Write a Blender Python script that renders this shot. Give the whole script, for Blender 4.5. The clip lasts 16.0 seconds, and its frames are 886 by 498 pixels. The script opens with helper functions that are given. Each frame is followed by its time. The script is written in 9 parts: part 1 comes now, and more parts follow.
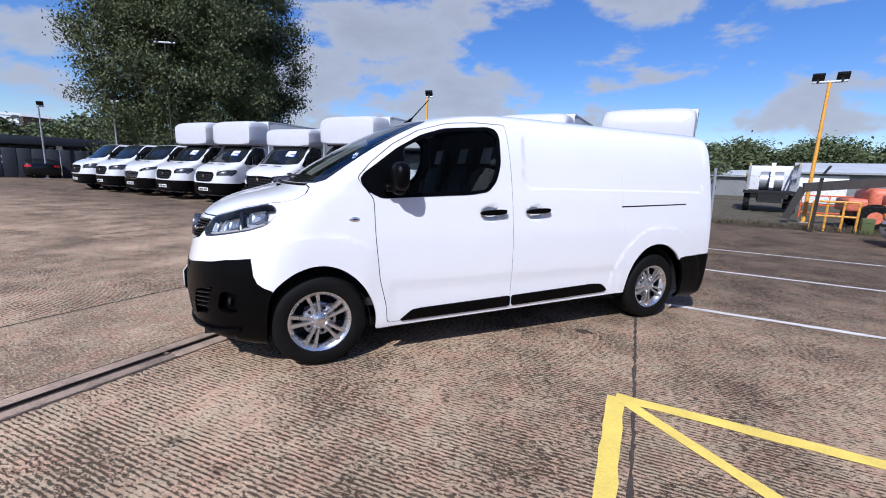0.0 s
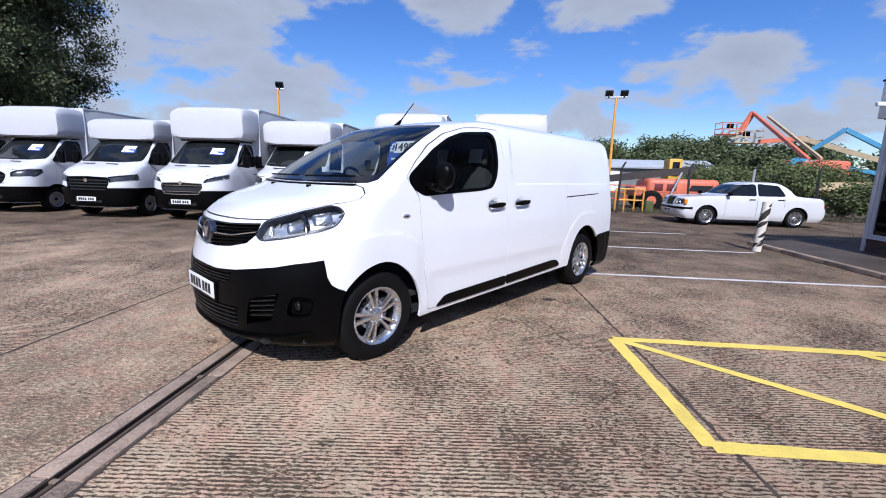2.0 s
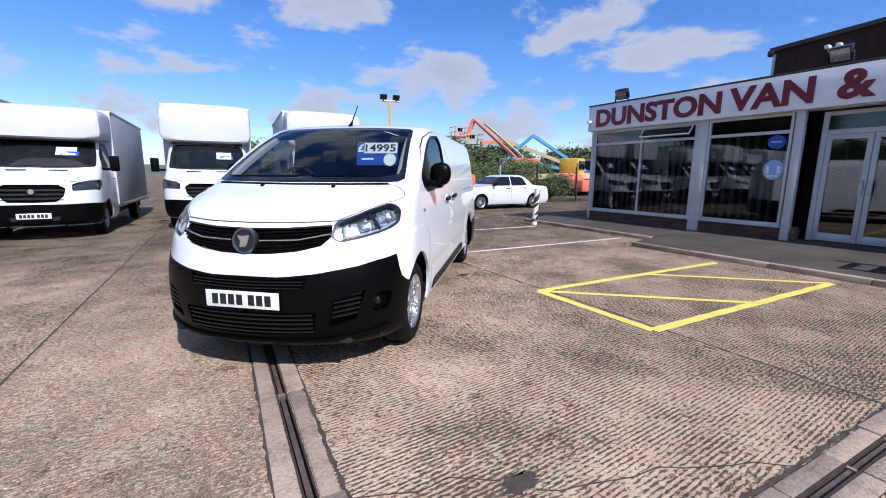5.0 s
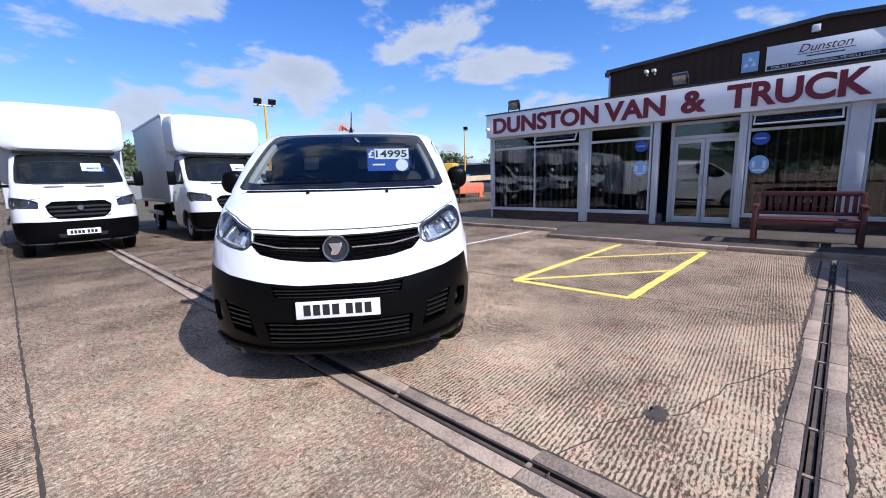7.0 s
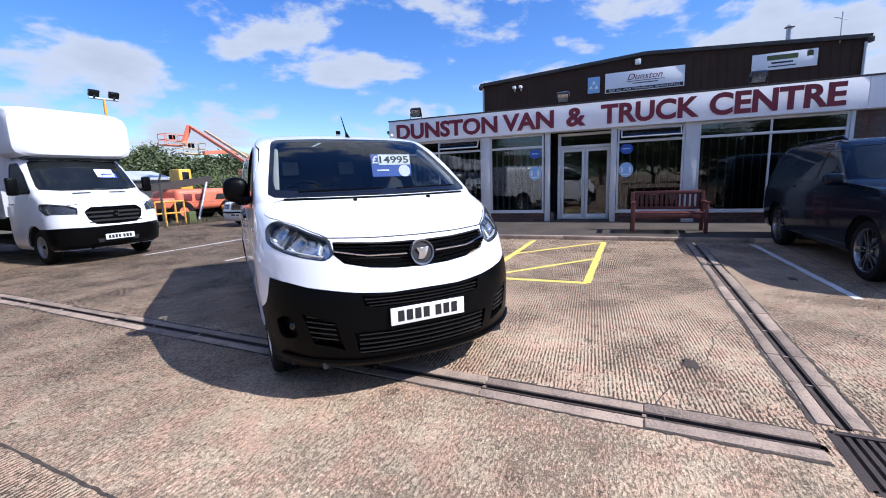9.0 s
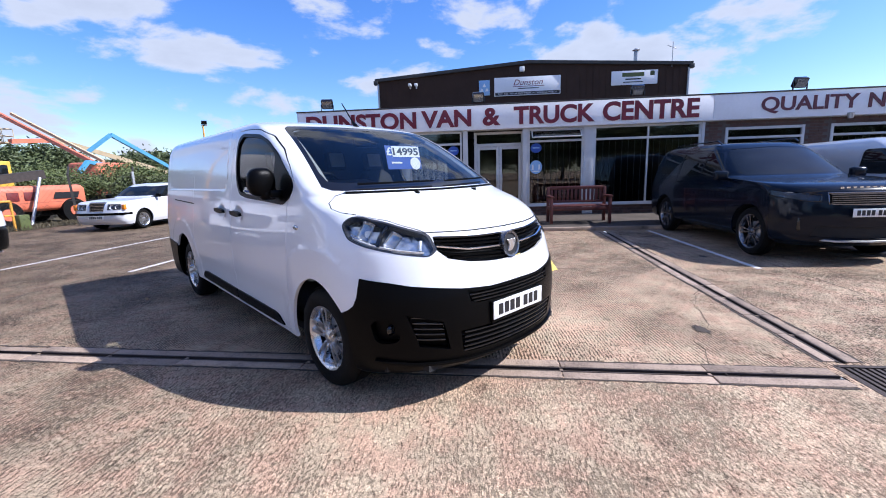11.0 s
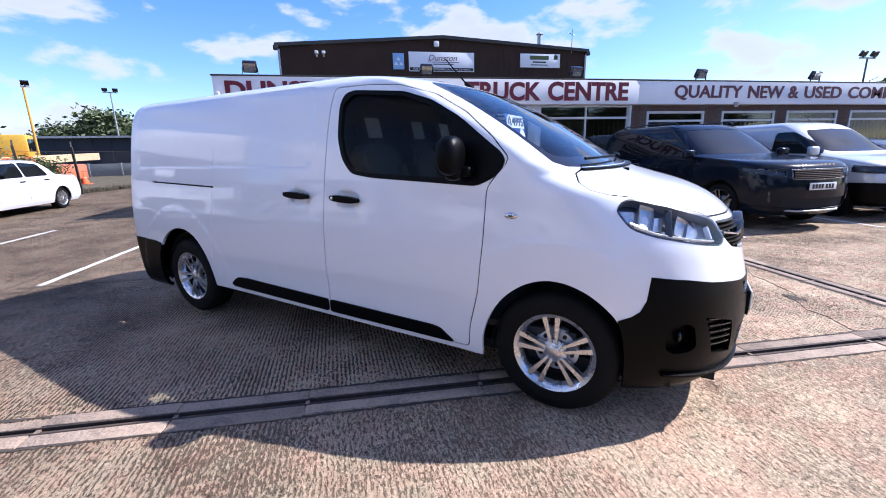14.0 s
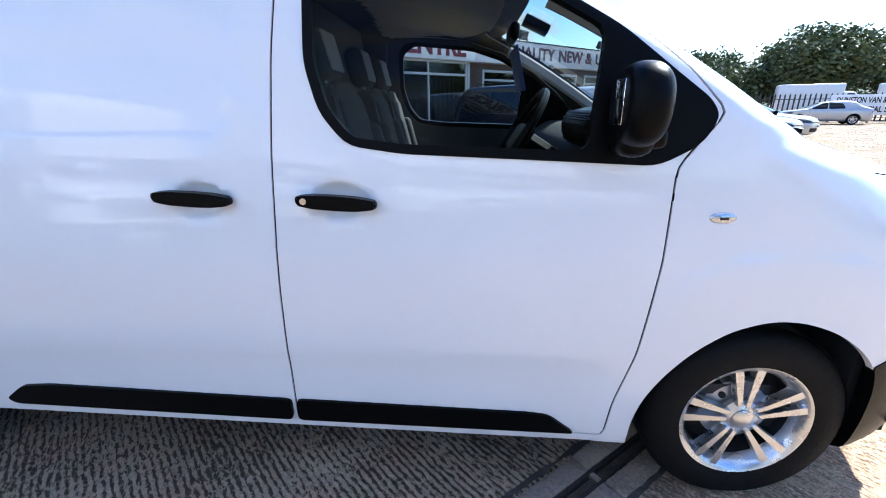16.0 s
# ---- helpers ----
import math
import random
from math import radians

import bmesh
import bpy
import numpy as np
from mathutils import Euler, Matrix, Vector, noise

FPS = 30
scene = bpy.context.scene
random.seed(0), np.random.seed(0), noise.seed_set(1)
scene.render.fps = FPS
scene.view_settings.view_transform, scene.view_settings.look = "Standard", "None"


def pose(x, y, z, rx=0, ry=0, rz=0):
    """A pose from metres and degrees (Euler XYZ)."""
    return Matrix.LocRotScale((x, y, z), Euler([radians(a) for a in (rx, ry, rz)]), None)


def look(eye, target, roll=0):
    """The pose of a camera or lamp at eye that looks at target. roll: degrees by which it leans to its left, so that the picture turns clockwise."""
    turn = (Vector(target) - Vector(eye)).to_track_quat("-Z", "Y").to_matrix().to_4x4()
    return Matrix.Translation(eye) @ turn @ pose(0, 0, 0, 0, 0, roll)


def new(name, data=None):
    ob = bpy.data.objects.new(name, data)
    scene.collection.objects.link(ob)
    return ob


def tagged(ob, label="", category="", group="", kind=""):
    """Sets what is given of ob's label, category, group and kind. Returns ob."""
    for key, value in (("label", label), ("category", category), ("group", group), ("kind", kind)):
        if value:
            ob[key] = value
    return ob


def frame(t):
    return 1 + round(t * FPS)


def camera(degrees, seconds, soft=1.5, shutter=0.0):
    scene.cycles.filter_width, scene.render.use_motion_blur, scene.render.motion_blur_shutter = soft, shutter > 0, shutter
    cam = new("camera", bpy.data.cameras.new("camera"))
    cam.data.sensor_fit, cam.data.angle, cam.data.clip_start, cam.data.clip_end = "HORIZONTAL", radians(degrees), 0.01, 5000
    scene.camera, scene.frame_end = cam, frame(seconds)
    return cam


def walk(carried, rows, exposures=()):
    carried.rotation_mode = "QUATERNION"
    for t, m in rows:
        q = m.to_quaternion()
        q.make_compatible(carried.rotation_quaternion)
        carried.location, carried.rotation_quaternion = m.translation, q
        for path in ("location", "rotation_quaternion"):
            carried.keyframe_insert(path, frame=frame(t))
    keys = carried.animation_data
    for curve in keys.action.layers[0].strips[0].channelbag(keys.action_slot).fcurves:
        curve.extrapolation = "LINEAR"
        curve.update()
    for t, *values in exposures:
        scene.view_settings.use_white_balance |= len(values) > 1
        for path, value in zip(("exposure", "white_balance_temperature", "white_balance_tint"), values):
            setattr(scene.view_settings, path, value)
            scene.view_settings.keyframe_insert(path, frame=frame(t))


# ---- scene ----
cam = camera(93.4, 16.0, soft=1.0)
PATH = [
    (0, (-0.065, 0.105, 1.404), (-0.889, 1.891, 1.042), 2.2),
    (0.5, (-0.348, -0.168, 1.409), (-1.01, 1.684, 1.048), 1.8),
    (1, (-0.73, -0.312, 1.384), (-1.216, 1.595, 1.029), 1.7),
    (1.5, (-1.101, -0.475, 1.374), (-1.388, 1.473, 1.02), 1.8),
    (2, (-1.42, -0.625, 1.38), (-1.503, 1.341, 1.024), 1.6),
    (2.5, (-1.787, -0.633, 1.356), (-1.658, 1.329, 0.99), 1.7),
    (3, (-2.107, -0.703, 1.349), (-1.779, 1.233, 0.973), 1.6),
    (3.5, (-2.454, -0.748, 1.351), (-1.927, 1.144, 0.976), 1.3),
    (4, (-2.798, -0.714, 1.365), (-2.102, 1.125, 0.996), 0.9),
    (4.5, (-3.149, -0.721, 1.36), (-2.296, 1.052, 1.001), 0.7),
    (7, (-4.755, 0.04, 1.335), (-3.268, 1.337, 1.01), -1.4),
    (7.5, (-5.069, 0.261, 1.35), (-3.488, 1.442, 1.027), -1.9),
    (8, (-5.286, 0.568, 1.351), (-3.613, 1.617, 1.031), -2.3),
    (8.5, (-5.461, 0.839, 1.349), (-3.707, 1.745, 1.03), -2.3),
    (9, (-5.646, 1.124, 1.376), (-3.821, 1.875, 1.055), -2.0),
    (9.5, (-5.757, 1.468, 1.38), (-3.877, 2.064, 1.052), -1.8),
    (10, (-5.92, 1.78, 1.377), (-4.0, 2.223, 1.039), -1.6),
    (12.5, (-5.926, 3.575, 1.404), (-3.968, 3.455, 1.016), -2.2),
    (13, (-5.806, 3.92, 1.412), (-3.858, 3.723, 1.002), -2.0),
    (13.5, (-5.566, 4.199, 1.397), (-3.634, 3.915, 0.964), -1.7),
    (14, (-5.242, 4.447, 1.392), (-3.335, 4.059, 0.932), -1.3),
    (14.5, (-4.907, 4.695, 1.408), (-3.043, 4.167, 0.911), -0.7),
    (15, (-4.455, 4.820, 1.391), (-2.665, 4.115, 0.844), -0.5),
    (15.5, (-4.042, 4.956, 1.380), (-2.372, 4.039, 0.770), -0.5),
    (16, (-3.668, 5.005, 1.366), (-2.168, 3.850, 0.719), -0.6),
]
EXPOSURES = [(0, 0.13, 5680, 14), (4.5, 0.33, 5680, 14), (7, 0.54, 5670, 13), (9, 0.66, 5690, 13), (12.5, 0.83, 5740, 16), (14.5, 1.14, 5740, 16), (16, 1.68, 5790, 4)]
walk(cam, [(t, look(eye, target, roll)) for t, eye, target, roll in PATH], EXPOSURES)

# ---- light ----
SUN_AZ = (0.02, -1.0)          # towards the sun, on the plan
SUN_EL = 43.3
world = bpy.data.worlds.new("sky")
scene.world = world
world.use_nodes = True
wn, wl = world.node_tree.nodes, world.node_tree.links
wn.clear()


def wnode(kind, **kw):
    n = wn.new(kind)
    for k, v in kw.items():
        n.inputs[k.replace("_", " ")].default_value = v
    return n


w_out = wn.new("ShaderNodeOutputWorld")
w_bg = wn.new("ShaderNodeBackground")
w_bg.inputs["Strength"].default_value = 0.085
w_sky = wn.new("ShaderNodeTexSky")
w_sky.sky_type = "NISHITA"
w_sky.sun_disc = False
w_sky.sun_elevation = radians(SUN_EL)
w_sky.sun_rotation = math.atan2(SUN_AZ[0], SUN_AZ[1])
w_sky.air_density, w_sky.dust_density, w_sky.ozone_density = 1.0, 0.5, 3.0
w_co = wn.new("ShaderNodeTexCoord")
w_sep = wn.new("ShaderNodeSeparateXYZ")
wl.new(w_co.outputs["Generated"], w_sep.inputs[0])
# heaped clouds, a little flattened
w_map = wn.new("ShaderNodeMapping")
w_map.inputs["Scale"].default_value, w_map.inputs["Location"].default_value = (1.0, 1.0, 2.3), (3.1, 1.7, 0.4)
wl.new(w_co.outputs["Generated"], w_map.inputs["Vector"])
w_n1 = wnode("ShaderNodeTexNoise", Scale=4.3, Detail=9.0, Roughness=0.56, Distortion=0.15)
w_n2 = wnode("ShaderNodeTexNoise", Scale=1.3, Detail=3.0, Roughness=0.5)
wl.new(w_map.outputs[0], w_n1.inputs["Vector"]); wl.new(w_map.outputs[0], w_n2.inputs["Vector"])
w_mul = wn.new("ShaderNodeMath"); w_mul.operation = "MULTIPLY_ADD"
wl.new(w_n2.outputs["Fac"], w_mul.inputs[0]); w_mul.inputs[1].default_value = 0.75
wl.new(w_n1.outputs["Fac"], w_mul.inputs[2])
# more cloud low over the land
w_low = wn.new("ShaderNodeMapRange"); w_low.inputs["From Min"].default_value = 0.42; w_low.inputs["From Max"].default_value = 0.08
w_low.inputs["To Min"].default_value = 0.07; w_low.inputs["To Max"].default_value = 0.135
wl.new(w_sep.outputs["Z"], w_low.inputs["Value"])
w_sum = wn.new("ShaderNodeMath"); w_sum.operation = "ADD"
wl.new(w_mul.outputs[0], w_sum.inputs[0]); wl.new(w_low.outputs[0], w_sum.inputs[1])
w_fac = wn.new("ShaderNodeMapRange"); w_fac.interpolation_type = "SMOOTHSTEP"
w_fac.inputs["From Min"].default_value = 0.975; w_fac.inputs["From Max"].default_value = 1.075; w_fac.inputs["To Max"].default_value = 0.9
wl.new(w_sum.outputs[0], w_fac.inputs["Value"])
w_ramp = wn.new("ShaderNodeMapRange")
w_ramp.inputs["From Min"].default_value = 1.0; w_ramp.inputs["From Max"].default_value = 1.35
w_ramp.inputs["To Min"].default_value = 5.8; w_ramp.inputs["To Max"].default_value = 4.1
wl.new(w_sum.outputs[0], w_ramp.inputs["Value"])
w_cc = wn.new("ShaderNodeCombineColor")
for i, k in enumerate((0.95, 0.98, 1.03)):
    m = wn.new("ShaderNodeMath"); m.operation = "MULTIPLY"; m.inputs[1].default_value = k
    wl.new(w_ramp.outputs[0], m.inputs[0]); wl.new(m.outputs[0], w_cc.inputs[i])
w_mix = wn.new("ShaderNodeMix"); w_mix.data_type = "RGBA"
wl.new(w_fac.outputs[0], w_mix.inputs[0])
w_sat = wn.new("ShaderNodeHueSaturation"); w_sat.inputs["Saturation"].default_value = 1.34
w_sat.inputs["Hue"].default_value = 0.514
w_sat.inputs["Value"].default_value = 1.68
w_gam = wn.new("ShaderNodeGamma"); w_gam.inputs["Gamma"].default_value = 0.9
wl.new(w_sky.outputs[0], w_gam.inputs["Color"]); wl.new(w_gam.outputs[0], w_sat.inputs["Color"]); wl.new(w_sat.outputs[0], w_mix.inputs[6]); wl.new(w_cc.outputs[0], w_mix.inputs[7])
wl.new(w_mix.outputs[2], w_bg.inputs["Color"])
wl.new(w_bg.outputs[0], w_out.inputs[0])

sun = new("sun", bpy.data.lights.new("sun", "SUN"))
sun.data.energy, sun.data.angle, sun.data.color = 4.5, radians(0.55), (1.0, 0.955, 0.88)
ce = math.cos(radians(SUN_EL))
sun.matrix_world = look((0, 0, 0), (-SUN_AZ[0] * ce, -SUN_AZ[1] * ce, -math.sin(radians(SUN_EL))))


# ---- materials ----
def mat(name, col, rough=0.5, metal=0.0, var=0.08, scale=6.0, bump=0.0, bscale=80.0, coat=0.0, spec=0.5, rvar=0.0, rand=0.0, emit=0.0, fine=0.5):
    """A painted, plastic, metal or mineral surface with colour variation at two sizes and fine relief."""
    m = bpy.data.materials.new(name)
    m.use_nodes = True
    nt = m.node_tree
    b = nt.nodes["Principled BSDF"]
    co = nt.nodes.new("ShaderNodeTexCoord")
    n1 = nt.nodes.new("ShaderNodeTexNoise"); n1.inputs["Scale"].default_value = scale; n1.inputs["Detail"].default_value = 4
    n2 = nt.nodes.new("ShaderNodeTexNoise"); n2.inputs["Scale"].default_value = scale * 14; n2.inputs["Detail"].default_value = 3
    nt.links.new(co.outputs["Object"], n1.inputs["Vector"]); nt.links.new(co.outputs["Object"], n2.inputs["Vector"])
    ad = nt.nodes.new("ShaderNodeMath"); ad.operation = "MULTIPLY_ADD"; ad.inputs[1].default_value = fine
    nt.links.new(n2.outputs["Fac"], ad.inputs[0]); nt.links.new(n1.outputs["Fac"], ad.inputs[2])
    mr = nt.nodes.new("ShaderNodeMapRange")
    mr.inputs["From Min"].default_value = 0.45; mr.inputs["From Max"].default_value = 1.05
    mr.inputs["To Min"].default_value = 1 - var; mr.inputs["To Max"].default_value = 1 + var
    nt.links.new(ad.outputs[0], mr.inputs["Value"])
    last = mr.outputs[0]
    if rand:
        oi = nt.nodes.new("ShaderNodeObjectInfo")
        r = nt.nodes.new("ShaderNodeMapRange"); r.inputs["To Min"].default_value = 1 - rand; r.inputs["To Max"].default_value = 1 + rand
        nt.links.new(oi.outputs["Random"], r.inputs["Value"])
        mm = nt.nodes.new("ShaderNodeMath"); mm.operation = "MULTIPLY"
        nt.links.new(last, mm.inputs[0]); nt.links.new(r.outputs[0], mm.inputs[1])
        last = mm.outputs[0]
    vm = nt.nodes.new("ShaderNodeVectorMath"); vm.operation = "SCALE"; vm.inputs[0].default_value = col[:3]
    nt.links.new(last, vm.inputs["Scale"])
    nt.links.new(vm.outputs[0], b.inputs["Base Color"])
    b.inputs["Roughness"].default_value, b.inputs["Metallic"].default_value = rough, metal
    b.inputs["Specular IOR Level"].default_value, b.inputs["Coat Weight"].default_value = spec, coat
    b.inputs["Coat Roughness"].default_value = 0.03
    if rvar:
        rr = nt.nodes.new("ShaderNodeMapRange"); rr.inputs["To Min"].default_value = rough - rvar; rr.inputs["To Max"].default_value = rough + rvar
        nt.links.new(n1.outputs["Fac"], rr.inputs["Value"]); nt.links.new(rr.outputs[0], b.inputs["Roughness"])
    if bump:
        n3 = nt.nodes.new("ShaderNodeTexNoise"); n3.inputs["Scale"].default_value = bscale; n3.inputs["Detail"].default_value = 4
        nt.links.new(co.outputs["Object"], n3.inputs["Vector"])
        bp = nt.nodes.new("ShaderNodeBump"); bp.inputs["Strength"].default_value = bump; bp.inputs["Distance"].default_value = 0.01
        nt.links.new(n3.outputs["Fac"], bp.inputs["Height"]); nt.links.new(bp.outputs[0], b.inputs["Normal"])
    if emit:
        b.inputs["Emission Color"].default_value = (*col[:3], 1); b.inputs["Emission Strength"].default_value = emit
    return m


def glass_mat(name, tint, rough=0.0, bare=0.04):
    """Thin sheet glass: clear through, glossier at a slant; bare: what it throws back face on."""
    m = bpy.data.materials.new(name)
    m.use_nodes = True
    nt = m.node_tree
    nt.nodes.clear()
    o = nt.nodes.new("ShaderNodeOutputMaterial")
    t = nt.nodes.new("ShaderNodeBsdfTransparent"); t.inputs[0].default_value = (*tint, 1)
    g = nt.nodes.new("ShaderNodeBsdfGlossy"); g.inputs["Roughness"].default_value = rough
    f = nt.nodes.new("ShaderNodeLayerWeight"); f.inputs["Blend"].default_value = 0.5
    p = nt.nodes.new("ShaderNodeMath"); p.operation = "POWER"; p.inputs[1].default_value = 5
    r = nt.nodes.new("ShaderNodeMath"); r.operation = "MULTIPLY_ADD"; r.inputs[1].default_value = 1 - bare; r.inputs[2].default_value = bare
    x = nt.nodes.new("ShaderNodeMixShader")
    nt.links.new(f.outputs["Facing"], p.inputs[0]); nt.links.new(p.outputs[0], r.inputs[0])
    nt.links.new(r.outputs[0], x.inputs[0]); nt.links.new(t.outputs[0], x.inputs[1]); nt.links.new(g.outputs[0], x.inputs[2])
    nt.links.new(x.outputs[0], o.inputs[0])
    return m


def ground_mat(name, col, groove=1.0):
    """Brushed yard concrete: worn ribs along x, exposed stones, pits, stains."""
    m = bpy.data.materials.new(name)
    m.use_nodes = True
    nt = m.node_tree
    N, Lk = nt.nodes.new, nt.links.new
    b = nt.nodes["Principled BSDF"]
    co = N("ShaderNodeTexCoord")

    def tex(scale, detail=4, rough=0.55, vec=None):
        n = N("ShaderNodeTexNoise"); n.inputs["Scale"].default_value = scale; n.inputs["Detail"].default_value = detail
        n.inputs["Roughness"].default_value = rough
        Lk(vec or co.outputs["Object"], n.inputs["Vector"])
        return n.outputs["Fac"]

    def rng(v, a, c, lo, hi):
        n = N("ShaderNodeMapRange")
        for k, q in (("From Min", a), ("From Max", c), ("To Min", lo), ("To Max", hi)):
            n.inputs[k].default_value = q
        Lk(v, n.inputs["Value"])
        return n.outputs[0]

    def op(kind, p, q):
        n = N("ShaderNodeMath"); n.operation = kind
        for i, v in enumerate((p, q)):
            if isinstance(v, (int, float)):
                n.inputs[i].default_value = v
            else:
                Lk(v, n.inputs[i])
        return n.outputs[0]

    def stretched(sx, sy):
        mp = N("ShaderNodeMapping"); mp.inputs["Scale"].default_value = (sx, sy, 1); mp.inputs["Rotation"].default_value = (0, 0, radians(-2.6))
        Lk(co.outputs["Object"], mp.inputs["Vector"])
        return mp.outputs[0]

    # the yard's own grid: u towards the building, v along the front
    sp = N("ShaderNodeSeparateXYZ"); Lk(co.outputs["Object"], sp.inputs[0])
    cs, sn = math.cos(radians(2.6)), math.sin(radians(2.6))
    u = op("SUBTRACT", op("MULTIPLY", sp.outputs["X"], cs), op("MULTIPLY", sp.outputs["Y"], sn))
    v = op("ADD", op("MULTIPLY", sp.outputs["X"], sn), op("MULTIPLY", sp.outputs["Y"], cs))
    # the middle bay lost its ribs and shows its stones, most of all at its near end
    bay = op("MULTIPLY", rng(u, -3.34, -3.30, 1.0, 0.0), rng(u, -4.83, -4.79, 0.0, 1.0))
    bare = op("MULTIPLY", bay, rng(op("ADD", v, op("MULTIPLY", tex(0.9, 4), 1.6)), 3.6, 6.0, 1.0, 0.3))

    # ribs run along x: worn pieces of rib stand pale over dark gaps
    wv = N("ShaderNodeTexWave"); wv.wave_type = "BANDS"; wv.bands_direction = "Y"
    for key, q in (("Scale", 11.8), ("Distortion", 1.9), ("Detail", 3), ("Detail Scale", 2.6), ("Detail Roughness", 0.65)):
        wv.inputs[key].default_value = q
    Lk(stretched(1, 1), wv.inputs["Vector"])
    frag = tex(1.0, 4, 0.72, stretched(26, 68))
    grain = tex(120, 3, 0.75)
    patch = op("MULTIPLY", rng(tex(0.62, 5, 0.62), 0.36, 0.62, 0.3, 1.0), rng(tex(3.4, 4, 0.6), 0.34, 0.60, 0.25, 1.0))
    worn = rng(tex(1.1, 5, 0.68), 0.33, 0.67, -0.085, 0.075)
    comb = op("MULTIPLY", op("MULTIPLY", op("SUBTRACT", wv.outputs["Fac"], 0.5), op("MULTIPLY", patch, 0.28)), op("SUBTRACT", 1.0, op("MULTIPLY", bare, 0.85)))
    level = op("ADD", op("ADD", frag, comb), op("ADD", worn, op("MULTIPLY", op("SUBTRACT", grain, 0.5), 0.30)))
    gap = op("MULTIPLY", rng(level, 0.425, 0.485, 1.0, 0.0), op("SUBTRACT", groove, op("MULTIPLY", bare, 0.45)))
    # single stones in the paste
    vo = N("ShaderNodeTexVoronoi"); vo.inputs["Scale"].default_value = 120
    Lk(co.outputs["Object"], vo.inputs["Vector"])
    cell = N("ShaderNodeSeparateColor"); Lk(vo.outputs["Color"], cell.inputs[0])
    stone = op("ADD", op("ADD", 1.0, op("MULTIPLY", rng(cell.outputs[0], 0.0, 1.0, -1.0, 1.0), op("ADD", 0.18, op("MULTIPLY", bare, 0.10)))), op("MULTIPLY", op("ADD", op("MULTIPLY", bare, 0.8), 0.2), rng(cell.outputs[1], 0.80, 0.96, 0.0, 0.45)))
    grit = rng(tex(150, 3, 0.8), 0.30, 0.70, 0.70, 1.28)
    pits = rng(tex(44, 4, 0.72), 0.335, 0.385, 1.0, 0.0)
    spots = rng(tex(7.5, 5, 0.70), 0.345, 0.385, 1.0, 0.0)
    stain = rng(tex(0.30, 6, 0.62), 0.3, 0.72, 0.78, 1.16)
    damp = rng(tex(1.9, 6, 0.70), 0.34, 0.6, 0.80, 1.06)
    k = op("MULTIPLY", op("MULTIPLY", stone, grit), op("MULTIPLY", stain, damp))
    # bays differ in tone: far ones darker, the one beyond the second joint paler
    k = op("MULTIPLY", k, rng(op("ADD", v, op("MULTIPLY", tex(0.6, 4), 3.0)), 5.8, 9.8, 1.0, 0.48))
    k = op("MULTIPLY", k, op("SUBTRACT", 1.0, op("MULTIPLY", bay, 0.13)))
    k = op("MULTIPLY", k, rng(u, -4.84, -4.80, 1.03, 1.0))
    k = op("MULTIPLY", k, rng(u, -1.6, 0.2, 1.0, 0.86))
    # gap colour is darkened for dirt and for the shadow the ribs cast
    k = op("MULTIPLY", k, op("SUBTRACT", 1.0, op("MULTIPLY", gap, 0.80)))
    k = op("MULTIPLY", k, op("SUBTRACT", 1.0, op("MULTIPLY", pits, 0.50)))
    k = op("MULTIPLY", k, op("SUBTRACT", 1.0, op("MULTIPLY", spots, 0.45)))
    hue = N("ShaderNodeMix"); hue.data_type = "RGBA"
    hue.inputs[6].default_value = (col[0], col[1] * 1.02, col[2] * 1.0, 1); hue.inputs[7].default_value = (col[0] * 1.06, col[1] * 0.93, col[2] * 0.92, 1)
    Lk(rng(tex(5, 5, 0.7), 0.42, 0.60, 0, 1), hue.inputs[0])
    sc = N("ShaderNodeVectorMath"); sc.operation = "SCALE"
    Lk(hue.outputs[2], sc.inputs[0]); Lk(k, sc.inputs["Scale"])
    Lk(sc.outputs[0], b.inputs["Base Color"])
    b.inputs["Roughness"].default_value = 0.85
    b.inputs["Specular IOR Level"].default_value = 0.22
    hgt = op("SUBTRACT", op("MULTIPLY", grain, 0.35), op("ADD", op("MULTIPLY", gap, 0.9), op("ADD", op("MULTIPLY", pits, 0.5), op("MULTIPLY", spots, 0.6))))
    bp = N("ShaderNodeBump"); bp.inputs["Strength"].default_value = 0.9; bp.inputs["Distance"].default_value = 0.009
    Lk(hgt, bp.inputs["Height"]); Lk(bp.outputs[0], b.inputs["Normal"])
    return m


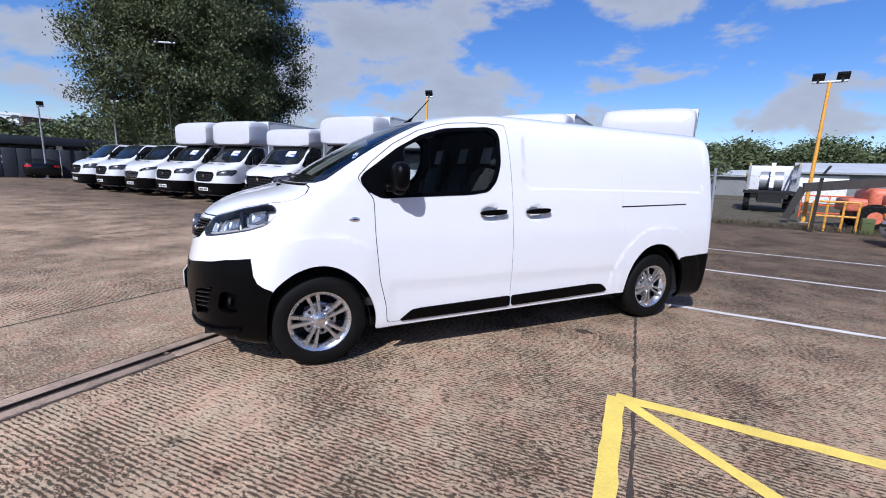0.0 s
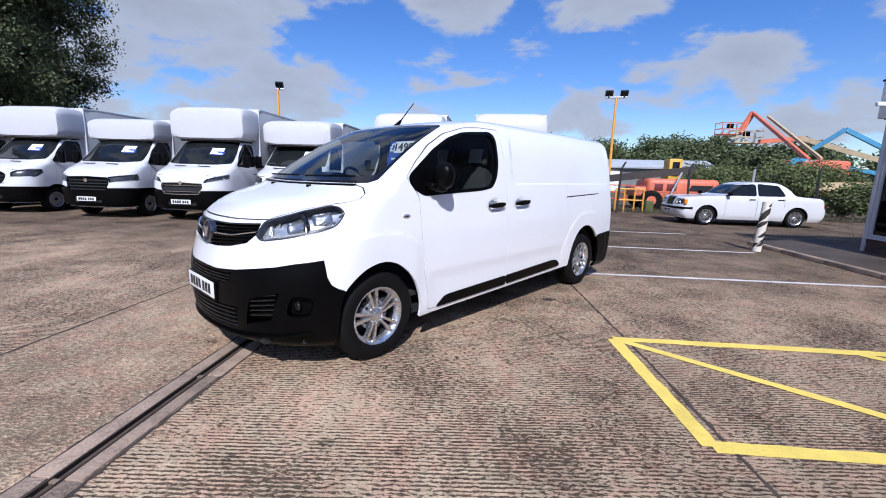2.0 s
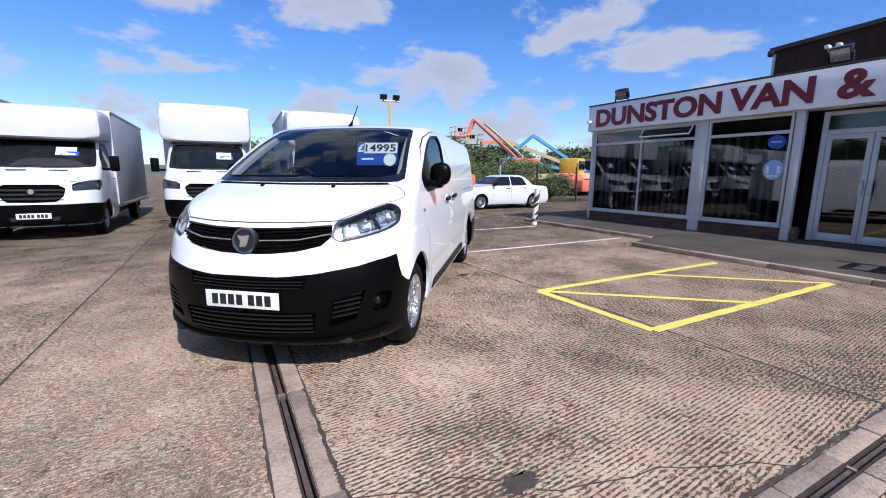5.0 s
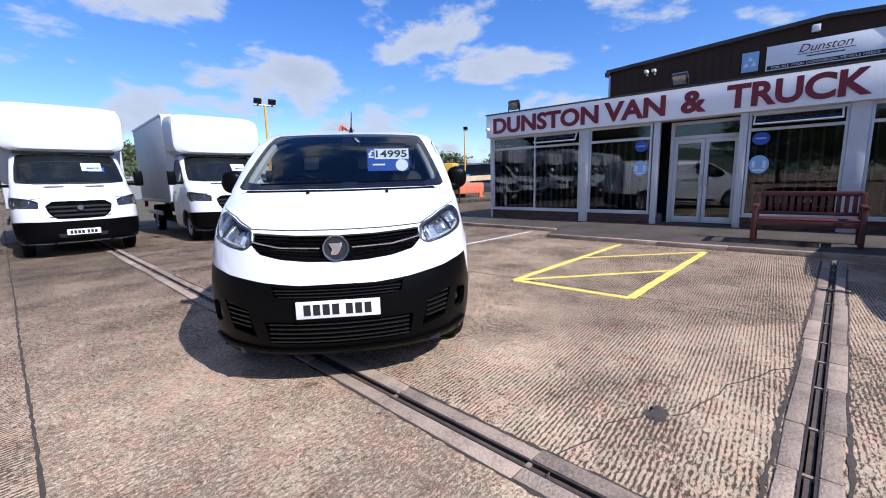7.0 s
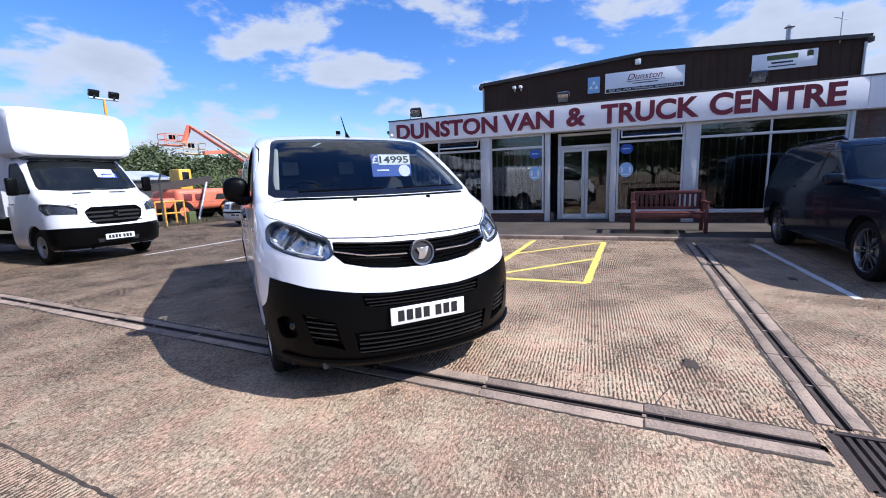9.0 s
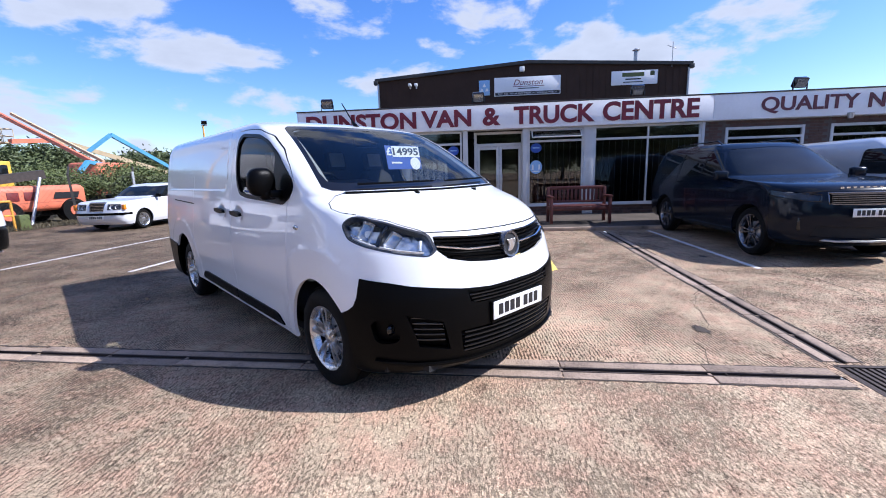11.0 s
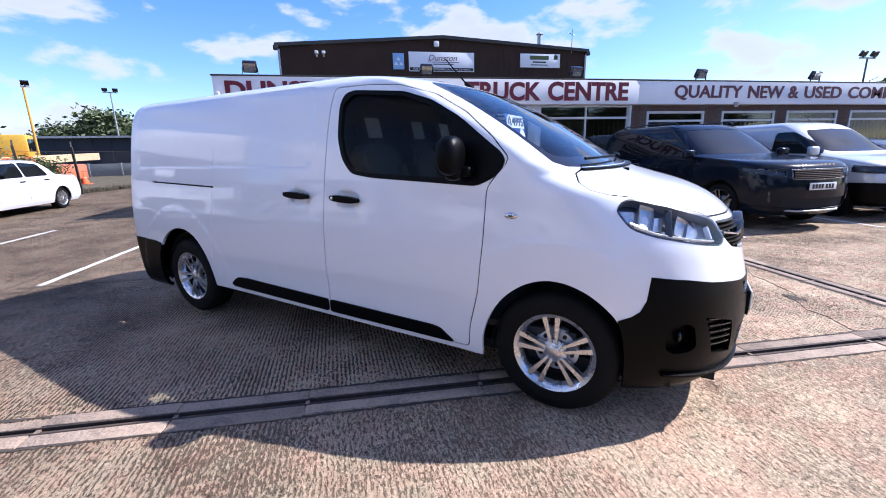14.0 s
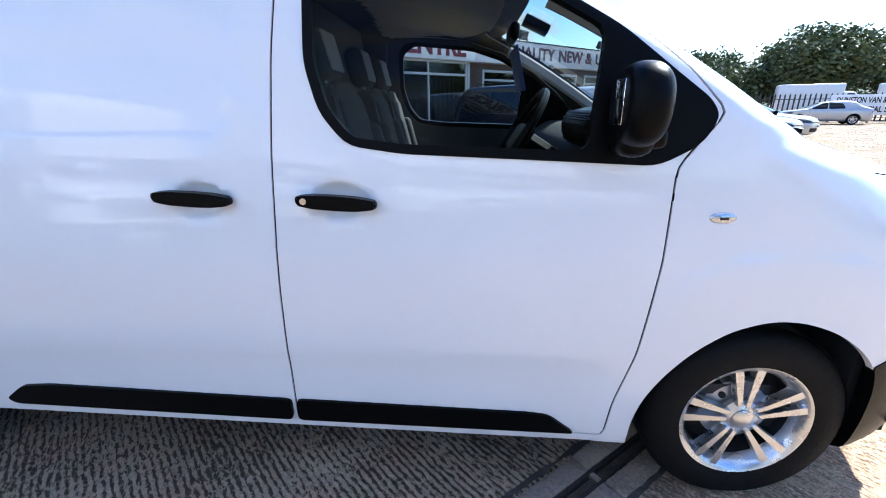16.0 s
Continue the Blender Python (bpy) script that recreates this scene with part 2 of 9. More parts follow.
def leaf_mat(name, col, spread=0.35):
    m = bpy.data.materials.new(name)
    m.use_nodes = True
    nt = m.node_tree
    b = nt.nodes["Principled BSDF"]
    g = nt.nodes.new("ShaderNodeNewGeometry")
    co = nt.nodes.new("ShaderNodeTexCoord")
    n = nt.nodes.new("ShaderNodeTexNoise"); n.inputs["Scale"].default_value = 0.5
    nt.links.new(co.outputs["Object"], n.inputs["Vector"])
    a = nt.nodes.new("ShaderNodeMath"); a.operation = "ADD"
    nt.links.new(g.outputs["Random Per Island"], a.inputs[0]); nt.links.new(n.outputs["Fac"], a.inputs[1])
    r = nt.nodes.new("ShaderNodeMapRange"); r.inputs["From Min"].default_value = 0.2; r.inputs["From Max"].default_value = 1.5
    r.inputs["To Min"].default_value = 1 - spread; r.inputs["To Max"].default_value = 1 + spread
    nt.links.new(a.outputs[0], r.inputs["Value"])
    s = nt.nodes.new("ShaderNodeVectorMath"); s.operation = "SCALE"; s.inputs[0].default_value = col
    nt.links.new(r.outputs[0], s.inputs["Scale"]); nt.links.new(s.outputs[0], b.inputs["Base Color"])
    b.inputs["Roughness"].default_value = 0.6
    b.inputs["Specular IOR Level"].default_value = 0.3
    return m


M = dict(
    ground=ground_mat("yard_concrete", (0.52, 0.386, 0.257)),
    kerbstone=mat("kerb_concrete", (0.225, 0.165, 0.12), 0.88, var=0.55, scale=5, bump=0.9, bscale=60, rand=0.25, fine=0.9),
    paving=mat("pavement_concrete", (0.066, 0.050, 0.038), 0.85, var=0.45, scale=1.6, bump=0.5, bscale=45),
    silt=mat("dry_silt", (0.085, 0.060, 0.044), 0.95, var=0.5, scale=9, bump=0.8, bscale=60),
    grime=mat("joint_grime", (0.062, 0.046, 0.035), 0.95, var=0.5, scale=14, bump=0.6),
    tar=mat("joint_tar", (0.035, 0.032, 0.03), 0.8, var=0.3, scale=5, bump=0.5),
    iron=mat("cast_iron", (0.055, 0.038, 0.030), 0.7, metal=0.25, var=0.3, scale=8, bump=0.4),
    yellow=mat("yellow_line_paint", (0.80, 0.60, 0.12), 0.7, var=0.16, scale=5, bump=0.5, bscale=70),
    whiteline=mat("white_line_paint", (0.66, 0.62, 0.58), 0.75, var=0.2, scale=4, bump=0.5, bscale=70),
    white=mat("white_car_paint", (0.85, 0.85, 0.855), 0.28, var=0.015, scale=3, coat=0.9, spec=0.5),
    white2=mat("white_van_paint", (0.68, 0.68, 0.69), 0.3, var=0.04, scale=3, coat=0.7),
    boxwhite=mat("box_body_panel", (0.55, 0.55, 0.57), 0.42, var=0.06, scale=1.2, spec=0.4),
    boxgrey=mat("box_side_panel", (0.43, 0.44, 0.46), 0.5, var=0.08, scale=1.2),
    plastic=mat("black_bumper_plastic", (0.002, 0.002, 0.0022), 0.33, var=0.15, scale=6, bump=0.12, bscale=500, spec=0.09),
    gloss=mat("gloss_black", (0.01, 0.01, 0.011), 0.12, var=0.1, spec=0.6),
    rubber=mat("tyre_rubber", (0.0045, 0.0045, 0.0045), 0.7, var=0.25, scale=10, bump=0.3, bscale=120, spec=0.18),
    liner=mat("dark_liner", (0.012, 0.012, 0.013), 0.9, var=0.2),
    alloy=mat("alloy_wheel", (0.70, 0.70, 0.71), 0.28, metal=0.92, var=0.10, scale=10, rvar=0.08),
    steel=mat("steel_wheel", (0.30, 0.30, 0.31), 0.45, metal=0.6, var=0.15, scale=8),
    chrome=mat("chrome", (0.75, 0.76, 0.78), 0.08, metal=1.0, var=0.02),
    lampgrey=mat("lamp_reflector_grey", (0.42, 0.43, 0.45), 0.22, metal=0.85, var=0.3, scale=18),
    lamppanel=mat("faceted_reflector", (0.62, 0.63, 0.65), 0.2, metal=0.7, var=0.55, scale=22),
    darkchrome=mat("dark_chrome", (0.20, 0.20, 0.215), 0.24, metal=0.9, var=0.1),
    lamp=mat("headlamp_reflector", (0.80, 0.80, 0.80), 0.25, metal=0.6, var=0.25, scale=40),
    lamphouse=mat("headlamp_housing", (0.045, 0.045, 0.05), 0.3, metal=0.3, var=0.4, scale=20),
    amber=mat("amber_lens", (0.85, 0.25, 0.02), 0.2, var=0.1),
    red=mat("red_lens", (0.42, 0.01, 0.01), 0.15, var=0.1, coat=0.6),
    glass=glass_mat("car_glass", (0.78, 0.82, 0.80), bare=0.06),
    sideglass=glass_mat("side_glass", (0.74, 0.78, 0.76), bare=0.009),
    lens=glass_mat("clear_lens", (0.95, 0.96, 0.96), bare=0.03),
    shopglass=glass_mat("shop_glass", (0.52, 0.55, 0.56), bare=0.075),
    trim=mat("cab_trim_grey", (0.028, 0.028, 0.03), 0.75, var=0.15, scale=10, bump=0.2, bscale=300),
    seat=mat("seat_cloth", (0.032, 0.032, 0.035), 0.9, var=0.2, scale=12, bump=0.3, bscale=400),
    seatlight=mat("seat_insert_cloth", (0.24, 0.24, 0.25), 0.9, var=0.15, scale=12, bump=0.3, bscale=400),
    headlining=mat("headlining", (0.33, 0.32, 0.31), 0.95, var=0.08, scale=8),
    plate=mat("plate_white", (0.78, 0.78, 0.75), 0.4, var=0.04),
    ink=mat("black_print", (0.012, 0.012, 0.014), 0.5, var=0.1),
    blue=mat("blue_print", (0.02, 0.07, 0.36), 0.45, var=0.08),
    lightblue=mat("pale_blue_print", (0.28, 0.46, 0.70), 0.45, var=0.06),
    paper=mat("white_card", (0.8, 0.8, 0.78), 0.6, var=0.03),
    brick=mat("brown_brick", (0.085, 0.048, 0.036), 0.85, var=0.25, scale=9, bump=0.4, bscale=90, rand=0.3),
    mortar=mat("mortar", (0.11, 0.09, 0.08), 0.95, var=0.2, scale=8, bump=0.3),
    cladding=mat("dark_brown_cladding", (0.050, 0.030, 0.022), 0.85, var=0.15, scale=1.5, spec=0.2),
    upvc=mat("white_window_frame", (0.56, 0.55, 0.53), 0.4, var=0.10, scale=3),
    signboard=mat("white_sign_board", (0.84, 0.84, 0.85), 0.7, var=0.06, scale=1.0, spec=0.2),
    signred=mat("maroon_letters", (0.165, 0.008, 0.022), 0.4, var=0.08),
    signplum=mat("dark_maroon_letters", (0.115, 0.022, 0.035), 0.45, var=0.08),
    bench=mat("red_brown_bench_wood", (0.085, 0.02, 0.015), 0.5, var=0.25, scale=8, bump=0.2, rand=0.15),
    blind=mat("grey_blind", (0.40, 0.40, 0.39), 0.9, var=0.1, rand=0.15),
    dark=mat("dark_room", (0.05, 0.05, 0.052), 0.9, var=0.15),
    felt=mat("roof_felt", (0.06, 0.058, 0.055), 0.9, var=0.2, scale=2),
    yellowpole=mat("yellow_pole_paint", (0.75, 0.36, 0.05), 0.5, var=0.14, scale=5),
    galv=mat("galvanised_steel", (0.42, 0.43, 0.44), 0.45, metal=0.6, var=0.15, scale=8),
    fence=mat("dark_fence_steel", (0.05, 0.045, 0.04), 0.6, metal=0.3, var=0.3, scale=8),
    orange=mat("orange_machine_paint", (0.66, 0.17, 0.09), 0.5, var=0.2, scale=3, bump=0.1),
    cream=mat("cream_boom_paint", (0.55, 0.42, 0.25), 0.5, var=0.2, scale=3),
    skyblue=mat("blue_boom_paint", (0.08, 0.28, 0.45), 0.45, var=0.2, scale=3),
    machine=mat("machine_yellow", (0.62, 0.37, 0.04), 0.5, var=0.2, scale=4),
    maroon=mat("faded_maroon_paint", (0.15, 0.02, 0.02), 0.55, var=0.3, scale=3),
    roofsheet=mat("pale_roof_sheet", (0.50, 0.52, 0.52), 0.55, var=0.12, scale=0.6),
    wallsheet=mat("grey_wall_sheet", (0.20, 0.205, 0.205), 0.6, var=0.12, scale=0.6),
    bark=mat("bark", (0.075, 0.06, 0.045), 0.9, var=0.3, scale=6, bump=0.8, bscale=25),
    leaf=leaf_mat("willow_leaves", (0.066, 0.080, 0.032), 0.7),
    leaf2=leaf_mat("bush_leaves", (0.105, 0.128, 0.045), 0.5),
    leaf3=leaf_mat("far_leaves", (0.088, 0.108, 0.046), 0.45),
    grass=mat("rough_grass", (0.095, 0.078, 0.045), 0.95, var=0.4, scale=1.5, bump=0.8, bscale=30),
    hill=mat("far_hill", (0.10, 0.13, 0.09), 1.0, var=0.4, scale=0.03),
    navy=mat("dark_blue_car_paint", (0.005, 0.008, 0.015), 0.15, var=0.05, coat=0.25, spec=0.1),
    black=mat("black_car_paint", (0.006, 0.006, 0.007), 0.3, var=0.05, coat=0.6, spec=0.15),
    silver=mat("silver_car_paint", (0.45, 0.46, 0.49), 0.3, metal=0.6, var=0.03, coat=0.9),
    greypaint=mat("pale_grey_car_paint", (0.55, 0.56, 0.58), 0.3, metal=0.3, var=0.03, coat=0.9),
    camoa=mat("cream_paint", (0.72, 0.66, 0.57), 0.7, var=0.15),
    camob=mat("dark_stripe_paint", (0.03, 0.026, 0.024), 0.7, var=0.15),
    blackwall=mat("dark_navy_sheet", (0.018, 0.022, 0.032), 0.6, var=0.2, scale=1),
    cone=mat("orange_cone", (0.75, 0.13, 0.03), 0.5, var=0.1),
)


# ---- helpers ----
def mesh_of(bm, material, smooth=True):
    me = bpy.data.meshes.new("m")
    bmesh.ops.recalc_face_normals(bm, faces=bm.faces[:])
    bm.to_mesh(me)
    bm.free()
    me.materials.append(material)
    if smooth:
        me.shade_smooth()
        me.set_sharp_from_angle(angle=radians(35))
    return me


def part(name, bm, material, parent=None, label="", m=None, smooth=True):
    ob = new(name, bm if isinstance(bm, bpy.types.Mesh) else mesh_of(bm, material, smooth))
    if parent is not None:
        ob.parent = parent
    if m is not None:
        ob.matrix_basis = m
    if label:
        ob["label"] = label
    return ob


def thing(name, m, label, category, group="", kind=""):
    ob = new(name)
    ob.empty_display_size = 0.2
    ob.matrix_basis = m
    return tagged(ob, label, category, group, kind)


def box(bm, a, b, bev=0.0, seg=2, m=None):
    """A box from corner a to corner b, with rounded edges."""
    vs = [bm.verts.new((x, y, z)) for x in (a[0], b[0]) for y in (a[1], b[1]) for z in (a[2], b[2])]
    fs = [bm.faces.new([vs[i] for i in q]) for q in ((0, 1, 3, 2), (4, 6, 7, 5), (0, 4, 5, 1), (2, 3, 7, 6), (0, 2, 6, 4), (1, 5, 7, 3))]
    if bev:
        es = list({e for f in fs for e in f.edges})
        r = bmesh.ops.bevel(bm, geom=es, offset=bev, segments=seg, affect="EDGES", profile=0.5)
        vs = list({v for f in r["faces"] for v in f.verts} | {v for v in vs if v.is_valid})
    if m is not None:
        bmesh.ops.transform(bm, matrix=m, verts=[v for v in vs if v.is_valid])
    return vs


def boxm(a, b, bev=0.0, seg=2, m=None):
    bm = bmesh.new()
    box(bm, a, b, bev, seg, m)
    return bm


def rod(bm, p, q, r, n=10, r2=None, cap=True):
    """A round bar from p to q."""
    p, q = Vector(p), Vector(q)
    d = (q - p).normalized()
    u = d.orthogonal().normalized()
    w = d.cross(u)
    r2 = r if r2 is None else r2
    ra, rb = [], []
    for i in range(n):
        a = 2 * math.pi * i / n
        o = u * math.cos(a) + w * math.sin(a)
        ra.append(bm.verts.new(p + o * r)); rb.append(bm.verts.new(q + o * r2))
    for i in range(n):
        j = (i + 1) % n
        bm.faces.new((ra[i], ra[j], rb[j], rb[i]))
    if cap:
        bm.faces.new(ra[::-1]); bm.faces.new(rb)


def rodm(p, q, r, n=10, r2=None):
    bm = bmesh.new()
    rod(bm, p, q, r, n, r2)
    return bm


def beam(bm, p, q, w, h):
    """A square tube from p to q, w wide, h high."""
    p, q = Vector(p), Vector(q)
    d = (q - p).normalized()
    s = d.cross(Vector((0, 0, 1)))
    s = s.normalized() if s.length > 1e-4 else Vector((1, 0, 0))
    u = s.cross(d)
    vs = [bm.verts.new(o + s * (a * w / 2) + u * (b * h / 2)) for o in (p, q) for a, b in ((-1, -1), (1, -1), (1, 1), (-1, 1))]
    for f in ((3, 2, 1, 0), (4, 5, 6, 7), (0, 1, 5, 4), (1, 2, 6, 5), (2, 3, 7, 6), (3, 0, 4, 7)):
        bm.faces.new([vs[i] for i in f])


def beamm(p, q, w, h):
    bm = bmesh.new()
    beam(bm, p, q, w, h)
    return bm


def lathe(bm, prof, n=48, axis="Y"):
    """A turned form; prof: (radius, along) pairs, about the y axis."""
    rings = []
    for r, a in prof:
        rings.append([bm.verts.new((r * math.cos(2 * math.pi * i / n), a, r * math.sin(2 * math.pi * i / n))) for i in range(n)])
    for k in range(len(rings) - 1):
        for i in range(n):
            j = (i + 1) % n
            bm.faces.new((rings[k][i], rings[k][j], rings[k + 1][j], rings[k + 1][i]))
    return rings


def prism(bm, pts, a, b, plane="xz", bev=0.0):
    """A plate with the outline pts, from a to b along the third axis."""
    def at(p, c):
        return {"xz": (p[0], c, p[1]), "yz": (c, p[0], p[1]), "xy": (p[0], p[1], c)}[plane]
    lo = [bm.verts.new(at(p, a)) for p in pts]
    hi = [bm.verts.new(at(p, b)) for p in pts]
    fs = [bm.faces.new(lo), bm.faces.new(hi[::-1])]
    n = len(pts)
    for i in range(n):
        fs.append(bm.faces.new((lo[i], hi[i], hi[(i + 1) % n], lo[(i + 1) % n])))
    if bev:
        bmesh.ops.bevel(bm, geom=list({e for f in fs for e in f.edges}), offset=bev, segments=2, affect="EDGES", profile=0.5)
    return fs


def prismm(pts, a, b, plane="xz", bev=0.0):
    bm = bmesh.new()
    prism(bm, pts, a, b, plane, bev)
    return bm


def text_mesh(words, width, height, material, depth=0.01, bold=0.0):
    """Raised lettering: x to the right from 0 to width, z up from 0 to height, facing -y."""
    cu = bpy.data.curves.new("t", "FONT")
    cu.body, cu.extrude, cu.offset, cu.resolution_u = words, 0.01, bold, 4
    ob = bpy.data.objects.new("t", cu)
    scene.collection.objects.link(ob)
    bpy.context.view_layer.update()
    me = bpy.data.meshes.new_from_object(ob.evaluated_get(bpy.context.evaluated_depsgraph_get()))
    bpy.data.objects.remove(ob)
    co = np.zeros(len(me.vertices) * 3)
    me.vertices.foreach_get("co", co)
    co = co.reshape(-1, 3)
    lo, hi = co.min(0), co.max(0)
    out = np.zeros_like(co)
    out[:, 0] = (co[:, 0] - lo[0]) / (hi[0] - lo[0]) * width
    out[:, 2] = (co[:, 1] - lo[1]) / (hi[1] - lo[1]) * height
    out[:, 1] = -(co[:, 2] - lo[2]) / (hi[2] - lo[2]) * depth
    me.vertices.foreach_set("co", out.ravel())
    me.materials.clear()
    me.materials.append(material)
    me.update()
    return me


def plate_bars(name, parent, x, y, z, w=0.52, h=0.111, axis="front", n=7):
    """A number plate with plain dark bars for its characters; faces local +x."""
    p = part(name, boxm((x - 0.008, y - w / 2, z - h / 2), (x, y + w / 2, z + h / 2), 0.003), M["plate"], parent, "white plate with black bars")
    cw = w * 0.082
    pos = -w / 2 + w * 0.09
    for i in range(n):
        if i == n - 3:
            pos += w * 0.05
        part("bar", boxm((x, y + pos, z - h * 0.31), (x + 0.002, y + pos + cw, z + h * 0.31)), M["ink"], p)
        pos += w * 0.112
    return p


# ---- vehicle bodies ----
def pchip(t, y, q):
    """Smooth interpolation that never overshoots."""
    t, y, q = np.asarray(t, float), np.asarray(y, float), np.clip(q, t[0], t[-1])
    h = np.diff(t)
    d = np.diff(y) / h
    m = np.zeros_like(y)
    for i in range(1, len(y) - 1):
        if d[i - 1] * d[i] > 0:
            w1, w2 = 2 * h[i] + h[i - 1], h[i] + 2 * h[i - 1]
            m[i] = (w1 + w2) / (w1 / d[i - 1] + w2 / d[i])
    m[0], m[-1] = d[0], d[-1]
    k = np.clip(np.searchsorted(t, q, side="right") - 1, 0, len(t) - 2)
    s = (q - t[k]) / h[k]
    return ((1 + 2 * s) * (1 - s) ** 2 * y[k] + s * (1 - s) ** 2 * h[k] * m[k] + s * s * (3 - 2 * s) * y[k + 1] + s * s * (s - 1) * h[k] * m[k + 1])


class Shell:
    """A car body as one skin: at each height a plan outline, from the nose round the corner, along the side to the tail.
    keys: rows of height, nose x, depth of the front corner, half width, tail x, depth of the rear corner."""

    def __init__(self, keys, pf=2.6, pr=4.0, disp=None):
        self.keys = np.array(keys, float)
        k = self.keys
        step = np.sqrt(np.diff(k[:, 0]) ** 2 + (0.6 * np.diff(k[:, 1])) ** 2 + np.diff(k[:, 3]) ** 2 + (0.2 * np.diff(k[:, 4])) ** 2)
        self.v = np.concatenate([[0], np.cumsum(step)])
        self.top, self.pf, self.pr, self.disp = self.v[-1], pf, pr, disp
        self.fine = np.linspace(0, self.top, 1600)
        self.fz = pchip(self.v, k[:, 0], self.fine)
        self.side = max(1.0, k[0, 1] - k[0, 4] - k[0, 2] - k[0, 5])

    def point(self, a, v):
        a, v = np.atleast_1d(np.asarray(a, float)), np.atleast_1d(np.asarray(v, float))
        z, xf, df, w, xr, dr = (pchip(self.v, self.keys[:, i], v) for i in range(6))
        th = np.clip(a, 0, 1) * math.pi / 2
        s, c = np.sin(th), np.cos(th)
        yf, xa = w * s ** (2 / self.pf), xf - df + df * np.maximum(c, 0) ** (2 / self.pf)
        u = np.clip(a - 1, 0, 1)
        xb = (xf - df) * (1 - u) + (xr + dr) * u
        th = np.clip(a - 2, 0, 1) * math.pi / 2
        s, c = np.sin(th), np.cos(th)
        xc, yc = xr + dr - dr * s ** (2 / self.pr), w * np.maximum(c, 0) ** (2 / self.pr)
        x = np.where(a <= 1, xa, np.where(a <= 2, xb, xc))
        y = np.where(a <= 1, yf, np.where(a <= 2, w, yc))
        if self.disp:
            y = y + self.disp(x, z) * np.clip(y / np.maximum(w, 1e-3) * 4 - 3, 0, 1)
        return np.stack([x, y, z], -1)

    def normal(self, a, v):
        e = 2e-3
        da = self.point(np.minimum(a + e, 3), v) - self.point(np.maximum(a - e, 0), v)
        dv = self.point(a, np.minimum(v + e, self.top)) - self.point(a, np.maximum(v - e, 0))
        n = np.cross(dv, da)
        n = -n
        n /= np.maximum(np.linalg.norm(n, axis=-1, keepdims=True), 1e-9)
        n[np.asarray(a) <= 1e-6, 1] = 0
        n[np.asarray(a) >= 3 - 1e-6, 1] = 0
        return n / np.maximum(np.linalg.norm(n, axis=-1, keepdims=True), 1e-9)

    def flat(self, a):
        a = np.asarray(a, float)
        return np.where(a < 1, a * 1.1, np.where(a < 2, 1.1 + (a - 1) * self.side, 1.1 + self.side + (a - 2) * 0.9))

    def unflat(self, f):
        f = np.asarray(f, float)
        return np.where(f < 1.1, f / 1.1, np.where(f < 1.1 + self.side, 1 + (f - 1.1) / self.side, 2 + (f - 1.1 - self.side) / 0.9))

    def place(self, kind, p, z):
        """Skin coordinates of a point given by x and height ("x"), or by y and height on the nose ("y") or tail ("r")."""
        v = float(np.interp(z, self.fz, self.fine))
        if kind == "x":
            a = np.linspace(0, 3, 1500)
            x = self.point(a, np.full_like(a, v))[:, 0]
            return float(np.interp(-p, -x, a)), v
        if kind == "y":
            a = np.linspace(0, 1, 800)
            return float(np.interp(p, self.point(a, np.full_like(a, v))[:, 1], a)), v
        a = np.linspace(3, 2, 800)
        return float(np.interp(p, self.point(a, np.full_like(a, v))[:, 1], a)), v

    def outline(self, pts, step=0.04):
        """A closed outline, in flat skin coordinates; pts: (kind, p, z), straight between."""
        out = []
        n = len(pts)
        for i in range(n):
            k, p, z = pts[i]
            k2, p2, z2 = pts[(i + 1) % n]
            m = max(1, int(math.hypot(p2 - p, z2 - z) / step)) if k == k2 else 1
            for j in range(m):
                a, v = self.place(k, p + (p2 - p) * j / m, z + (z2 - z) * j / m)
                out.append((float(self.flat(a)), v))
        return np.array(out)


def in_poly(poly, p):
    """Which of the points p lie inside the closed outline."""
    x, y = p[:, 0], p[:, 1]
    inside = np.zeros(len(p), bool)
    n = len(poly)
    for i in range(n):
        x1, y1 = poly[i]
        x2, y2 = poly[(i + 1) % n]
        if y1 == y2:
            continue
        c = (y1 > y) != (y2 > y)
        inside ^= c & (x < (x2 - x1) * (y - y1) / (y2 - y1) + x1)
    return inside


def inset(pts, d):
    """The outline pts of (x, z), drawn in by d."""
    n = len(pts)
    area = sum(pts[i][0] * pts[(i + 1) % n][1] - pts[(i + 1) % n][0] * pts[i][1] for i in range(n))
    sg = 1 if area > 0 else -1
    out = []
    for i in range(n):
        a, b, c = (Vector(pts[(i + k) % n]) for k in (-1, 0, 1))
        t1, t2 = (b - a).normalized(), (c - b).normalized()
        n1, n2 = Vector((-t1.y, t1.x)) * sg, Vector((-t2.y, t2.x)) * sg
        m = n1 + n2
        m = m / max(m.length_squared / 2, 0.35)
        out.append(tuple(b + m * d))
    return out


def rounded(pts, r=0.05, n=4):
    """The outline pts with its corners cut round."""
    out = []
    k = len(pts)
    for i in range(k):
        a, b, c = (Vector(pts[(i + j) % k]) for j in (-1, 0, 1))
        q = min(r, (a - b).length * 0.45, (c - b).length * 0.45)
        p0, p1 = b + (a - b).normalized() * q, b + (c - b).normalized() * q
        for j in range(n + 1):
            t = j / n
            out.append(tuple(p0 * (1 - t) ** 2 + b * 2 * t * (1 - t) + p1 * t * t))
    return out


def X(pts):
    return [("x", *p) for p in pts]


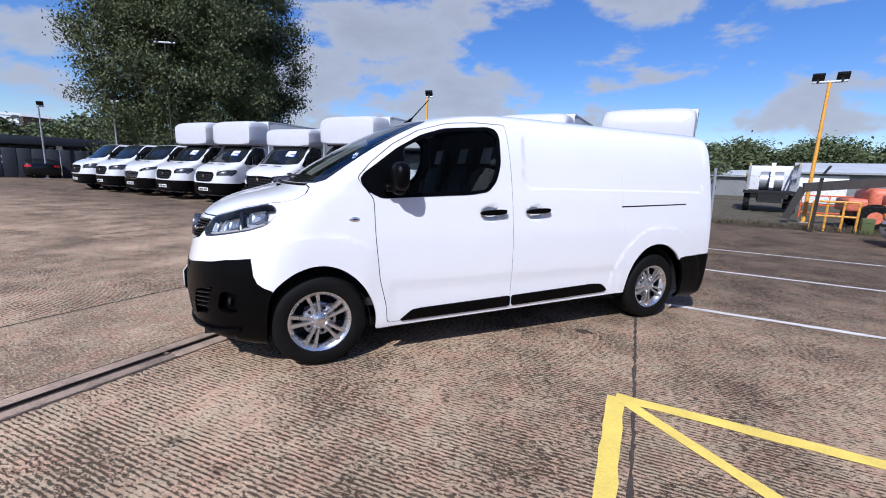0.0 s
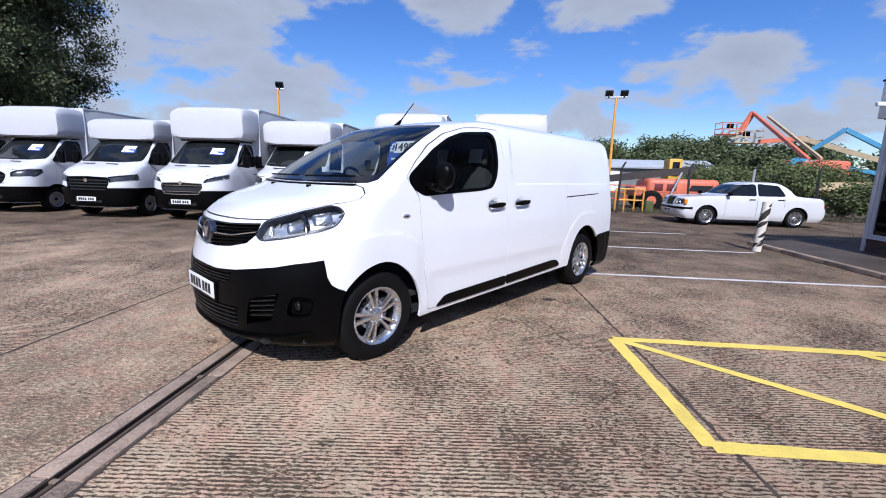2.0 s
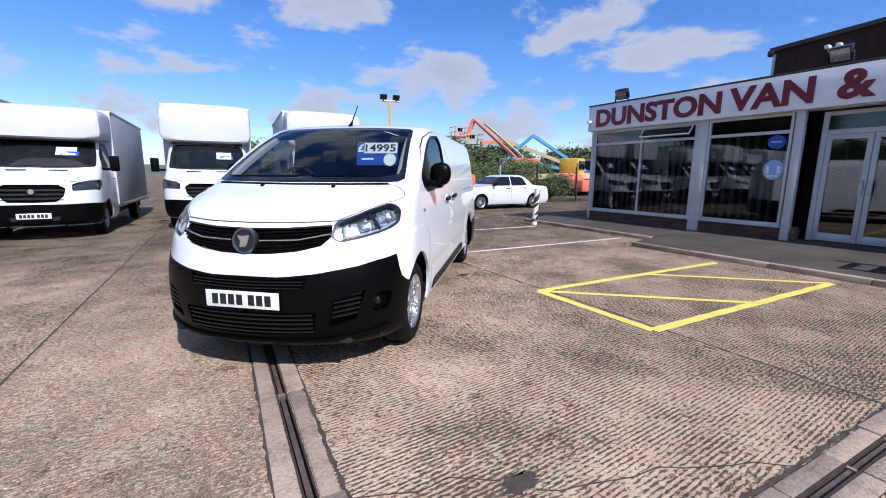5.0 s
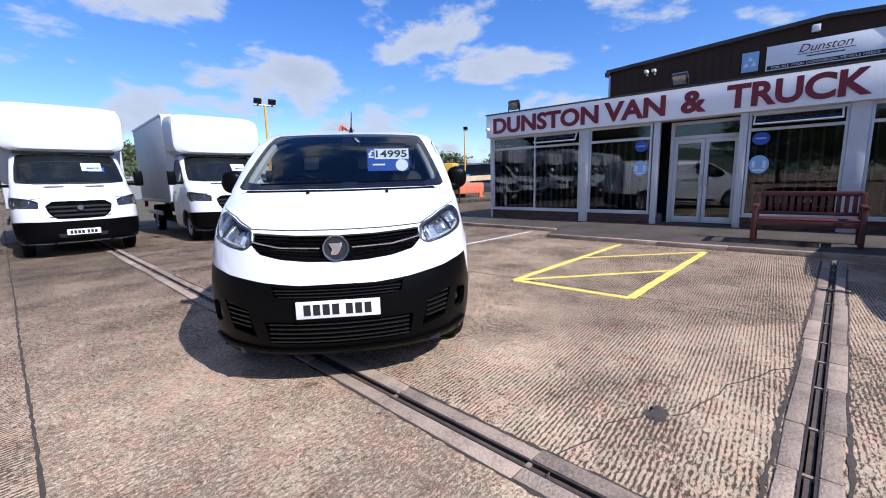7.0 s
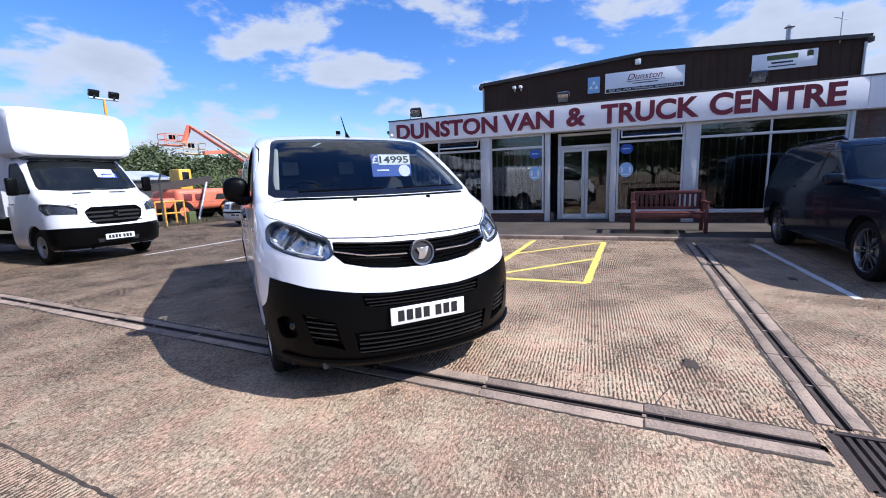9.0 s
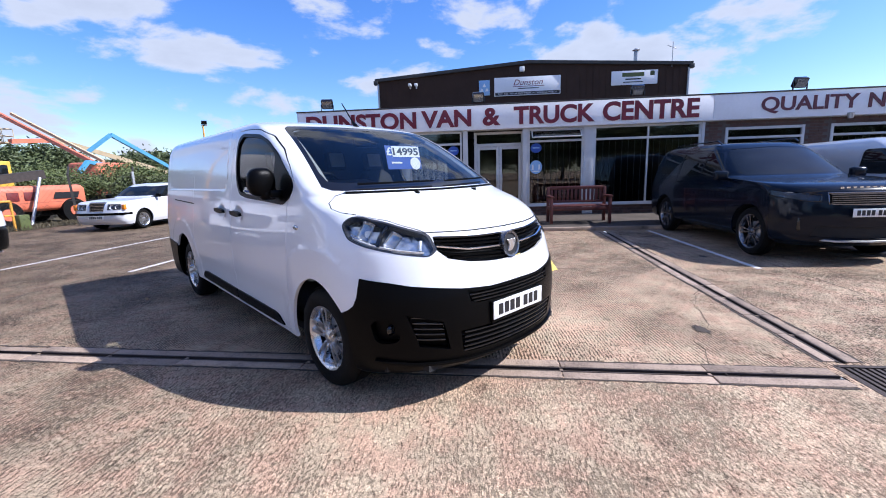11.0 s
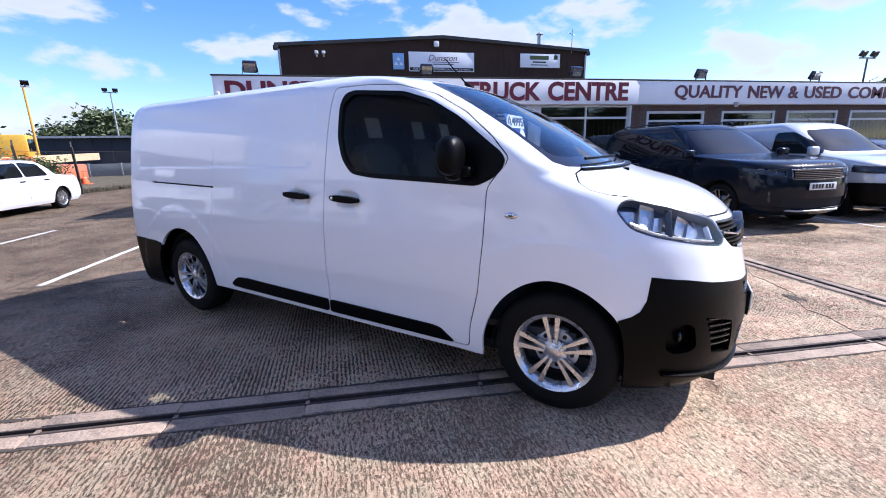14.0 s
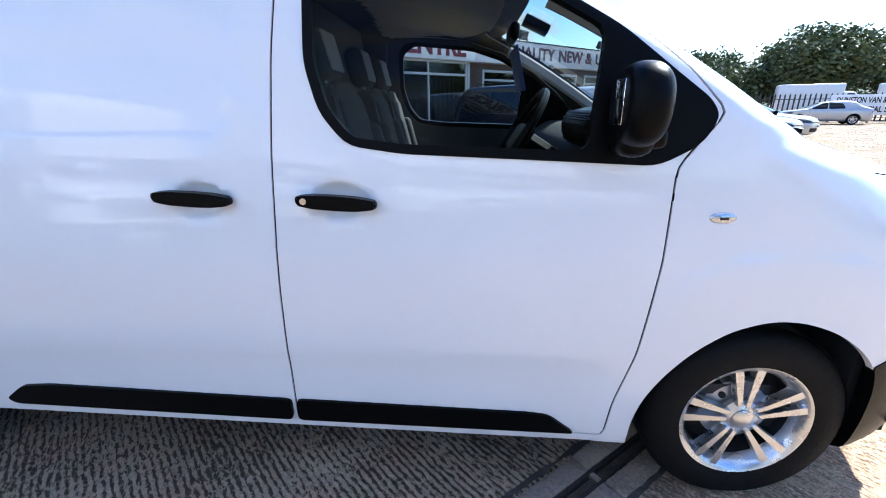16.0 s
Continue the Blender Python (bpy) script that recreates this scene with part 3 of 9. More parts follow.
class Skin:
    """The skin of a shell cut along outlines into clean-edged panels."""

    def __init__(self, shell, lines, step=0.06):
        from mathutils.geometry import delaunay_2d_cdt
        self.s = shell
        wide = float(shell.flat(3.0))
        rect = [(0, 0), (wide, 0), (wide, shell.top), (0, shell.top)]
        pts, edges = [], []
        for poly in [rect] + [list(map(tuple, q)) for q in lines]:
            o = len(pts)
            pts += poly
            edges += [(o + i, o + (i + 1) % len(poly)) for i in range(len(poly))]
        nu, nv = int(wide / step), int(shell.top / step)
        gu, gv = np.meshgrid(np.linspace(0, wide, nu + 1), np.linspace(0, shell.top, nv + 1), indexing="ij")
        grid = np.stack([gu.ravel(), gv.ravel()], 1)
        ref = np.array([p for q in lines for p in q]) if lines else np.zeros((0, 2))
        if len(ref):
            keep = np.ones(len(grid), bool)
            for k in range(0, len(grid), 400):
                d = ((grid[k:k + 400, None] - ref[None]) ** 2).sum(-1).min(1)
                keep[k:k + 400] = d > (0.28 * step) ** 2
            grid = grid[keep]
        pts += [tuple(p) for p in grid]
        r = delaunay_2d_cdt([Vector(p) for p in pts], edges, [], 0, 1e-5)
        self.f = np.array([tuple(p) for p in r[0]])
        self.tri = np.array([t for t in r[2] if len(t) == 3])
        self.cen = self.f[self.tri].mean(1)
        a = np.clip(shell.unflat(np.clip(self.f[:, 0], 0, wide)), 0, 3)
        v = np.clip(self.f[:, 1], 0, shell.top)
        self.a, self.P, self.N = a, shell.point(a, v), shell.normal(a, v)
        P = self.P[self.tri]
        g = np.cross(P[:, 1] - P[:, 0], P[:, 2] - P[:, 0])
        flip = (g * self.N[self.tri].mean(1)).sum(1) < 0
        self.tri[flip] = self.tri[flip][:, ::-1]
        self.c3 = P.mean(1)

    def pick(self, poly):
        return in_poly(np.asarray(poly), self.cen)

    def mesh(self, mask, material, off=0.0, th=0.0, sides=(1, -1), inner=None):
        """The panel of the triangles in mask, on the left (1), right (-1) or both sides, th thick inwards."""
        V, F, LN, mi = [], [], [], []
        tri = self.tri[mask]
        used, inv = np.unique(tri, return_inverse=True)
        tri = inv.reshape(tri.shape)
        P, N, a = self.P[used] + self.N[used] * off, self.N[used], self.a[used]
        Q = P - N * th
        mid = (a < 1e-6) | (a > 3 - 1e-6)
        edge = {}
        for t in tri:
            for i in range(3):
                e = (t[i], t[(i + 1) % 3])
                k = (min(e), max(e))
                edge[k] = None if k in edge else e
        rim = [e for e in edge.values() if e and not (a[e[0]] < 1e-6 and a[e[1]] < 1e-6) and not (a[e[0]] > 3 - 1e-6 and a[e[1]] > 3 - 1e-6)]
        seam = {}

        def vert(side, layer, i, p):
            key = (layer, i) if mid[i] else (layer, i, side)
            if key not in seam:
                seam[key] = len(V)
                V.append((p[0], p[1] * side, p[2]))
            return seam[key]

        def face(side, ids, nn, m=0):
            if side < 0:
                ids, nn = ids[::-1], nn[::-1]
            F.append(ids)
            LN.extend([(n[0], n[1] * side, n[2]) for n in nn])
            mi.append(m)
        for sd in sides:
            for t in tri:
                face(sd, [vert(sd, 0, i, P[i]) for i in t], [N[i] for i in t])
            if th:
                for t in tri:
                    face(sd, [vert(sd, 1, i, Q[i]) for i in t[::-1]], [-N[i] for i in t[::-1]], 1 if inner else 0)
                for i, j in rim:
                    nn = np.cross(P[j] - P[i], N[i])
                    nn = nn / max(np.linalg.norm(nn), 1e-9)
                    face(sd, [vert(sd, 1, i, Q[i]), vert(sd, 1, j, Q[j]), vert(sd, 0, j, P[j]), vert(sd, 0, i, P[i])], [nn] * 4)
        me = bpy.data.meshes.new("skin")
        me.from_pydata(V, [], F)
        me.materials.append(material)
        if inner:
            me.materials.append(inner)
            me.polygons.foreach_set("material_index", mi)
        me.shade_smooth()
        me.normals_split_custom_set(LN)
        return me

    def path(self, pts, off=0.0, n=10):
        """Points on the skin along pts of (kind, p, z)."""
        out = []
        for (k, p, z), (k2, p2, z2) in zip(pts[:-1], pts[1:]):
            for j in range(n):
                a, v = self.s.place(k, p + (p2 - p) * j / n, z + (z2 - z) * j / n)
                out.append(self.s.point(a, v)[0] + self.s.normal(np.array([a]), np.array([v]))[0] * off)
        a, v = self.s.place(*pts[-1])
        out.append(self.s.point(a, v)[0] + self.s.normal(np.array([a]), np.array([v]))[0] * off)
        return out


def sweep(bm, pts, w, h):
    """A bar of section w (inwards) by h (upwards) along pts."""
    rows = []
    pts = [Vector(p) for p in pts]
    for i, p in enumerate(pts):
        d = (pts[min(i + 1, len(pts) - 1)] - pts[max(i - 1, 0)]).normalized()
        s = d.cross(Vector((0, 0, 1))).normalized()
        u = s.cross(d)
        rows.append([bm.verts.new(p + s * x * w / 2 + u * z * h / 2) for x, z in ((-1, -0.6), (-0.4, -1), (0.4, -1), (1, -0.6), (1, 0.6), (0.4, 1), (-0.4, 1), (-1, 0.6))])
    for a, b in zip(rows[:-1], rows[1:]):
        for i in range(8):
            bm.faces.new((a[i], a[(i + 1) % 8], b[(i + 1) % 8], b[i]))
    bm.faces.new(rows[0][::-1]); bm.faces.new(rows[-1])


def sweepm(pts, w, h):
    bm = bmesh.new()
    sweep(bm, pts, w, h)
    return bm


def flip_y(pts):
    return [(p[0], -p[1], p[2]) for p in pts]


# ---- wheels ----
def wheel_meshes(R, rim, width, spokes, style):
    """Meshes of a wheel about the y axis, outer face at y = 0 facing +y."""
    out = {}
    w = width
    bm = bmesh.new()
    lathe(bm, [(rim - 0.012, -0.012), (rim + 0.004, -0.002), (rim + (R - rim) * 0.35, 0.006), (rim + (R - rim) * 0.75, 0.0), (R - 0.012, -0.016), (R, -0.04),
               (R, -0.07), (R - 0.007, -0.072), (R - 0.007, -0.08), (R, -0.082), (R, -w + 0.045), (R - 0.012, -w + 0.018), (rim, -w), (rim - 0.012, -w + 0.01)], 56)
    out["tyre"] = mesh_of(bm, M["rubber"])
    bm = bmesh.new()
    lathe(bm, [(rim - 0.03, -w + 0.02), (rim - 0.034, -0.055)], 56)
    out["rim_barrel"] = mesh_of(bm, M["liner"])
    bm = bmesh.new()
    lathe(bm, [(rim - 0.034, -0.055), (rim - 0.024, -0.022), (rim - 0.012, -0.008), (rim + 0.003, -0.001), (rim - 0.002, -0.016)], 56)
    if style != "steel":
        k = rim / 0.215
        for i in range(spokes):
            for e in (-1, 1):
                a = 2 * math.pi * i / spokes + math.pi / 2
                c, s = math.cos(a), math.sin(a)
                sp = bmesh.new()
                pts = [(0.048, e * 0.003), (0.085, e * 0.009), (0.185, e * 0.019), (0.208, e * 0.021), (0.208, e * 0.058), (0.188, e * 0.043), (0.10, e * 0.029), (0.050, e * 0.024)]
                prism(sp, [(x * k, z * k) for x, z in pts], -0.050, -0.020)
                for v in sp.verts:
                    if v.co.y > -0.03:
                        v.co.y += 0.012 * math.hypot(v.co.x, v.co.z) / rim
                bmesh.ops.bevel(sp, geom=sp.edges[:], offset=0.004, segments=1, affect="EDGES")
                bmesh.ops.transform(sp, matrix=Matrix(((c, 0, -s, 0), (0, 1, 0, 0), (s, 0, c, 0), (0, 0, 0, 1))), verts=sp.verts[:])
                tmp = bpy.data.meshes.new("spoke")
                sp.to_mesh(tmp)
                sp.free()
                bm.from_mesh(tmp)
                bpy.data.meshes.remove(tmp)
        lathe(bm, [(0.066 * k, -0.05), (0.064 * k, -0.034), (0.035 * k, -0.022)], 32)
    else:
        rings = lathe(bm, [(rim - 0.03, -0.045), (rim * 0.72, -0.05), (rim * 0.6, -0.03), (rim * 0.42, -0.025), (rim * 0.36, -0.04), (0.04, -0.04)], 40)
    out["rim"] = bm
    return out


WHEELS = {}


def make_wheel(parent, x, y, z, R=0.335, rim=0.215, width=0.215, spokes=5, style="alloy", side=1, turn=0.0, name="wheel"):
    """A road wheel as a part with its tyre, rim, hub and brake disc."""
    key = (R, rim, width, spokes, style)
    if key not in WHEELS:
        bm0 = wheel_meshes(*key)
        face = {"alloy": M["alloy"], "alloy_dark": M["darkchrome"], "steel": M["steel"]}[style]
        ms = {"tyre": bm0["tyre"], "rim": mesh_of(bm0["rim"], face), "rim_barrel": bm0["rim_barrel"]}
        bm = bmesh.new()
        lathe(bm, [(0.0005, -0.012), (0.025, -0.013), (0.034, -0.018), (0.036, -0.045)], 24)
        ms["hub_cap"] = mesh_of(bm, M["plastic"] if style == "steel" else face)
        bm = bmesh.new()
        lathe(bm, [(0.03, -0.062), (rim * 0.50, -0.064), (rim * 0.56, -0.070), (rim * 0.56, -0.105), (0.03, -0.105)], 40)
        ms["brake_disc"] = mesh_of(bm, M["silver"])
        bm = bmesh.new()
        lathe(bm, [(0.0005, -0.13), (rim - 0.03, -0.13), (rim - 0.03, -0.14), (0.0005, -0.14)], 32)
        ms["backplate"] = mesh_of(bm, M["liner"])
        bm = bmesh.new()
        rod(bm, (0, -0.09, 0), (0, -0.056, 0), 0.012, 8)
        ms["wheel_bolt"] = mesh_of(bm, M["liner"] if style != "steel" else M["galv"])
        WHEELS[key] = ms
    ms = WHEELS[key]
    m = Matrix.Translation((x, y, z)) @ Matrix.Rotation(0 if side > 0 else math.pi, 4, "Z") @ Matrix.Rotation(turn, 4, "Y")
    w = part(name, ms["tyre"], None, parent, m=m)
    for k in ("rim", "rim_barrel", "hub_cap", "brake_disc", "backplate"):
        part(k, ms[k], None, w)
    for i in range(5 if R == 0.335 else 0):
        a = 2 * math.pi * (i + 0.5) / 5 + math.pi / 2
        part("wheel_bolt", ms["wheel_bolt"], None, w, m=Matrix.Translation((0.088 * math.cos(a), 0, 0.088 * math.sin(a))))
    return w


# ---- the white panel van ----
VAN_KEYS = [
    (0.19, 0.72, 0.62, 0.88, -4.00, 0.10),
    (0.24, 0.83, 0.70, 0.925, -4.05, 0.11),
    (0.34, 0.875, 0.73, 0.942, -4.075, 0.12),
    (0.50, 0.89, 0.73, 0.950, -4.085, 0.12),
    (0.66, 0.88, 0.74, 0.957, -4.085, 0.12),
    (0.80, 0.85, 0.76, 0.958, -4.08, 0.12),
    (0.92, 0.82, 0.78, 0.955, -4.075, 0.12),
    (1.00, 0.78, 0.78, 0.948, -4.07, 0.12),
    (1.06, 0.73, 0.77, 0.942, -4.068, 0.12),
    (1.12, 0.645, 0.72, 0.936, -4.065, 0.12),
    (1.175, 0.52, 0.62, 0.930, -4.06, 0.12),
    (1.225, 0.345, 0.50, 0.924, -4.058, 0.12),
    (1.265, 0.215, 0.42, 0.918, -4.055, 0.12),
    (1.31, 0.12, 0.34, 0.912, -4.05, 0.12),
    (1.42, -0.055, 0.32, 0.897, -4.045, 0.12),
    (1.58, -0.325, 0.30, 0.872, -4.03, 0.12),
    (1.72, -0.595, 0.28, 0.838, -4.022, 0.12),
    (1.80, -0.785, 0.28, 0.802, -4.010, 0.12),
    (1.845, -0.98, 0.30, 0.757, -3.995, 0.13),
    (1.88, -1.22, 0.34, 0.672, -3.955, 0.16),
    (1.903, -1.46, 0.34, 0.50, -3.86, 0.2),
    (1.915, -1.75, 0.28, 0.28, -3.40, 0.2),
    (1.918, -2.0, 0.2, 0.02, -3.1, 0.2),
]


def smooth01(x):
    x = np.clip(x, 0, 1)
    return x * x * (3 - 2 * x)


def van_relief(x, z):
    """Pressed panel, flared arches, waist crease and handle dishes of the van's sides."""
    d = np.zeros_like(x)
    e = np.maximum(0.0, np.hypot(np.maximum(np.abs(x + 2.74) - 1.02, 0), np.maximum(np.abs(z - 1.56) - 0.17, 0)) - 0.08)
    d -= 0.0055 * smooth01(1 - e / 0.022)
    for cx in (0.0, -3.275):
        r = np.hypot(x - cx, z - 0.335)
        d += 0.008 * smooth01((0.65 - r) / 0.05) * smooth01((z - 0.25) / 0.25) * smooth01((0.45 - x) / 0.2) * (smooth01((x + 0.44) / 0.14) if cx == 0 else 1.0)
    d -= 0.006 * smooth01((0.62 - z) / 0.10) * smooth01((x + 2.8) / 0.1) * smooth01((-0.45 - x) / 0.1)
    for cx in (-1.33, -1.76):
        e = ((x - cx) / 0.085) ** 2 + ((z - 1.105) / 0.058) ** 2
        d -= 0.034 * smooth01((1.0 - e) / 0.48)
    return d


def grip(h, s):
    """A straight door grip in front of its dish, tapered to both ends."""
    y = max(q[1] for q in h)
    a, b = h[0], h[-1]
    row = ((0, 0.009), (0.06, 0.014), (0.25, 0.020), (0.5, 0.0215), (0.78, 0.020), (0.94, 0.015), (1, 0.010))
    mid = [(a[0] + (b[0] - a[0]) * t, a[2] + (b[2] - a[2]) * t, o) for t, o in row]
    out = rounded([(x, z + o * 0.9) for x, z, o in mid] + [(x, z - o * 1.1) for x, z, o in mid[::-1]], 0.006, 2)
    return prismm(out, min(s * (y - 0.014), s * (y + 0.014)), max(s * (y - 0.014), s * (y + 0.014)), "xz", 0.006)


def build_van(m):
    van = thing("panel_van", m, "white long-wheelbase panel van with black bumpers and alloy wheels", "van")
    sh = Shell(VAN_KEYS, 2.35, disp=van_relief)
    door = rounded([(-0.372, 1.20), (-0.382, 0.93), (-0.415, 0.62), (-0.465, 0.42), (-0.478, 0.275), (-1.555, 0.305), (-1.549, 0.60), (-1.542, 0.84), (-1.526, 1.25), (-1.507, 1.5), (-1.472, 1.797),
                    (-1.20, 1.795), (-0.96, 1.772), (-0.73, 1.705), (-0.53, 1.595), (-0.36, 1.46), (-0.255, 1.345)], 0.03, 2)
    win = rounded([(-0.278, 1.335), (-0.315, 1.262), (-0.43, 1.203), (-0.80, 1.222), (-1.14, 1.238), (-1.30, 1.262), (-1.375, 1.35), (-1.412, 1.48), (-1.407, 1.69), (-1.38, 1.747), (-1.31, 1.766),
                   (-0.93, 1.728), (-0.74, 1.668), (-0.55, 1.562), (-0.385, 1.437), (-0.305, 1.378)], 0.04, 3)
    pane = rounded([(-0.63, 1.252), (-1.13, 1.272), (-1.28, 1.29), (-1.345, 1.37), (-1.378, 1.49), (-1.373, 1.68), (-1.30, 1.734), (-0.935, 1.697), (-0.755, 1.64), (-0.60, 1.555)], 0.03, 3)
    arch_f = [(-0.395, 0.10), (-0.398, 0.34), (-0.375, 0.44), (-0.325, 0.545), (-0.25, 0.64), (-0.15, 0.715), (-0.04, 0.75), (0.06, 0.745), (0.16, 0.71), (0.24, 0.655), (0.305, 0.59), (0.335, 0.50), (0.345, 0.38), (0.35, 0.10)]
    arch_r = [(-2.845, 0.10), (-2.85, 0.36), (-2.875, 0.50), (-2.935, 0.63), (-3.03, 0.73), (-3.14, 0.78), (-3.26, 0.79), (-3.38, 0.765), (-3.49, 0.70), (-3.58, 0.60), (-3.64, 0.48), (-3.66, 0.36), (-3.66, 0.10)]
    low = [(0.38, -1), (0.38, 0.24), (-0.4, 0.242), (-2.86, 0.320), (-2.86, -1)]
    bump_f = [("y", 0.0, 0.706), ("y", 0.24, 0.704), ("y", 0.45, 0.722), ("y", 0.71, 0.762), ("x", 0.58, 0.785), ("x", 0.428, 0.806), ("x", 0.418, 0.695), ("x", 0.395, 0.642), ("x", 0.36, 0.615), ("x", 0.305, 0.59), ("x", 0.30, 0.10), ("y", 0.0, 0.10)]
    bump_r = [("x", -3.56, 0.60), ("x", -3.58, 0.632), ("x", -3.66, 0.645), ("x", -4.0, 0.66), ("r", 0.0, 0.66), ("r", 0.0, 0.1), ("x", -3.60, 0.10)]
    head = X(rounded([(0.252, 1.10), (0.268, 1.142), (0.31, 1.153), (0.46, 1.116), (0.62, 1.056), (0.658, 1.034), (0.715, 0.95), (0.703, 0.914), (0.605, 0.938), (0.415, 0.985), (0.32, 1.02)], 0.03, 2))
    grille = [("y", 0, 1.006), ("y", 0.25, 1.010), ("y", 0.50, 1.026), ("y", 0.535, 1.026), ("y", 0.545, 0.952), ("y", 0.49, 0.897), ("y", 0.35, 0.864), ("y", 0.18, 0.847), ("y", 0, 0.842)]
    screen = [("y", 0, 1.288), ("y", 0.40, 1.291), ("y", 0.70, 1.293), ("y", 0.785, 1.298), ("y", 0.822, 1.322), ("y", 0.80, 1.42), ("y", 0.757, 1.58), ("y", 0.718, 1.72), ("y", 0.695, 1.772), ("y", 0.655, 1.792), ("y", 0.35, 1.802), ("y", 0, 1.804)]
    clear = [("y", 0, 1.340), ("y", 0.40, 1.342), ("y", 0.70, 1.346), ("y", 0.765, 1.36), ("y", 0.768, 1.42), ("y", 0.728, 1.57), ("y", 0.69, 1.70), ("y", 0.665, 1.748), ("y", 0.62, 1.762), ("y", 0.35, 1.77), ("y", 0, 1.772)]
    bon_o = [("y", 0, 1.276), ("y", 0.40, 1.280), ("y", 0.72, 1.286), ("y", 0.79, 1.268), ("x", 0.07, 1.228), ("x", 0.13, 1.192), ("x", 0.21, 1.170), ("x", 0.30, 1.156), ("x", 0.46, 1.120), ("x", 0.60, 1.066), ("y", 0.56, 1.046), ("y", 0.30, 1.036), ("y", 0, 1.033)]
    tail = [("x", -4.03, 0.90), ("x", -4.03, 1.22), ("x", -4.03, 1.30), ("r", 0.80, 1.30), ("r", 0.78, 1.22), ("r", 0.80, 0.90)]
    rail = [(-2.72, 1.143), (-3.61, 1.170), (-3.61, 1.182), (-2.72, 1.156)]
    mould_a = rounded([(-0.575, 0.288), (-0.67, 0.365), (-0.74, 0.374), (-1.546, 0.402), (-1.548, 0.313)], 0.02, 2)
    mould_b = rounded([(-1.566, 0.314), (-1.562, 0.402), (-2.44, 0.437), (-2.55, 0.430), (-2.63, 0.372), (-2.60, 0.350)], 0.02, 2)
    slide = [(-2.715, 1.44), (-2.735, 1.15), (-2.79, 0.75), (-2.83, 0.50), (-2.833, 0.50), (-2.793, 0.75), (-2.738, 1.15), (-2.718, 1.44)]
    slot_u = [("y", 0, 0.686), ("y", 0.34, 0.690), ("y", 0.415, 0.705), ("y", 0.40, 0.635), ("y", 0.35, 0.622), ("y", 0, 0.618)]
    slot_l = [("y", 0, 0.474), ("y", 0.42, 0.474), ("y", 0.475, 0.472), ("y", 0.45, 0.34), ("y", 0.41, 0.325), ("y", 0, 0.315)]
    vent = [("y", 0.752, 0.60), ("y", 0.695, 0.405), ("y", 0.53, 0.365), ("y", 0.575, 0.545)]
    fog = [("y", *q) for q in rounded([(0.885, 0.565), (0.80, 0.585), (0.775, 0.44), (0.865, 0.425)], 0.045, 5)]
    dishes = [[(cx + 0.085 * k * math.cos(t * math.pi / 12), 1.105 + 0.058 * k * math.sin(t * math.pi / 12)) for t in range(24)] for cx in (-1.33, -1.76) for k in (1.0, 0.72)]
    O = {k: sh.outline(v) for k, v in dict(door=X(door), door_i=X(inset(door, 0.0064)), win=X(win), pane=X(inset(pane, -0.007)), arch_f=X(rounded(arch_f, 0.08, 4)), arch_r=X(rounded(arch_r, 0.08, 4)), low=X([(p, max(z, 0.192)) for p, z in low]),
         bump_f=bump_f, bump_r=bump_r, head=head, grille=grille, screen=screen, clear=clear, bon_o=bon_o, tail=tail, rail=X(rail), mould_a=X(mould_a), mould_b=X(mould_b), slide=X(slide),
         head_i=X(inset([q[1:] for q in head], 0.007)), slot_u=slot_u, slot_l=slot_l, vent=vent, fog=fog).items()}
    flat = [tuple(q) for q in O["bon_o"]]
    O["bon_i"] = np.array([(0.0 if p[0] < 1e-4 else max(q[0], 0.0), q[1]) for p, q in zip(flat, inset(flat, 0.009))])
    press = [rounded([(-1.72 + o, 1.31 - o), (-3.76 - o, 1.31 - o), (-3.76 - o, 1.81 + o), (-1.72 + o, 1.81 + o)], 0.08 + o, 6) for o in (0.0, 0.011, 0.022)]
    flares = []
    for cx, a0, a1 in ((0.0, 62, 168), (-3.275, 12, 168)):
        ang = [radians(a0 + (a1 - a0) * i / 18) for i in range(19)]
        flares.append([(cx + 0.65 * math.cos(t), 0.335 + 0.65 * math.sin(t)) for t in ang] + [(cx + 0.60 * math.cos(t), 0.335 + 0.60 * math.sin(t)) for t in ang[::-1]])
    extra = [sh.outline(X(d)) for d in dishes + press + flares]
    sk = Skin(sh, list(O.values()) + extra, 0.04)
    R = {k: sk.pick(v) for k, v in O.items()}
    none = R["arch_f"] | R["arch_r"] | (R["low"] & ~R["bump_f"]) | ((sk.c3[:, 2] < 0.236) & (sk.c3[:, 0] < 0.3) & (sk.c3[:, 0] > -3.6))
    screen_m, clear_m = R["screen"] & ~R["clear"], R["clear"]
    win_m = R["win"]
    pane_m = R["pane"]
    used = none.copy()

    def take(mask):
        nonlocal used
        mm = mask & ~used
        used |= mm
        return mm
    glass_m = take(clear_m)
    frit_m = take(screen_m)
    pane_t = take(pane_m)
    surround = take(win_m)
    head_t = take(R["head"])
    grille_t = take(R["grille"])
    rail_t = take(R["rail"])
    ma, mb = take(R["mould_a"]), take(R["mould_b"])
    su, sl, ve, fo = take(R["slot_u"]), take(R["slot_l"]), take(R["vent"]), take(R["fog"])
    bf, br = take(R["bump_f"]), take(R["bump_r"])
    tl = take(R["tail"])
    seam = take((R["door"] & ~R["door_i"]) | (R["bon_o"] & ~R["bon_i"]) | R["slide"])
    door_t = take(R["door_i"])
    bonnet_t = take(R["bon_i"])
    body_t = ~used
    W = M["white"]
    cab = sk.c3[:, 0] > -1.5
    part("body", sk.mesh(body_t, W, th=0.022, inner=M["trim"]), None, van)
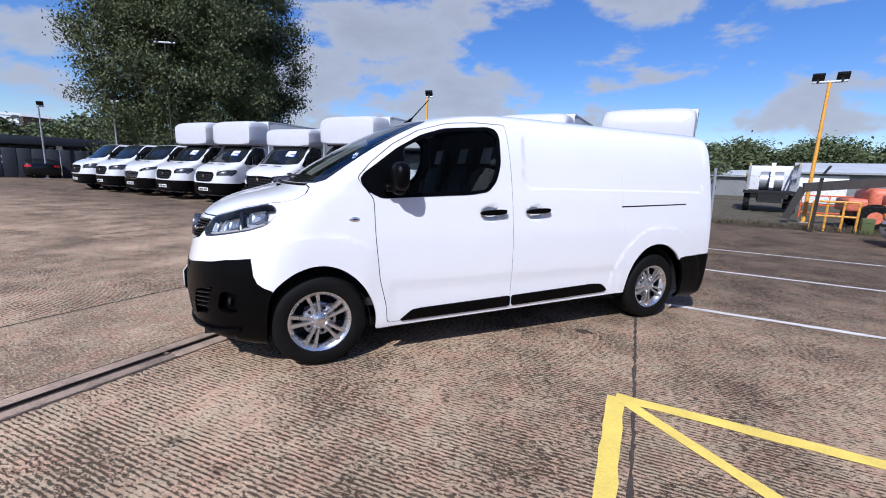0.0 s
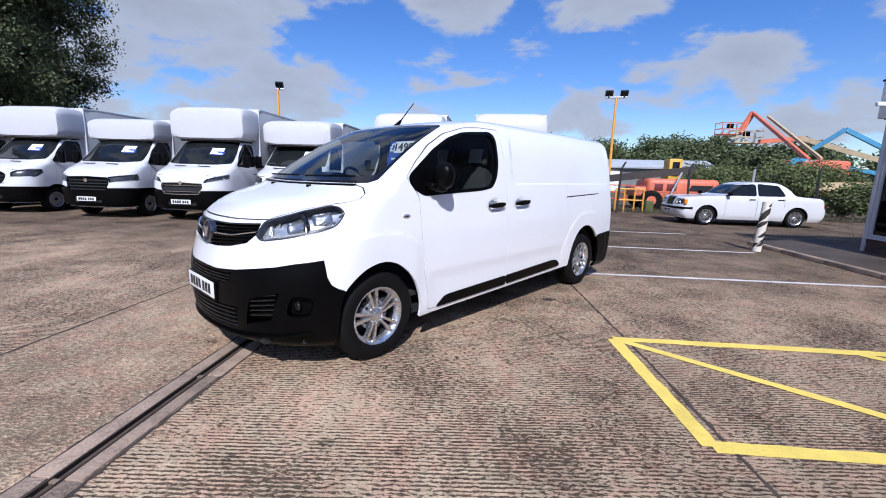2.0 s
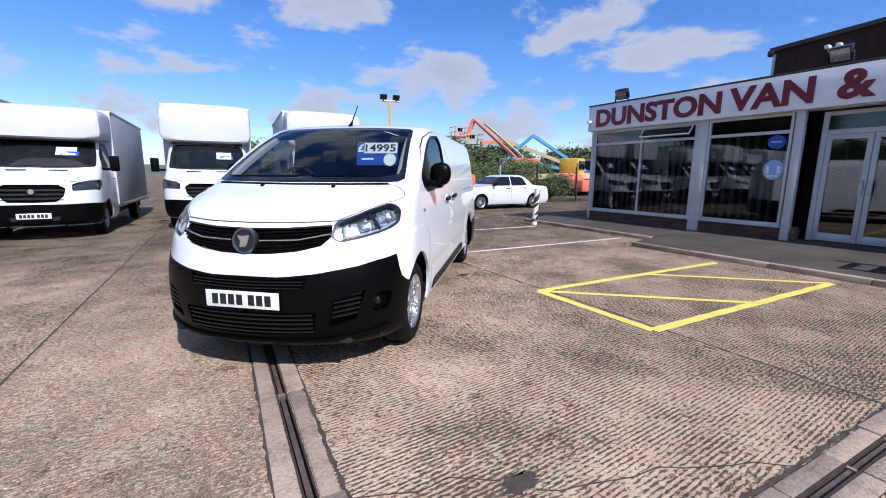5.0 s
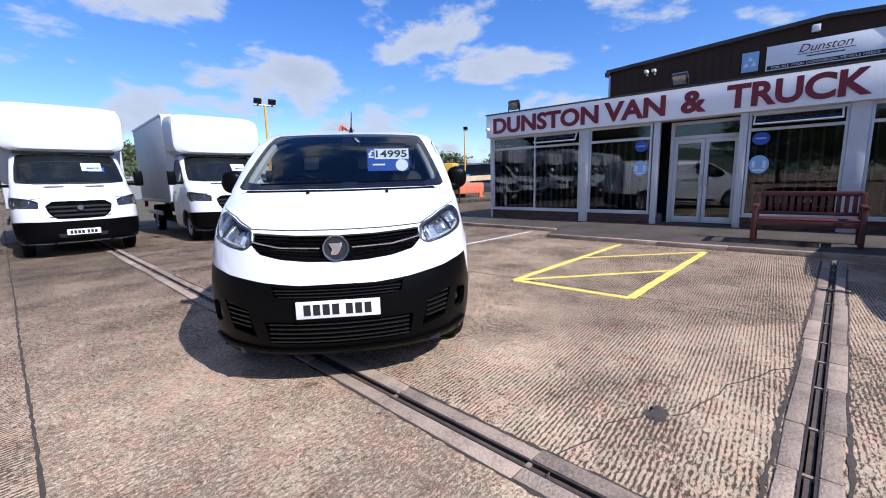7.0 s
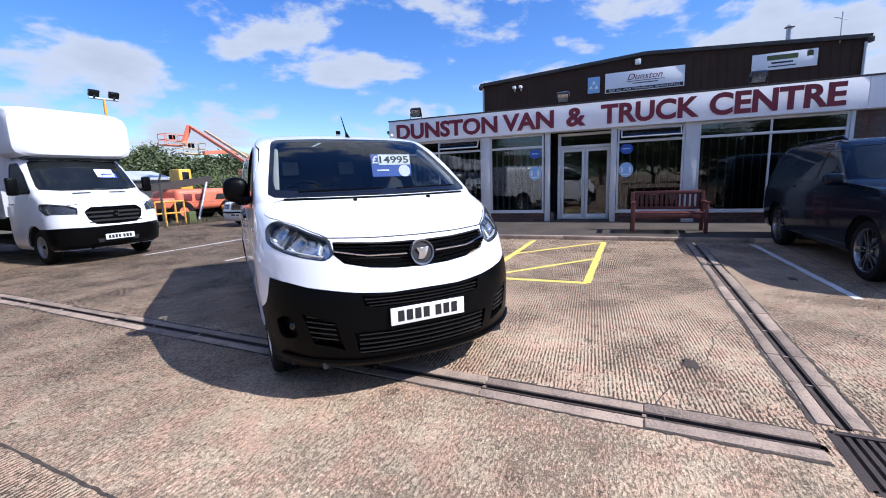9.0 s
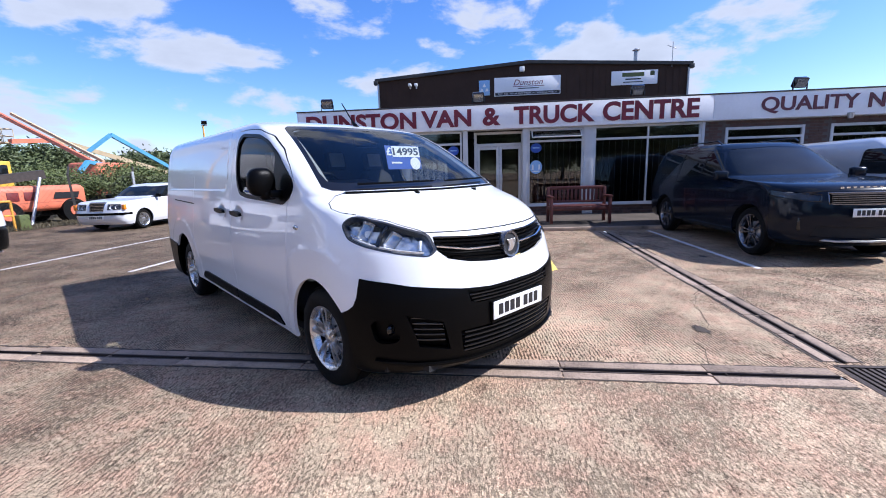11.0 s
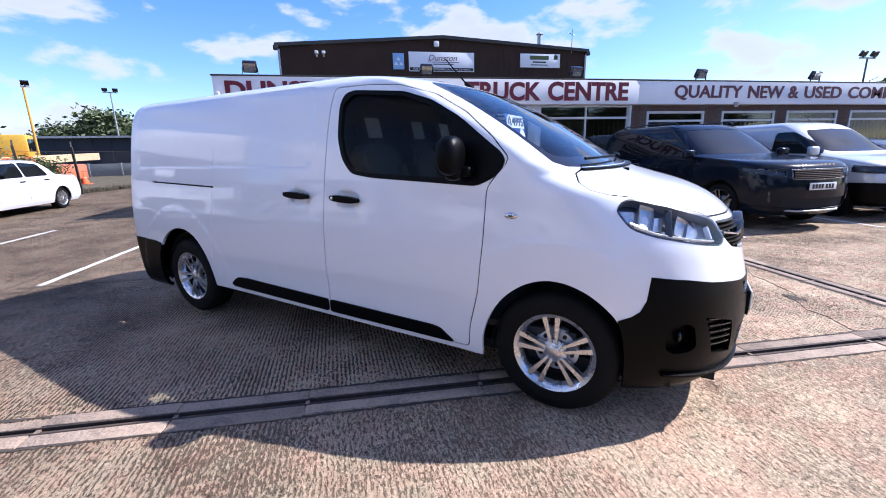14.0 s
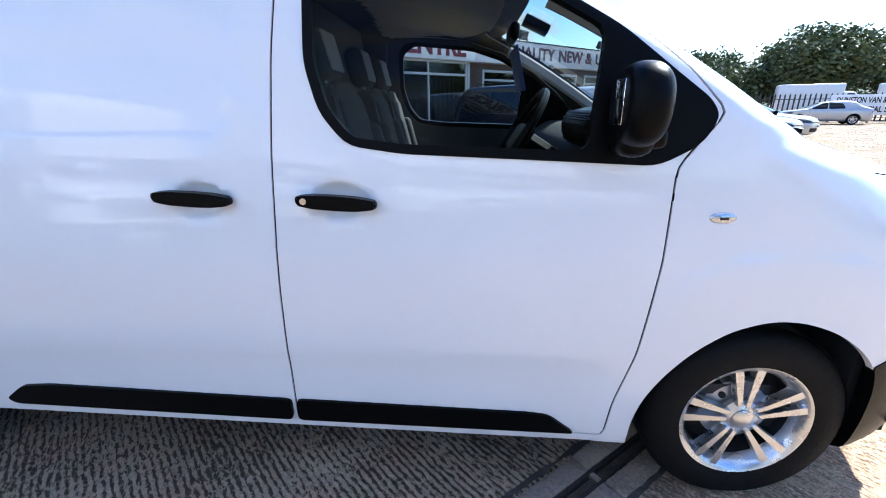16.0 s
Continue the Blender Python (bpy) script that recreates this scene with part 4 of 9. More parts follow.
    part("bonnet", sk.mesh(bonnet_t, W, th=0.02), None, van)
    for nm, q in (("bonnet_gap", R["bon_o"]), ("door_gap", R["door"]), ("sliding_door_gap", R["slide"])):
        for sd in (1, -1) if nm != "bonnet_gap" else ((1, -1),):
            part(nm, sk.mesh(seam & q, M["liner"], off=-0.006, th=0.005, sides=sd if nm == "bonnet_gap" else (sd,)), None, van, "dark panel gap")
    part("front_bumper", sk.mesh(bf, M["plastic"], off=0.004, th=0.03), None, van, "black plastic bumper")
    part("rear_bumper", sk.mesh(br, M["plastic"], off=0.008, th=0.03), None, van, "black plastic bumper")
    part("windscreen", sk.mesh(glass_m, M["glass"], off=-0.003), None, van, "clear windscreen")
    part("windscreen_border", sk.mesh(frit_m, M["gloss"], off=-0.002, th=0.01), None, van, "black glass border")
    for nm, q in (("upper_intake", su), ("lower_intake", sl)):
        part(nm, sk.mesh(q, M["plastic"], off=-0.045, th=0.005), None, van)
    for sd in (1, -1):
        part("corner_vent", sk.mesh(ve, M["plastic"], off=-0.045, th=0.005, sides=(sd,)), None, van)
        part("fog_lamp_recess", sk.mesh(fo, M["plastic"], off=-0.045, th=0.005, sides=(sd,)), None, van)
    for z, y in ((0.672, 0.40), (0.651, 0.39), (0.630, 0.375)):
        part("bumper_slat", sweepm(sk.path([("y", -0.0, z), ("y", y, z + 0.004)], -0.012), 0.03, 0.007), M["gloss"], van)
        part("bumper_slat", sweepm(flip_y(sk.path([("y", -0.0, z), ("y", y, z + 0.004)], -0.012)), 0.03, 0.007), M["gloss"], van)
    for z in (0.450, 0.419, 0.388, 0.357, 0.330):
        for s in (1, -1):
            pp = sk.path([("y", 0.0, z), ("y", 0.445, z + 0.004)], -0.012)
            part("bumper_slat", sweepm(pp if s > 0 else flip_y(pp), 0.03, 0.009), M["gloss"], van)
    for i in range(5):
        z = 0.44 + i * 0.033
        for s in (1, -1):
            pp = sk.path([("y", 0.565 + i * 0.004, z - 0.008), ("y", 0.715 + i * 0.004, z + 0.012)], -0.014, 6)
            part("vent_slat", sweepm(pp if s > 0 else flip_y(pp), 0.03, 0.010), M["gloss"], van)
    for s in (1, -1):
        a, v = sh.place("y", 0.815, 0.52)
        p = sh.point(a, v)[0]
        bm = bmesh.new()
        bmesh.ops.create_uvsphere(bm, u_segments=16, v_segments=10, radius=0.034)
        for vv in bm.verts:
            vv.co = Vector((vv.co.x * 0.5 + p[0] - 0.035, vv.co.y + s * (p[1] - 0.03), vv.co.z + p[2] - 0.02))
        part("fog_lamp", bm, M["gloss"], van)
        part("bumper_lip", sweepm([(q[0], s * q[1], q[2]) for q in sk.path([("y", 0.0, 0.272), ("y", 0.45, 0.277), ("y", 0.72, 0.298), ("y", 0.86, 0.325)], 0.006)], 0.04, 0.018), M["plastic"], van)
    # sides
    for s, sd in ((1, "left"), (-1, "right")):
        d = part("door", sk.mesh(door_t, W, th=0.025, sides=(s,), inner=M["trim"]), None, van, "white front cab door")
        part("window_surround", sk.mesh(surround, M["plastic"], off=0.003, th=0.028, sides=(s,)), None, d, "black window surround")
        part("window_glass", sk.mesh(pane_t, M["sideglass"], off=-0.010, sides=(s,)), None, d, "tinted side glass")
        h = sk.path([("x", -1.215, 1.098), ("x", -1.25, 1.102), ("x", -1.33, 1.107), ("x", -1.42, 1.112), ("x", -1.45, 1.112)], 0.024, 4)
        part("door_handle", grip(h, s), M["plastic"], d, "black door handle")
        h2 = sk.path([("x", -1.645, 1.108), ("x", -1.68, 1.112), ("x", -1.76, 1.117), ("x", -1.85, 1.122), ("x", -1.88, 1.122)], 0.024, 4)
        part("door_handle", grip(h2, s), M["plastic"], van, "black sliding door handle")
        if s < 0:
            bm = bmesh.new()
            rod(bm, (-1.425, -0.95, 1.112), (-1.425, -max(q[1] for q in h) - 0.015, 1.112), 0.010, 12)
            part("lock_barrel", bm, M["chrome"], d)
        for q, nm in ((ma, "front"), (mb, "rear")):
            part("side_moulding", sk.mesh(q, M["plastic"], off=0.011, th=0.02, sides=(s,)), None, d if nm == "front" else van, "black rubbing strip")
        part("door_rail", sk.mesh(rail_t, M["liner"], off=-0.012, th=0.006, sides=(s,)), None, van, "black sliding door track")
        part("tail_lamp", sk.mesh(tl, M["red"], off=0.004, th=0.02, sides=(s,)), None, van, "red tail lamp")
        # side repeater
        a, v = sh.place("x", -0.235, 1.06)
        p = sh.point(a, v)[0]
        bm = bmesh.new()
        bmesh.ops.create_uvsphere(bm, u_segments=20, v_segments=8, radius=1)
        for vv in bm.verts:
            vv.co = Vector((p[0] + vv.co.x * 0.038, s * (p[1] + vv.co.y * 0.009), p[2] + vv.co.z * 0.017))
        rp = part("side_repeater", bm, M["alloy"], van, "chrome oval side badge")
        part("emblem", boxm((p[0] - 0.012, s * (p[1] + 0.008), p[2] - 0.004), (p[0] + 0.012, s * (p[1] + 0.0105), p[2] + 0.004), 0.001), M["ink"], rp)
        # headlamp
        rim_in = sk.pick(O["head_i"])
        hl = part("headlamp", sk.mesh(head_t, M["lamphouse"], off=-0.062, th=0.004, sides=(s,)), None, van, "clear headlamp in a black housing")
        part("housing_edge", sk.mesh(head_t & ~rim_in, M["lamphouse"], off=0.001, th=0.05, sides=(s,)), None, hl)
        low_m = rim_in & (sk.c3[:, 2] < 1.132 - 0.26 * (sk.c3[:, 0] - 0.25)) & (sk.c3[:, 2] > 1.005 - 0.22 * (sk.c3[:, 0] - 0.25)) & (abs(sk.c3[:, 0] - 0.475) > 0.012) & (sk.c3[:, 0] > 0.29)
        part("reflector_panel", sk.mesh(head_t & low_m, M["lamppanel"], off=-0.048, th=0.004, sides=(s,)), None, hl, "bright reflector")
        for (hx, hz, rr, dep) in ((0.395, 1.077, 0.040, 0.016), (0.545, 1.022, 0.036, 0.014)):
            a, v = sh.place("x", hx, hz)
            p, n = sh.point(a, v)[0], sh.normal(np.array([a]), np.array([v]))[0]
            n = np.array([n[0] + 0.15, n[1], n[2]]); n /= np.linalg.norm(n)
            bm = bmesh.new()
            prof = [(0.001, -dep)] + [(rr * math.sin(k * math.pi / 16), -dep * math.cos(k * math.pi / 16)) for k in range(1, 9)] + [(rr * 1.1, 0.006), (rr * 1.12, -0.01)]
            lathe(bm, prof, 24)
            for vv in bm.verts:
                r = math.hypot(vv.co.x, vv.co.z)
                if r > 1e-4:
                    f = (r / max(abs(vv.co.x), abs(vv.co.z))) ** 0.75
                    vv.co.x *= f * 1.45
                    vv.co.z *= f * 0.92
            q = Vector((0, 1, 0)).rotation_difference(Vector((n[0], s * n[1], n[2])))
            bmesh.ops.transform(bm, matrix=Matrix.Translation((p[0] - n[0] * 0.034, s * (p[1] - n[1] * 0.034), p[2] - n[2] * 0.034)) @ q.to_matrix().to_4x4(), verts=bm.verts[:])
            part("reflector_bowl", bm, M["lampgrey"], hl, "bright reflector bowl")
        part("divider", sweepm([(q[0], s * q[1], q[2]) for q in sk.path([("x", 0.49, 0.985), ("x", 0.475, 1.10)], -0.02, 6)], 0.03, 0.02), M["gloss"], hl)
        part("light_strip", sweepm([(q[0], s * q[1], q[2]) for q in sk.path([("x", 0.68, 0.945), ("x", 0.60, 0.962), ("x", 0.44, 1.000), ("x", 0.34, 1.035)], -0.022)], 0.02, 0.014), M["lamp"], hl, "daytime running light strip")
        part("light_strip", sweepm([(q[0], s * q[1], q[2]) for q in sk.path([("x", 0.645, 1.01), ("x", 0.665, 0.955)], -0.022)], 0.02, 0.03), M["lamp"], hl)
        part("indicator", sweepm([(q[0], s * q[1], q[2]) for q in sk.path([("x", 0.38, 1.022), ("x", 0.32, 1.045)], -0.03)], 0.03, 0.034), M["lampgrey"], hl, "unlit indicator")
        part("headlamp_lens", sk.mesh(head_t, M["lens"], off=0.003, sides=(s,)), None, hl, "clear lens")
        # mirror
        bm = bmesh.new()
        bmesh.ops.create_uvsphere(bm, u_segments=28, v_segments=18, radius=1)
        for vv in bm.verts:
            c = [math.copysign(abs(q) ** 0.80, q) for q in vv.co]
            vv.co = Vector((-0.535 + max(c[0], -0.75) * 0.064, s * (1.022 + c[1] * 0.095), 1.368 + c[2] * (0.096 if c[2] > 0 else 0.105)))
        mir = part("wing_mirror", bm, M["plastic"], van, "black wing mirror")
        part("mirror_foot", boxm((-0.58, min(s * 0.92, s * 1.045), 1.236), (-0.482, max(s * 0.92, s * 1.055), 1.335), 0.04, 4), M["plastic"], mir)
        part("mirror_arm", boxm((-0.56, min(s * 0.87, s * 1.0), 1.255), (-0.44, max(s * 0.87, s * 1.0), 1.31), 0.02, 3), M["plastic"], mir)
        part("mirror_glass", boxm((-0.587, min(s * 0.955, s * 1.05), 1.318), (-0.5825, max(s * 0.955, s * 1.05), 1.425), 0.002), M["chrome"], mir)
        # wheels
        make_wheel(van, 0, s * 0.915, 0.335, side=s, turn=0.25 if s > 0 else 0.1)
        make_wheel(van, -3.275, s * 0.905, 0.335, side=s, turn=0.5)
        # arch liners
        for cx, x0, x1 in ((0.0, -0.42, 0.40), (-3.275, -2.83, -3.68)):
            bm = bmesh.new()
            rr, n = (0.375 if cx == 0 else 0.42), 16
            ra = [bm.verts.new((cx + rr * math.cos(math.pi * i / n), s * 0.87, 0.25 + rr * 1.15 * math.sin(math.pi * i / n))) for i in range(n + 1)]
            rb = [bm.verts.new((q.co.x, s * 0.52, q.co.z)) for q in ra]
            for i in range(n):
                bm.faces.new((ra[i], ra[i + 1], rb[i + 1], rb[i]))
            bm.faces.new(rb)
            part("arch_liner", bm, M["liner"], van)
        part("splash_guard", boxm((0.335, min(s * 0.40, s * 0.86), 0.20), (0.372, max(s * 0.40, s * 0.86), 0.64), 0.01), M["liner"], van)
    # grille
    part("grille_back", sk.mesh(grille_t, M["liner"], off=-0.05, th=0.005), None, van)
    part("grille_frame", sweepm([q for q in flip_y(sk.path([("y", 0, 1.002), ("y", 0.25, 1.006), ("y", 0.53, 1.022)], -0.004))[::-1]] + sk.path([("y", 0, 1.002), ("y", 0.25, 1.006), ("y", 0.53, 1.022)], -0.004)[1:], 0.02, 0.012), M["gloss"], van)
    for z0, z1, y1 in ((0.862, 0.905, 0.46), (0.885, 0.927, 0.51), (0.908, 0.948, 0.53), (0.955, 0.988, 0.53), (0.977, 1.006, 0.53)):
        for s in (1, -1):
            pp = sk.path([("y", 0.0, z0), ("y", y1, z1)], -0.018)
            part("grille_bar", sweepm(pp if s > 0 else flip_y(pp), 0.035, 0.011), M["plastic"], van)
    for s in (1, -1):
        pp = sk.path([("y", 0.10, 0.930), ("y", 0.35, 0.938), ("y", 0.535, 0.972)], 0.0)
        part("chrome_bar", sweepm(pp if s > 0 else flip_y(pp), 0.018, 0.013), M["chrome"], van, "chrome grille bar")
    bm = bmesh.new()
    lathe(bm, [(0.066, -0.01), (0.068, 0.004), (0.072, 0.010), (0.082, 0.012), (0.085, 0.0), (0.085, -0.03)], 40)
    tilt = Matrix.Translation((0.828, 0, 0.927)) @ Matrix.Rotation(-math.pi / 2, 4, "Z") @ Matrix.Rotation(0.14, 4, "X")
    bmesh.ops.transform(bm, matrix=tilt, verts=bm.verts[:])
    bd = part("badge", bm, M["darkchrome"], van, "round chrome badge with a dark face")
    bm = bmesh.new()
    lathe(bm, [(0.0005, 0.004), (0.067, 0.002), (0.067, -0.01)], 32)
    bmesh.ops.transform(bm, matrix=tilt, verts=bm.verts[:])
    part("badge_face", bm, M["ink"], bd)
    part("emblem", prismm(rounded([(-0.04, 0.885), (0.01, 0.885), (0.035, 0.93), (0.045, 0.97), (0.0, 0.955), (-0.05, 0.965), (-0.015, 0.925)], 0.02, 3), 0.834, 0.842, "yz", 0.002), M["alloy"], bd)
    plate_bars("number_plate", van, 0.902, 0.0, 0.553, 0.52, 0.112)
    part("plate_holder", boxm((0.87, -0.265, 0.475), (0.893, 0.265, 0.613), 0.004), M["plastic"], van)
    # cowl, wipers, washer jets, aerial
    part("cowl", sweepm(flip_y(sk.path([("y", 0, 1.279), ("y", 0.4, 1.282), ("y", 0.72, 1.286)], -0.004))[::-1] + sk.path([("y", 0, 1.279), ("y", 0.4, 1.282), ("y", 0.72, 1.286)], -0.004)[1:], 0.05, 0.018), M["plastic"], van)
    for y0, y1, z1 in ((-0.62, 0.02, 1.318), (0.12, 0.66, 1.325)):
        s0, s1 = (1 if y0 >= 0 else -1), (1 if y1 >= 0 else -1)
        pp = [(q[0], q[1] * s0, q[2]) for q in sk.path([("y", abs(y0), 1.315), ("y", abs(y1) if s1 == s0 else 0.0, z1)], 0.022, 12)]
        part("wiper", sweepm(pp, 0.012, 0.014), M["plastic"], van, "black wiper blade")
    for s, y in ((-1, 0.25), (1, 0.34)):
        part("washer_jet", boxm((0.20, s * y - 0.012, 1.250), (0.235, s * y + 0.012, 1.272), 0.004), M["plastic"], van)
    ae = part("aerial", rodm((-0.945, 0.02, 1.862), (-1.125, 0.02, 2.06), 0.007, 8, 0.004), M["plastic"], van, "short black roof aerial")
    part("aerial_base", rodm((-0.90, 0.02, 1.815), (-0.96, 0.02, 1.878), 0.026, 12, 0.010), M["plastic"], ae)
    # unseen plate added to stop sun leaking through the front shell onto the ground
    part("undertray", boxm((0.50, -0.66, 0.245), (0.74, 0.66, 0.285)), M["liner"], van)
    part("underbody", boxm((-4.0, -0.82, 0.24), (0.55, 0.82, 0.30)), M["liner"], van)
    # cab
    part("bulkhead", prismm([(-0.88, 0.3), (0.88, 0.3), (0.86, 1.30), (0.78, 1.70), (0.70, 1.80), (-0.70, 1.80), (-0.78, 1.70), (-0.86, 1.30)], -1.65, -1.62, "yz"), M["trim"], van, "grey cab bulkhead")
    part("headlining", sk.mesh((sk.c3[:, 2] > 1.8) & cab & ~clear_m, M["headlining"], off=-0.03, th=0.004), None, van, "pale cab headlining")
    part("dashboard", prismm(rounded([(0.0, 0.75), (0.02, 1.20), (-0.18, 1.265), (-0.42, 1.275), (-0.53, 1.20), (-0.51, 0.95), (-0.42, 0.75)], 0.05, 3), -0.84, 0.84, "xz", 0.0), M["trim"], van, "dark grey dashboard")
    part("instrument_hood", prismm(rounded([(-0.20, 1.24), (-0.24, 1.33), (-0.42, 1.365), (-0.56, 1.335), (-0.55, 1.22)], 0.04, 4), -0.66, -0.24, "xz", 0.03), M["plastic"], van, "black instrument hood")
    part("cab_floor", boxm((-1.5, -0.85, 0.40), (0.1, 0.85, 0.44)), M["trim"], van)
    for y, w in ((-0.47, 0.50), (0.12, 0.44), (0.58, 0.44)):
        st = part("seat", boxm((-1.36, y - w / 2, 0.70), (-0.80, y + w / 2, 0.86), 0.05, 3), M["seat"], van, "black cloth cab seat with grey inserts")
        tilt = Matrix.Translation((-1.31, y, 0.80)) @ Matrix.Rotation(radians(-14), 4, "Y")
        part("seat_back", prismm(rounded([(-w / 2, 0.0), (w / 2, 0.0), (w / 2 - 0.005, 0.44), (w / 2 - 0.07, 0.66), (-w / 2 + 0.07, 0.66), (-w / 2 + 0.005, 0.44)], 0.06, 4), -0.06, 0.055, "yz", 0.03), M["seat"], st, "", tilt)
        for k in (-1, 1):
            part("bolster", boxm((0.02, k * (w / 2 - 0.045) - 0.04, 0.04), (0.095, k * (w / 2 - 0.045) + 0.04, 0.50), 0.03, 3, tilt), M["seat"], st)
            part("seat_insert", boxm((0.045, min(k * 0.015, k * (w / 2 - 0.10)), 0.05), (0.068, max(k * 0.015, k * (w / 2 - 0.10)), 0.30), 0.012, 2, tilt), M["seatlight"], st, "pale grey seat insert")
            part("headrest_post", rodm(tilt @ Vector((0, k * 0.05, 0.62)), tilt @ Vector((0, k * 0.05, 0.72)), 0.007, 8), M["darkchrome"], st)
        part("upper_insert", boxm((0.045, -w / 2 + 0.09, 0.315), (0.066, w / 2 - 0.09, 0.60), 0.012, 2, tilt), M["seat"], st)
        hr = part("headrest", boxm((-0.045, -0.115, 0.68), (0.045, 0.115, 0.86), 0.04, 4, tilt), M["seat"], st)
        part("headrest_face", boxm((0.038, -0.08, 0.70), (0.05, 0.08, 0.84), 0.01, 2, tilt), M["seatlight"], hr)
    bm = bmesh.new()
    n1, n2 = 32, 8
    ring = [[bm.verts.new(((0.185 + 0.016 * math.cos(2 * math.pi * j / n2)) * math.cos(2 * math.pi * i / n1), (0.185 + 0.016 * math.cos(2 * math.pi * j / n2)) * math.sin(2 * math.pi * i / n1), 0.016 * math.sin(2 * math.pi * j / n2))) for j in range(n2)] for i in range(n1)]
    for i in range(n1):
        for j in range(n2):
            bm.faces.new((ring[i][j], ring[(i + 1) % n1][j], ring[(i + 1) % n1][(j + 1) % n2], ring[i][(j + 1) % n2]))
    box(bm, (-0.06, -0.17, -0.03), (0.06, 0.17, 0.0), 0.02)
    rod(bm, (0, 0, 0), (0, 0, -0.25), 0.045, 10)
    box(bm, (-0.18, -0.03, -0.02), (0.0, 0.03, -0.002), 0.008)
    bmesh.ops.transform(bm, matrix=Matrix.Translation((-0.77, -0.45, 1.255)) @ Matrix.Rotation(radians(-58), 4, "Y"), verts=bm.verts[:])
    part("steering_wheel", bm, M["plastic"], van, "black steering wheel")
    part("rear_view_mirror", boxm((-0.775, -0.12, 1.635), (-0.735, 0.12, 1.71), 0.018, 3), M["plastic"], van)
    part("sensor_housing", sweepm(sk.path([("y", 0.0, 1.715), ("y", 0.0, 1.765)], -0.035, 4), 0.10, 0.05), M["plastic"], van, "black mirror mount")
    # price card behind the screen
    p0, p1, p2 = Vector((-0.66, 0.175, 1.44)), Vector((-0.66, 0.58, 1.44)), Vector((-0.71, 0.175, 1.655))
    ex, ez = (p1 - p0).normalized(), (p2 - p0)
    hgt = ez.length
    ez.normalize()
    ey = ez.cross(ex)
    cm = Matrix.Translation(p0) @ Matrix((ex, ey, ez)).transposed().to_4x4()
    card = part("price_card", boxm((0, 0, 0), (0.405, 0.004, hgt)), M["blue"], van, "blue price card reading £14995 behind the windscreen", cm)
    part("price_panel", boxm((0.072, -0.003, hgt * 0.52), (0.40, -0.001, hgt * 0.98)), M["paper"], card)
    part("price_text", text_mesh("£", 0.055, hgt * 0.34, M["paper"], 0.003, 0.02), None, card, m=Matrix.Translation((0.010, -0.001, hgt * 0.58)))
    part("price_text", text_mesh("14995", 0.30, hgt * 0.32, M["ink"], 0.003, 0.02), None, card, m=Matrix.Translation((0.084, -0.003, hgt * 0.59)))
    part("card_text_bar", boxm((0.05, -0.003, hgt * 0.24), (0.17, -0.001, hgt * 0.31)), M["paper"], card)
    part("card_logo", prismm([(0.33 + 0.062 * math.cos(i * 0.524), hgt * 0.24 + 0.06 * math.sin(i * 0.524)) for i in range(12)], -0.003, -0.001), M["paper"], card)
    for sd in (1, -1):
        q = sk.path([("y", 0.775, 1.36), ("y", 0.735, 1.54), ("y", 0.69, 1.72)], -0.05, 6)
        part("pillar_trim", sweepm(q if sd > 0 else flip_y(q), 0.05, 0.06), M["headlining"], van, "pale windscreen pillar trim")
    return van


VAN_M = pose(-2.691, 2.889, 0, 0, 0, -131.01)
van = build_van(VAN_M)


# ---- ground ----
SITE = 2.6        # the yard's joints are turned by this much against the front of the building


def yard(u, v, z=0.0):
    """A point of the yard's own grid: u across (to the building), v along."""
    c, s = math.cos(radians(SITE)), math.sin(radians(SITE))
    return (c * u + s * v, -s * u + c * v, z)


def strip(pts, w, z0, z1):
    """A flat strip of width w along the straight lines between pts."""
    bm = bmesh.new()
    for (x0, y0), (x1, y1) in zip(pts[:-1], pts[1:]):
        d = Vector((x1 - x0, y1 - y0)).normalized()
        n = Vector((-d.y, d.x)) * w / 2
        q = [(x0 + n.x, y0 + n.y), (x1 + n.x, y1 + n.y), (x1 - n.x, y1 - n.y), (x0 - n.x, y0 - n.y)]
        prism(bm, q, z0, z1, "xy")
    return bm


def ragged(pts, w, z, seed, step=0.12, wob=0.12):
    """A painted line with slightly worn edges."""
    rnd = random.Random(seed)
    bm = bmesh.new()
    for (x0, y0), (x1, y1) in zip(pts[:-1], pts[1:]):
        ln = math.hypot(x1 - x0, y1 - y0)
        n = max(2, int(ln / step))
        nx, ny = -(y1 - y0) / ln, (x1 - x0) / ln
        prev = None
        for i in range(n + 1):
            t = i / n
            cx, cy = x0 + (x1 - x0) * t, y0 + (y1 - y0) * t
            a, b = w / 2 * (1 + rnd.uniform(-wob, wob)), w / 2 * (1 + rnd.uniform(-wob, wob))
            cur = (bm.verts.new((cx + nx * a, cy + ny * a, z)), bm.verts.new((cx - nx * b, cy - ny * b, z)))
            if prev:
                bm.faces.new((prev[0], prev[1], cur[1], cur[0]))
            prev = cur
    return bm


# channel runs: a along v at u = -3.215, b along u at v = -0.185
def chan_a(v, o):
    return yard(-3.207 + o, v)


def chan_b(u, o):
    return yard(u, -0.185 + o)


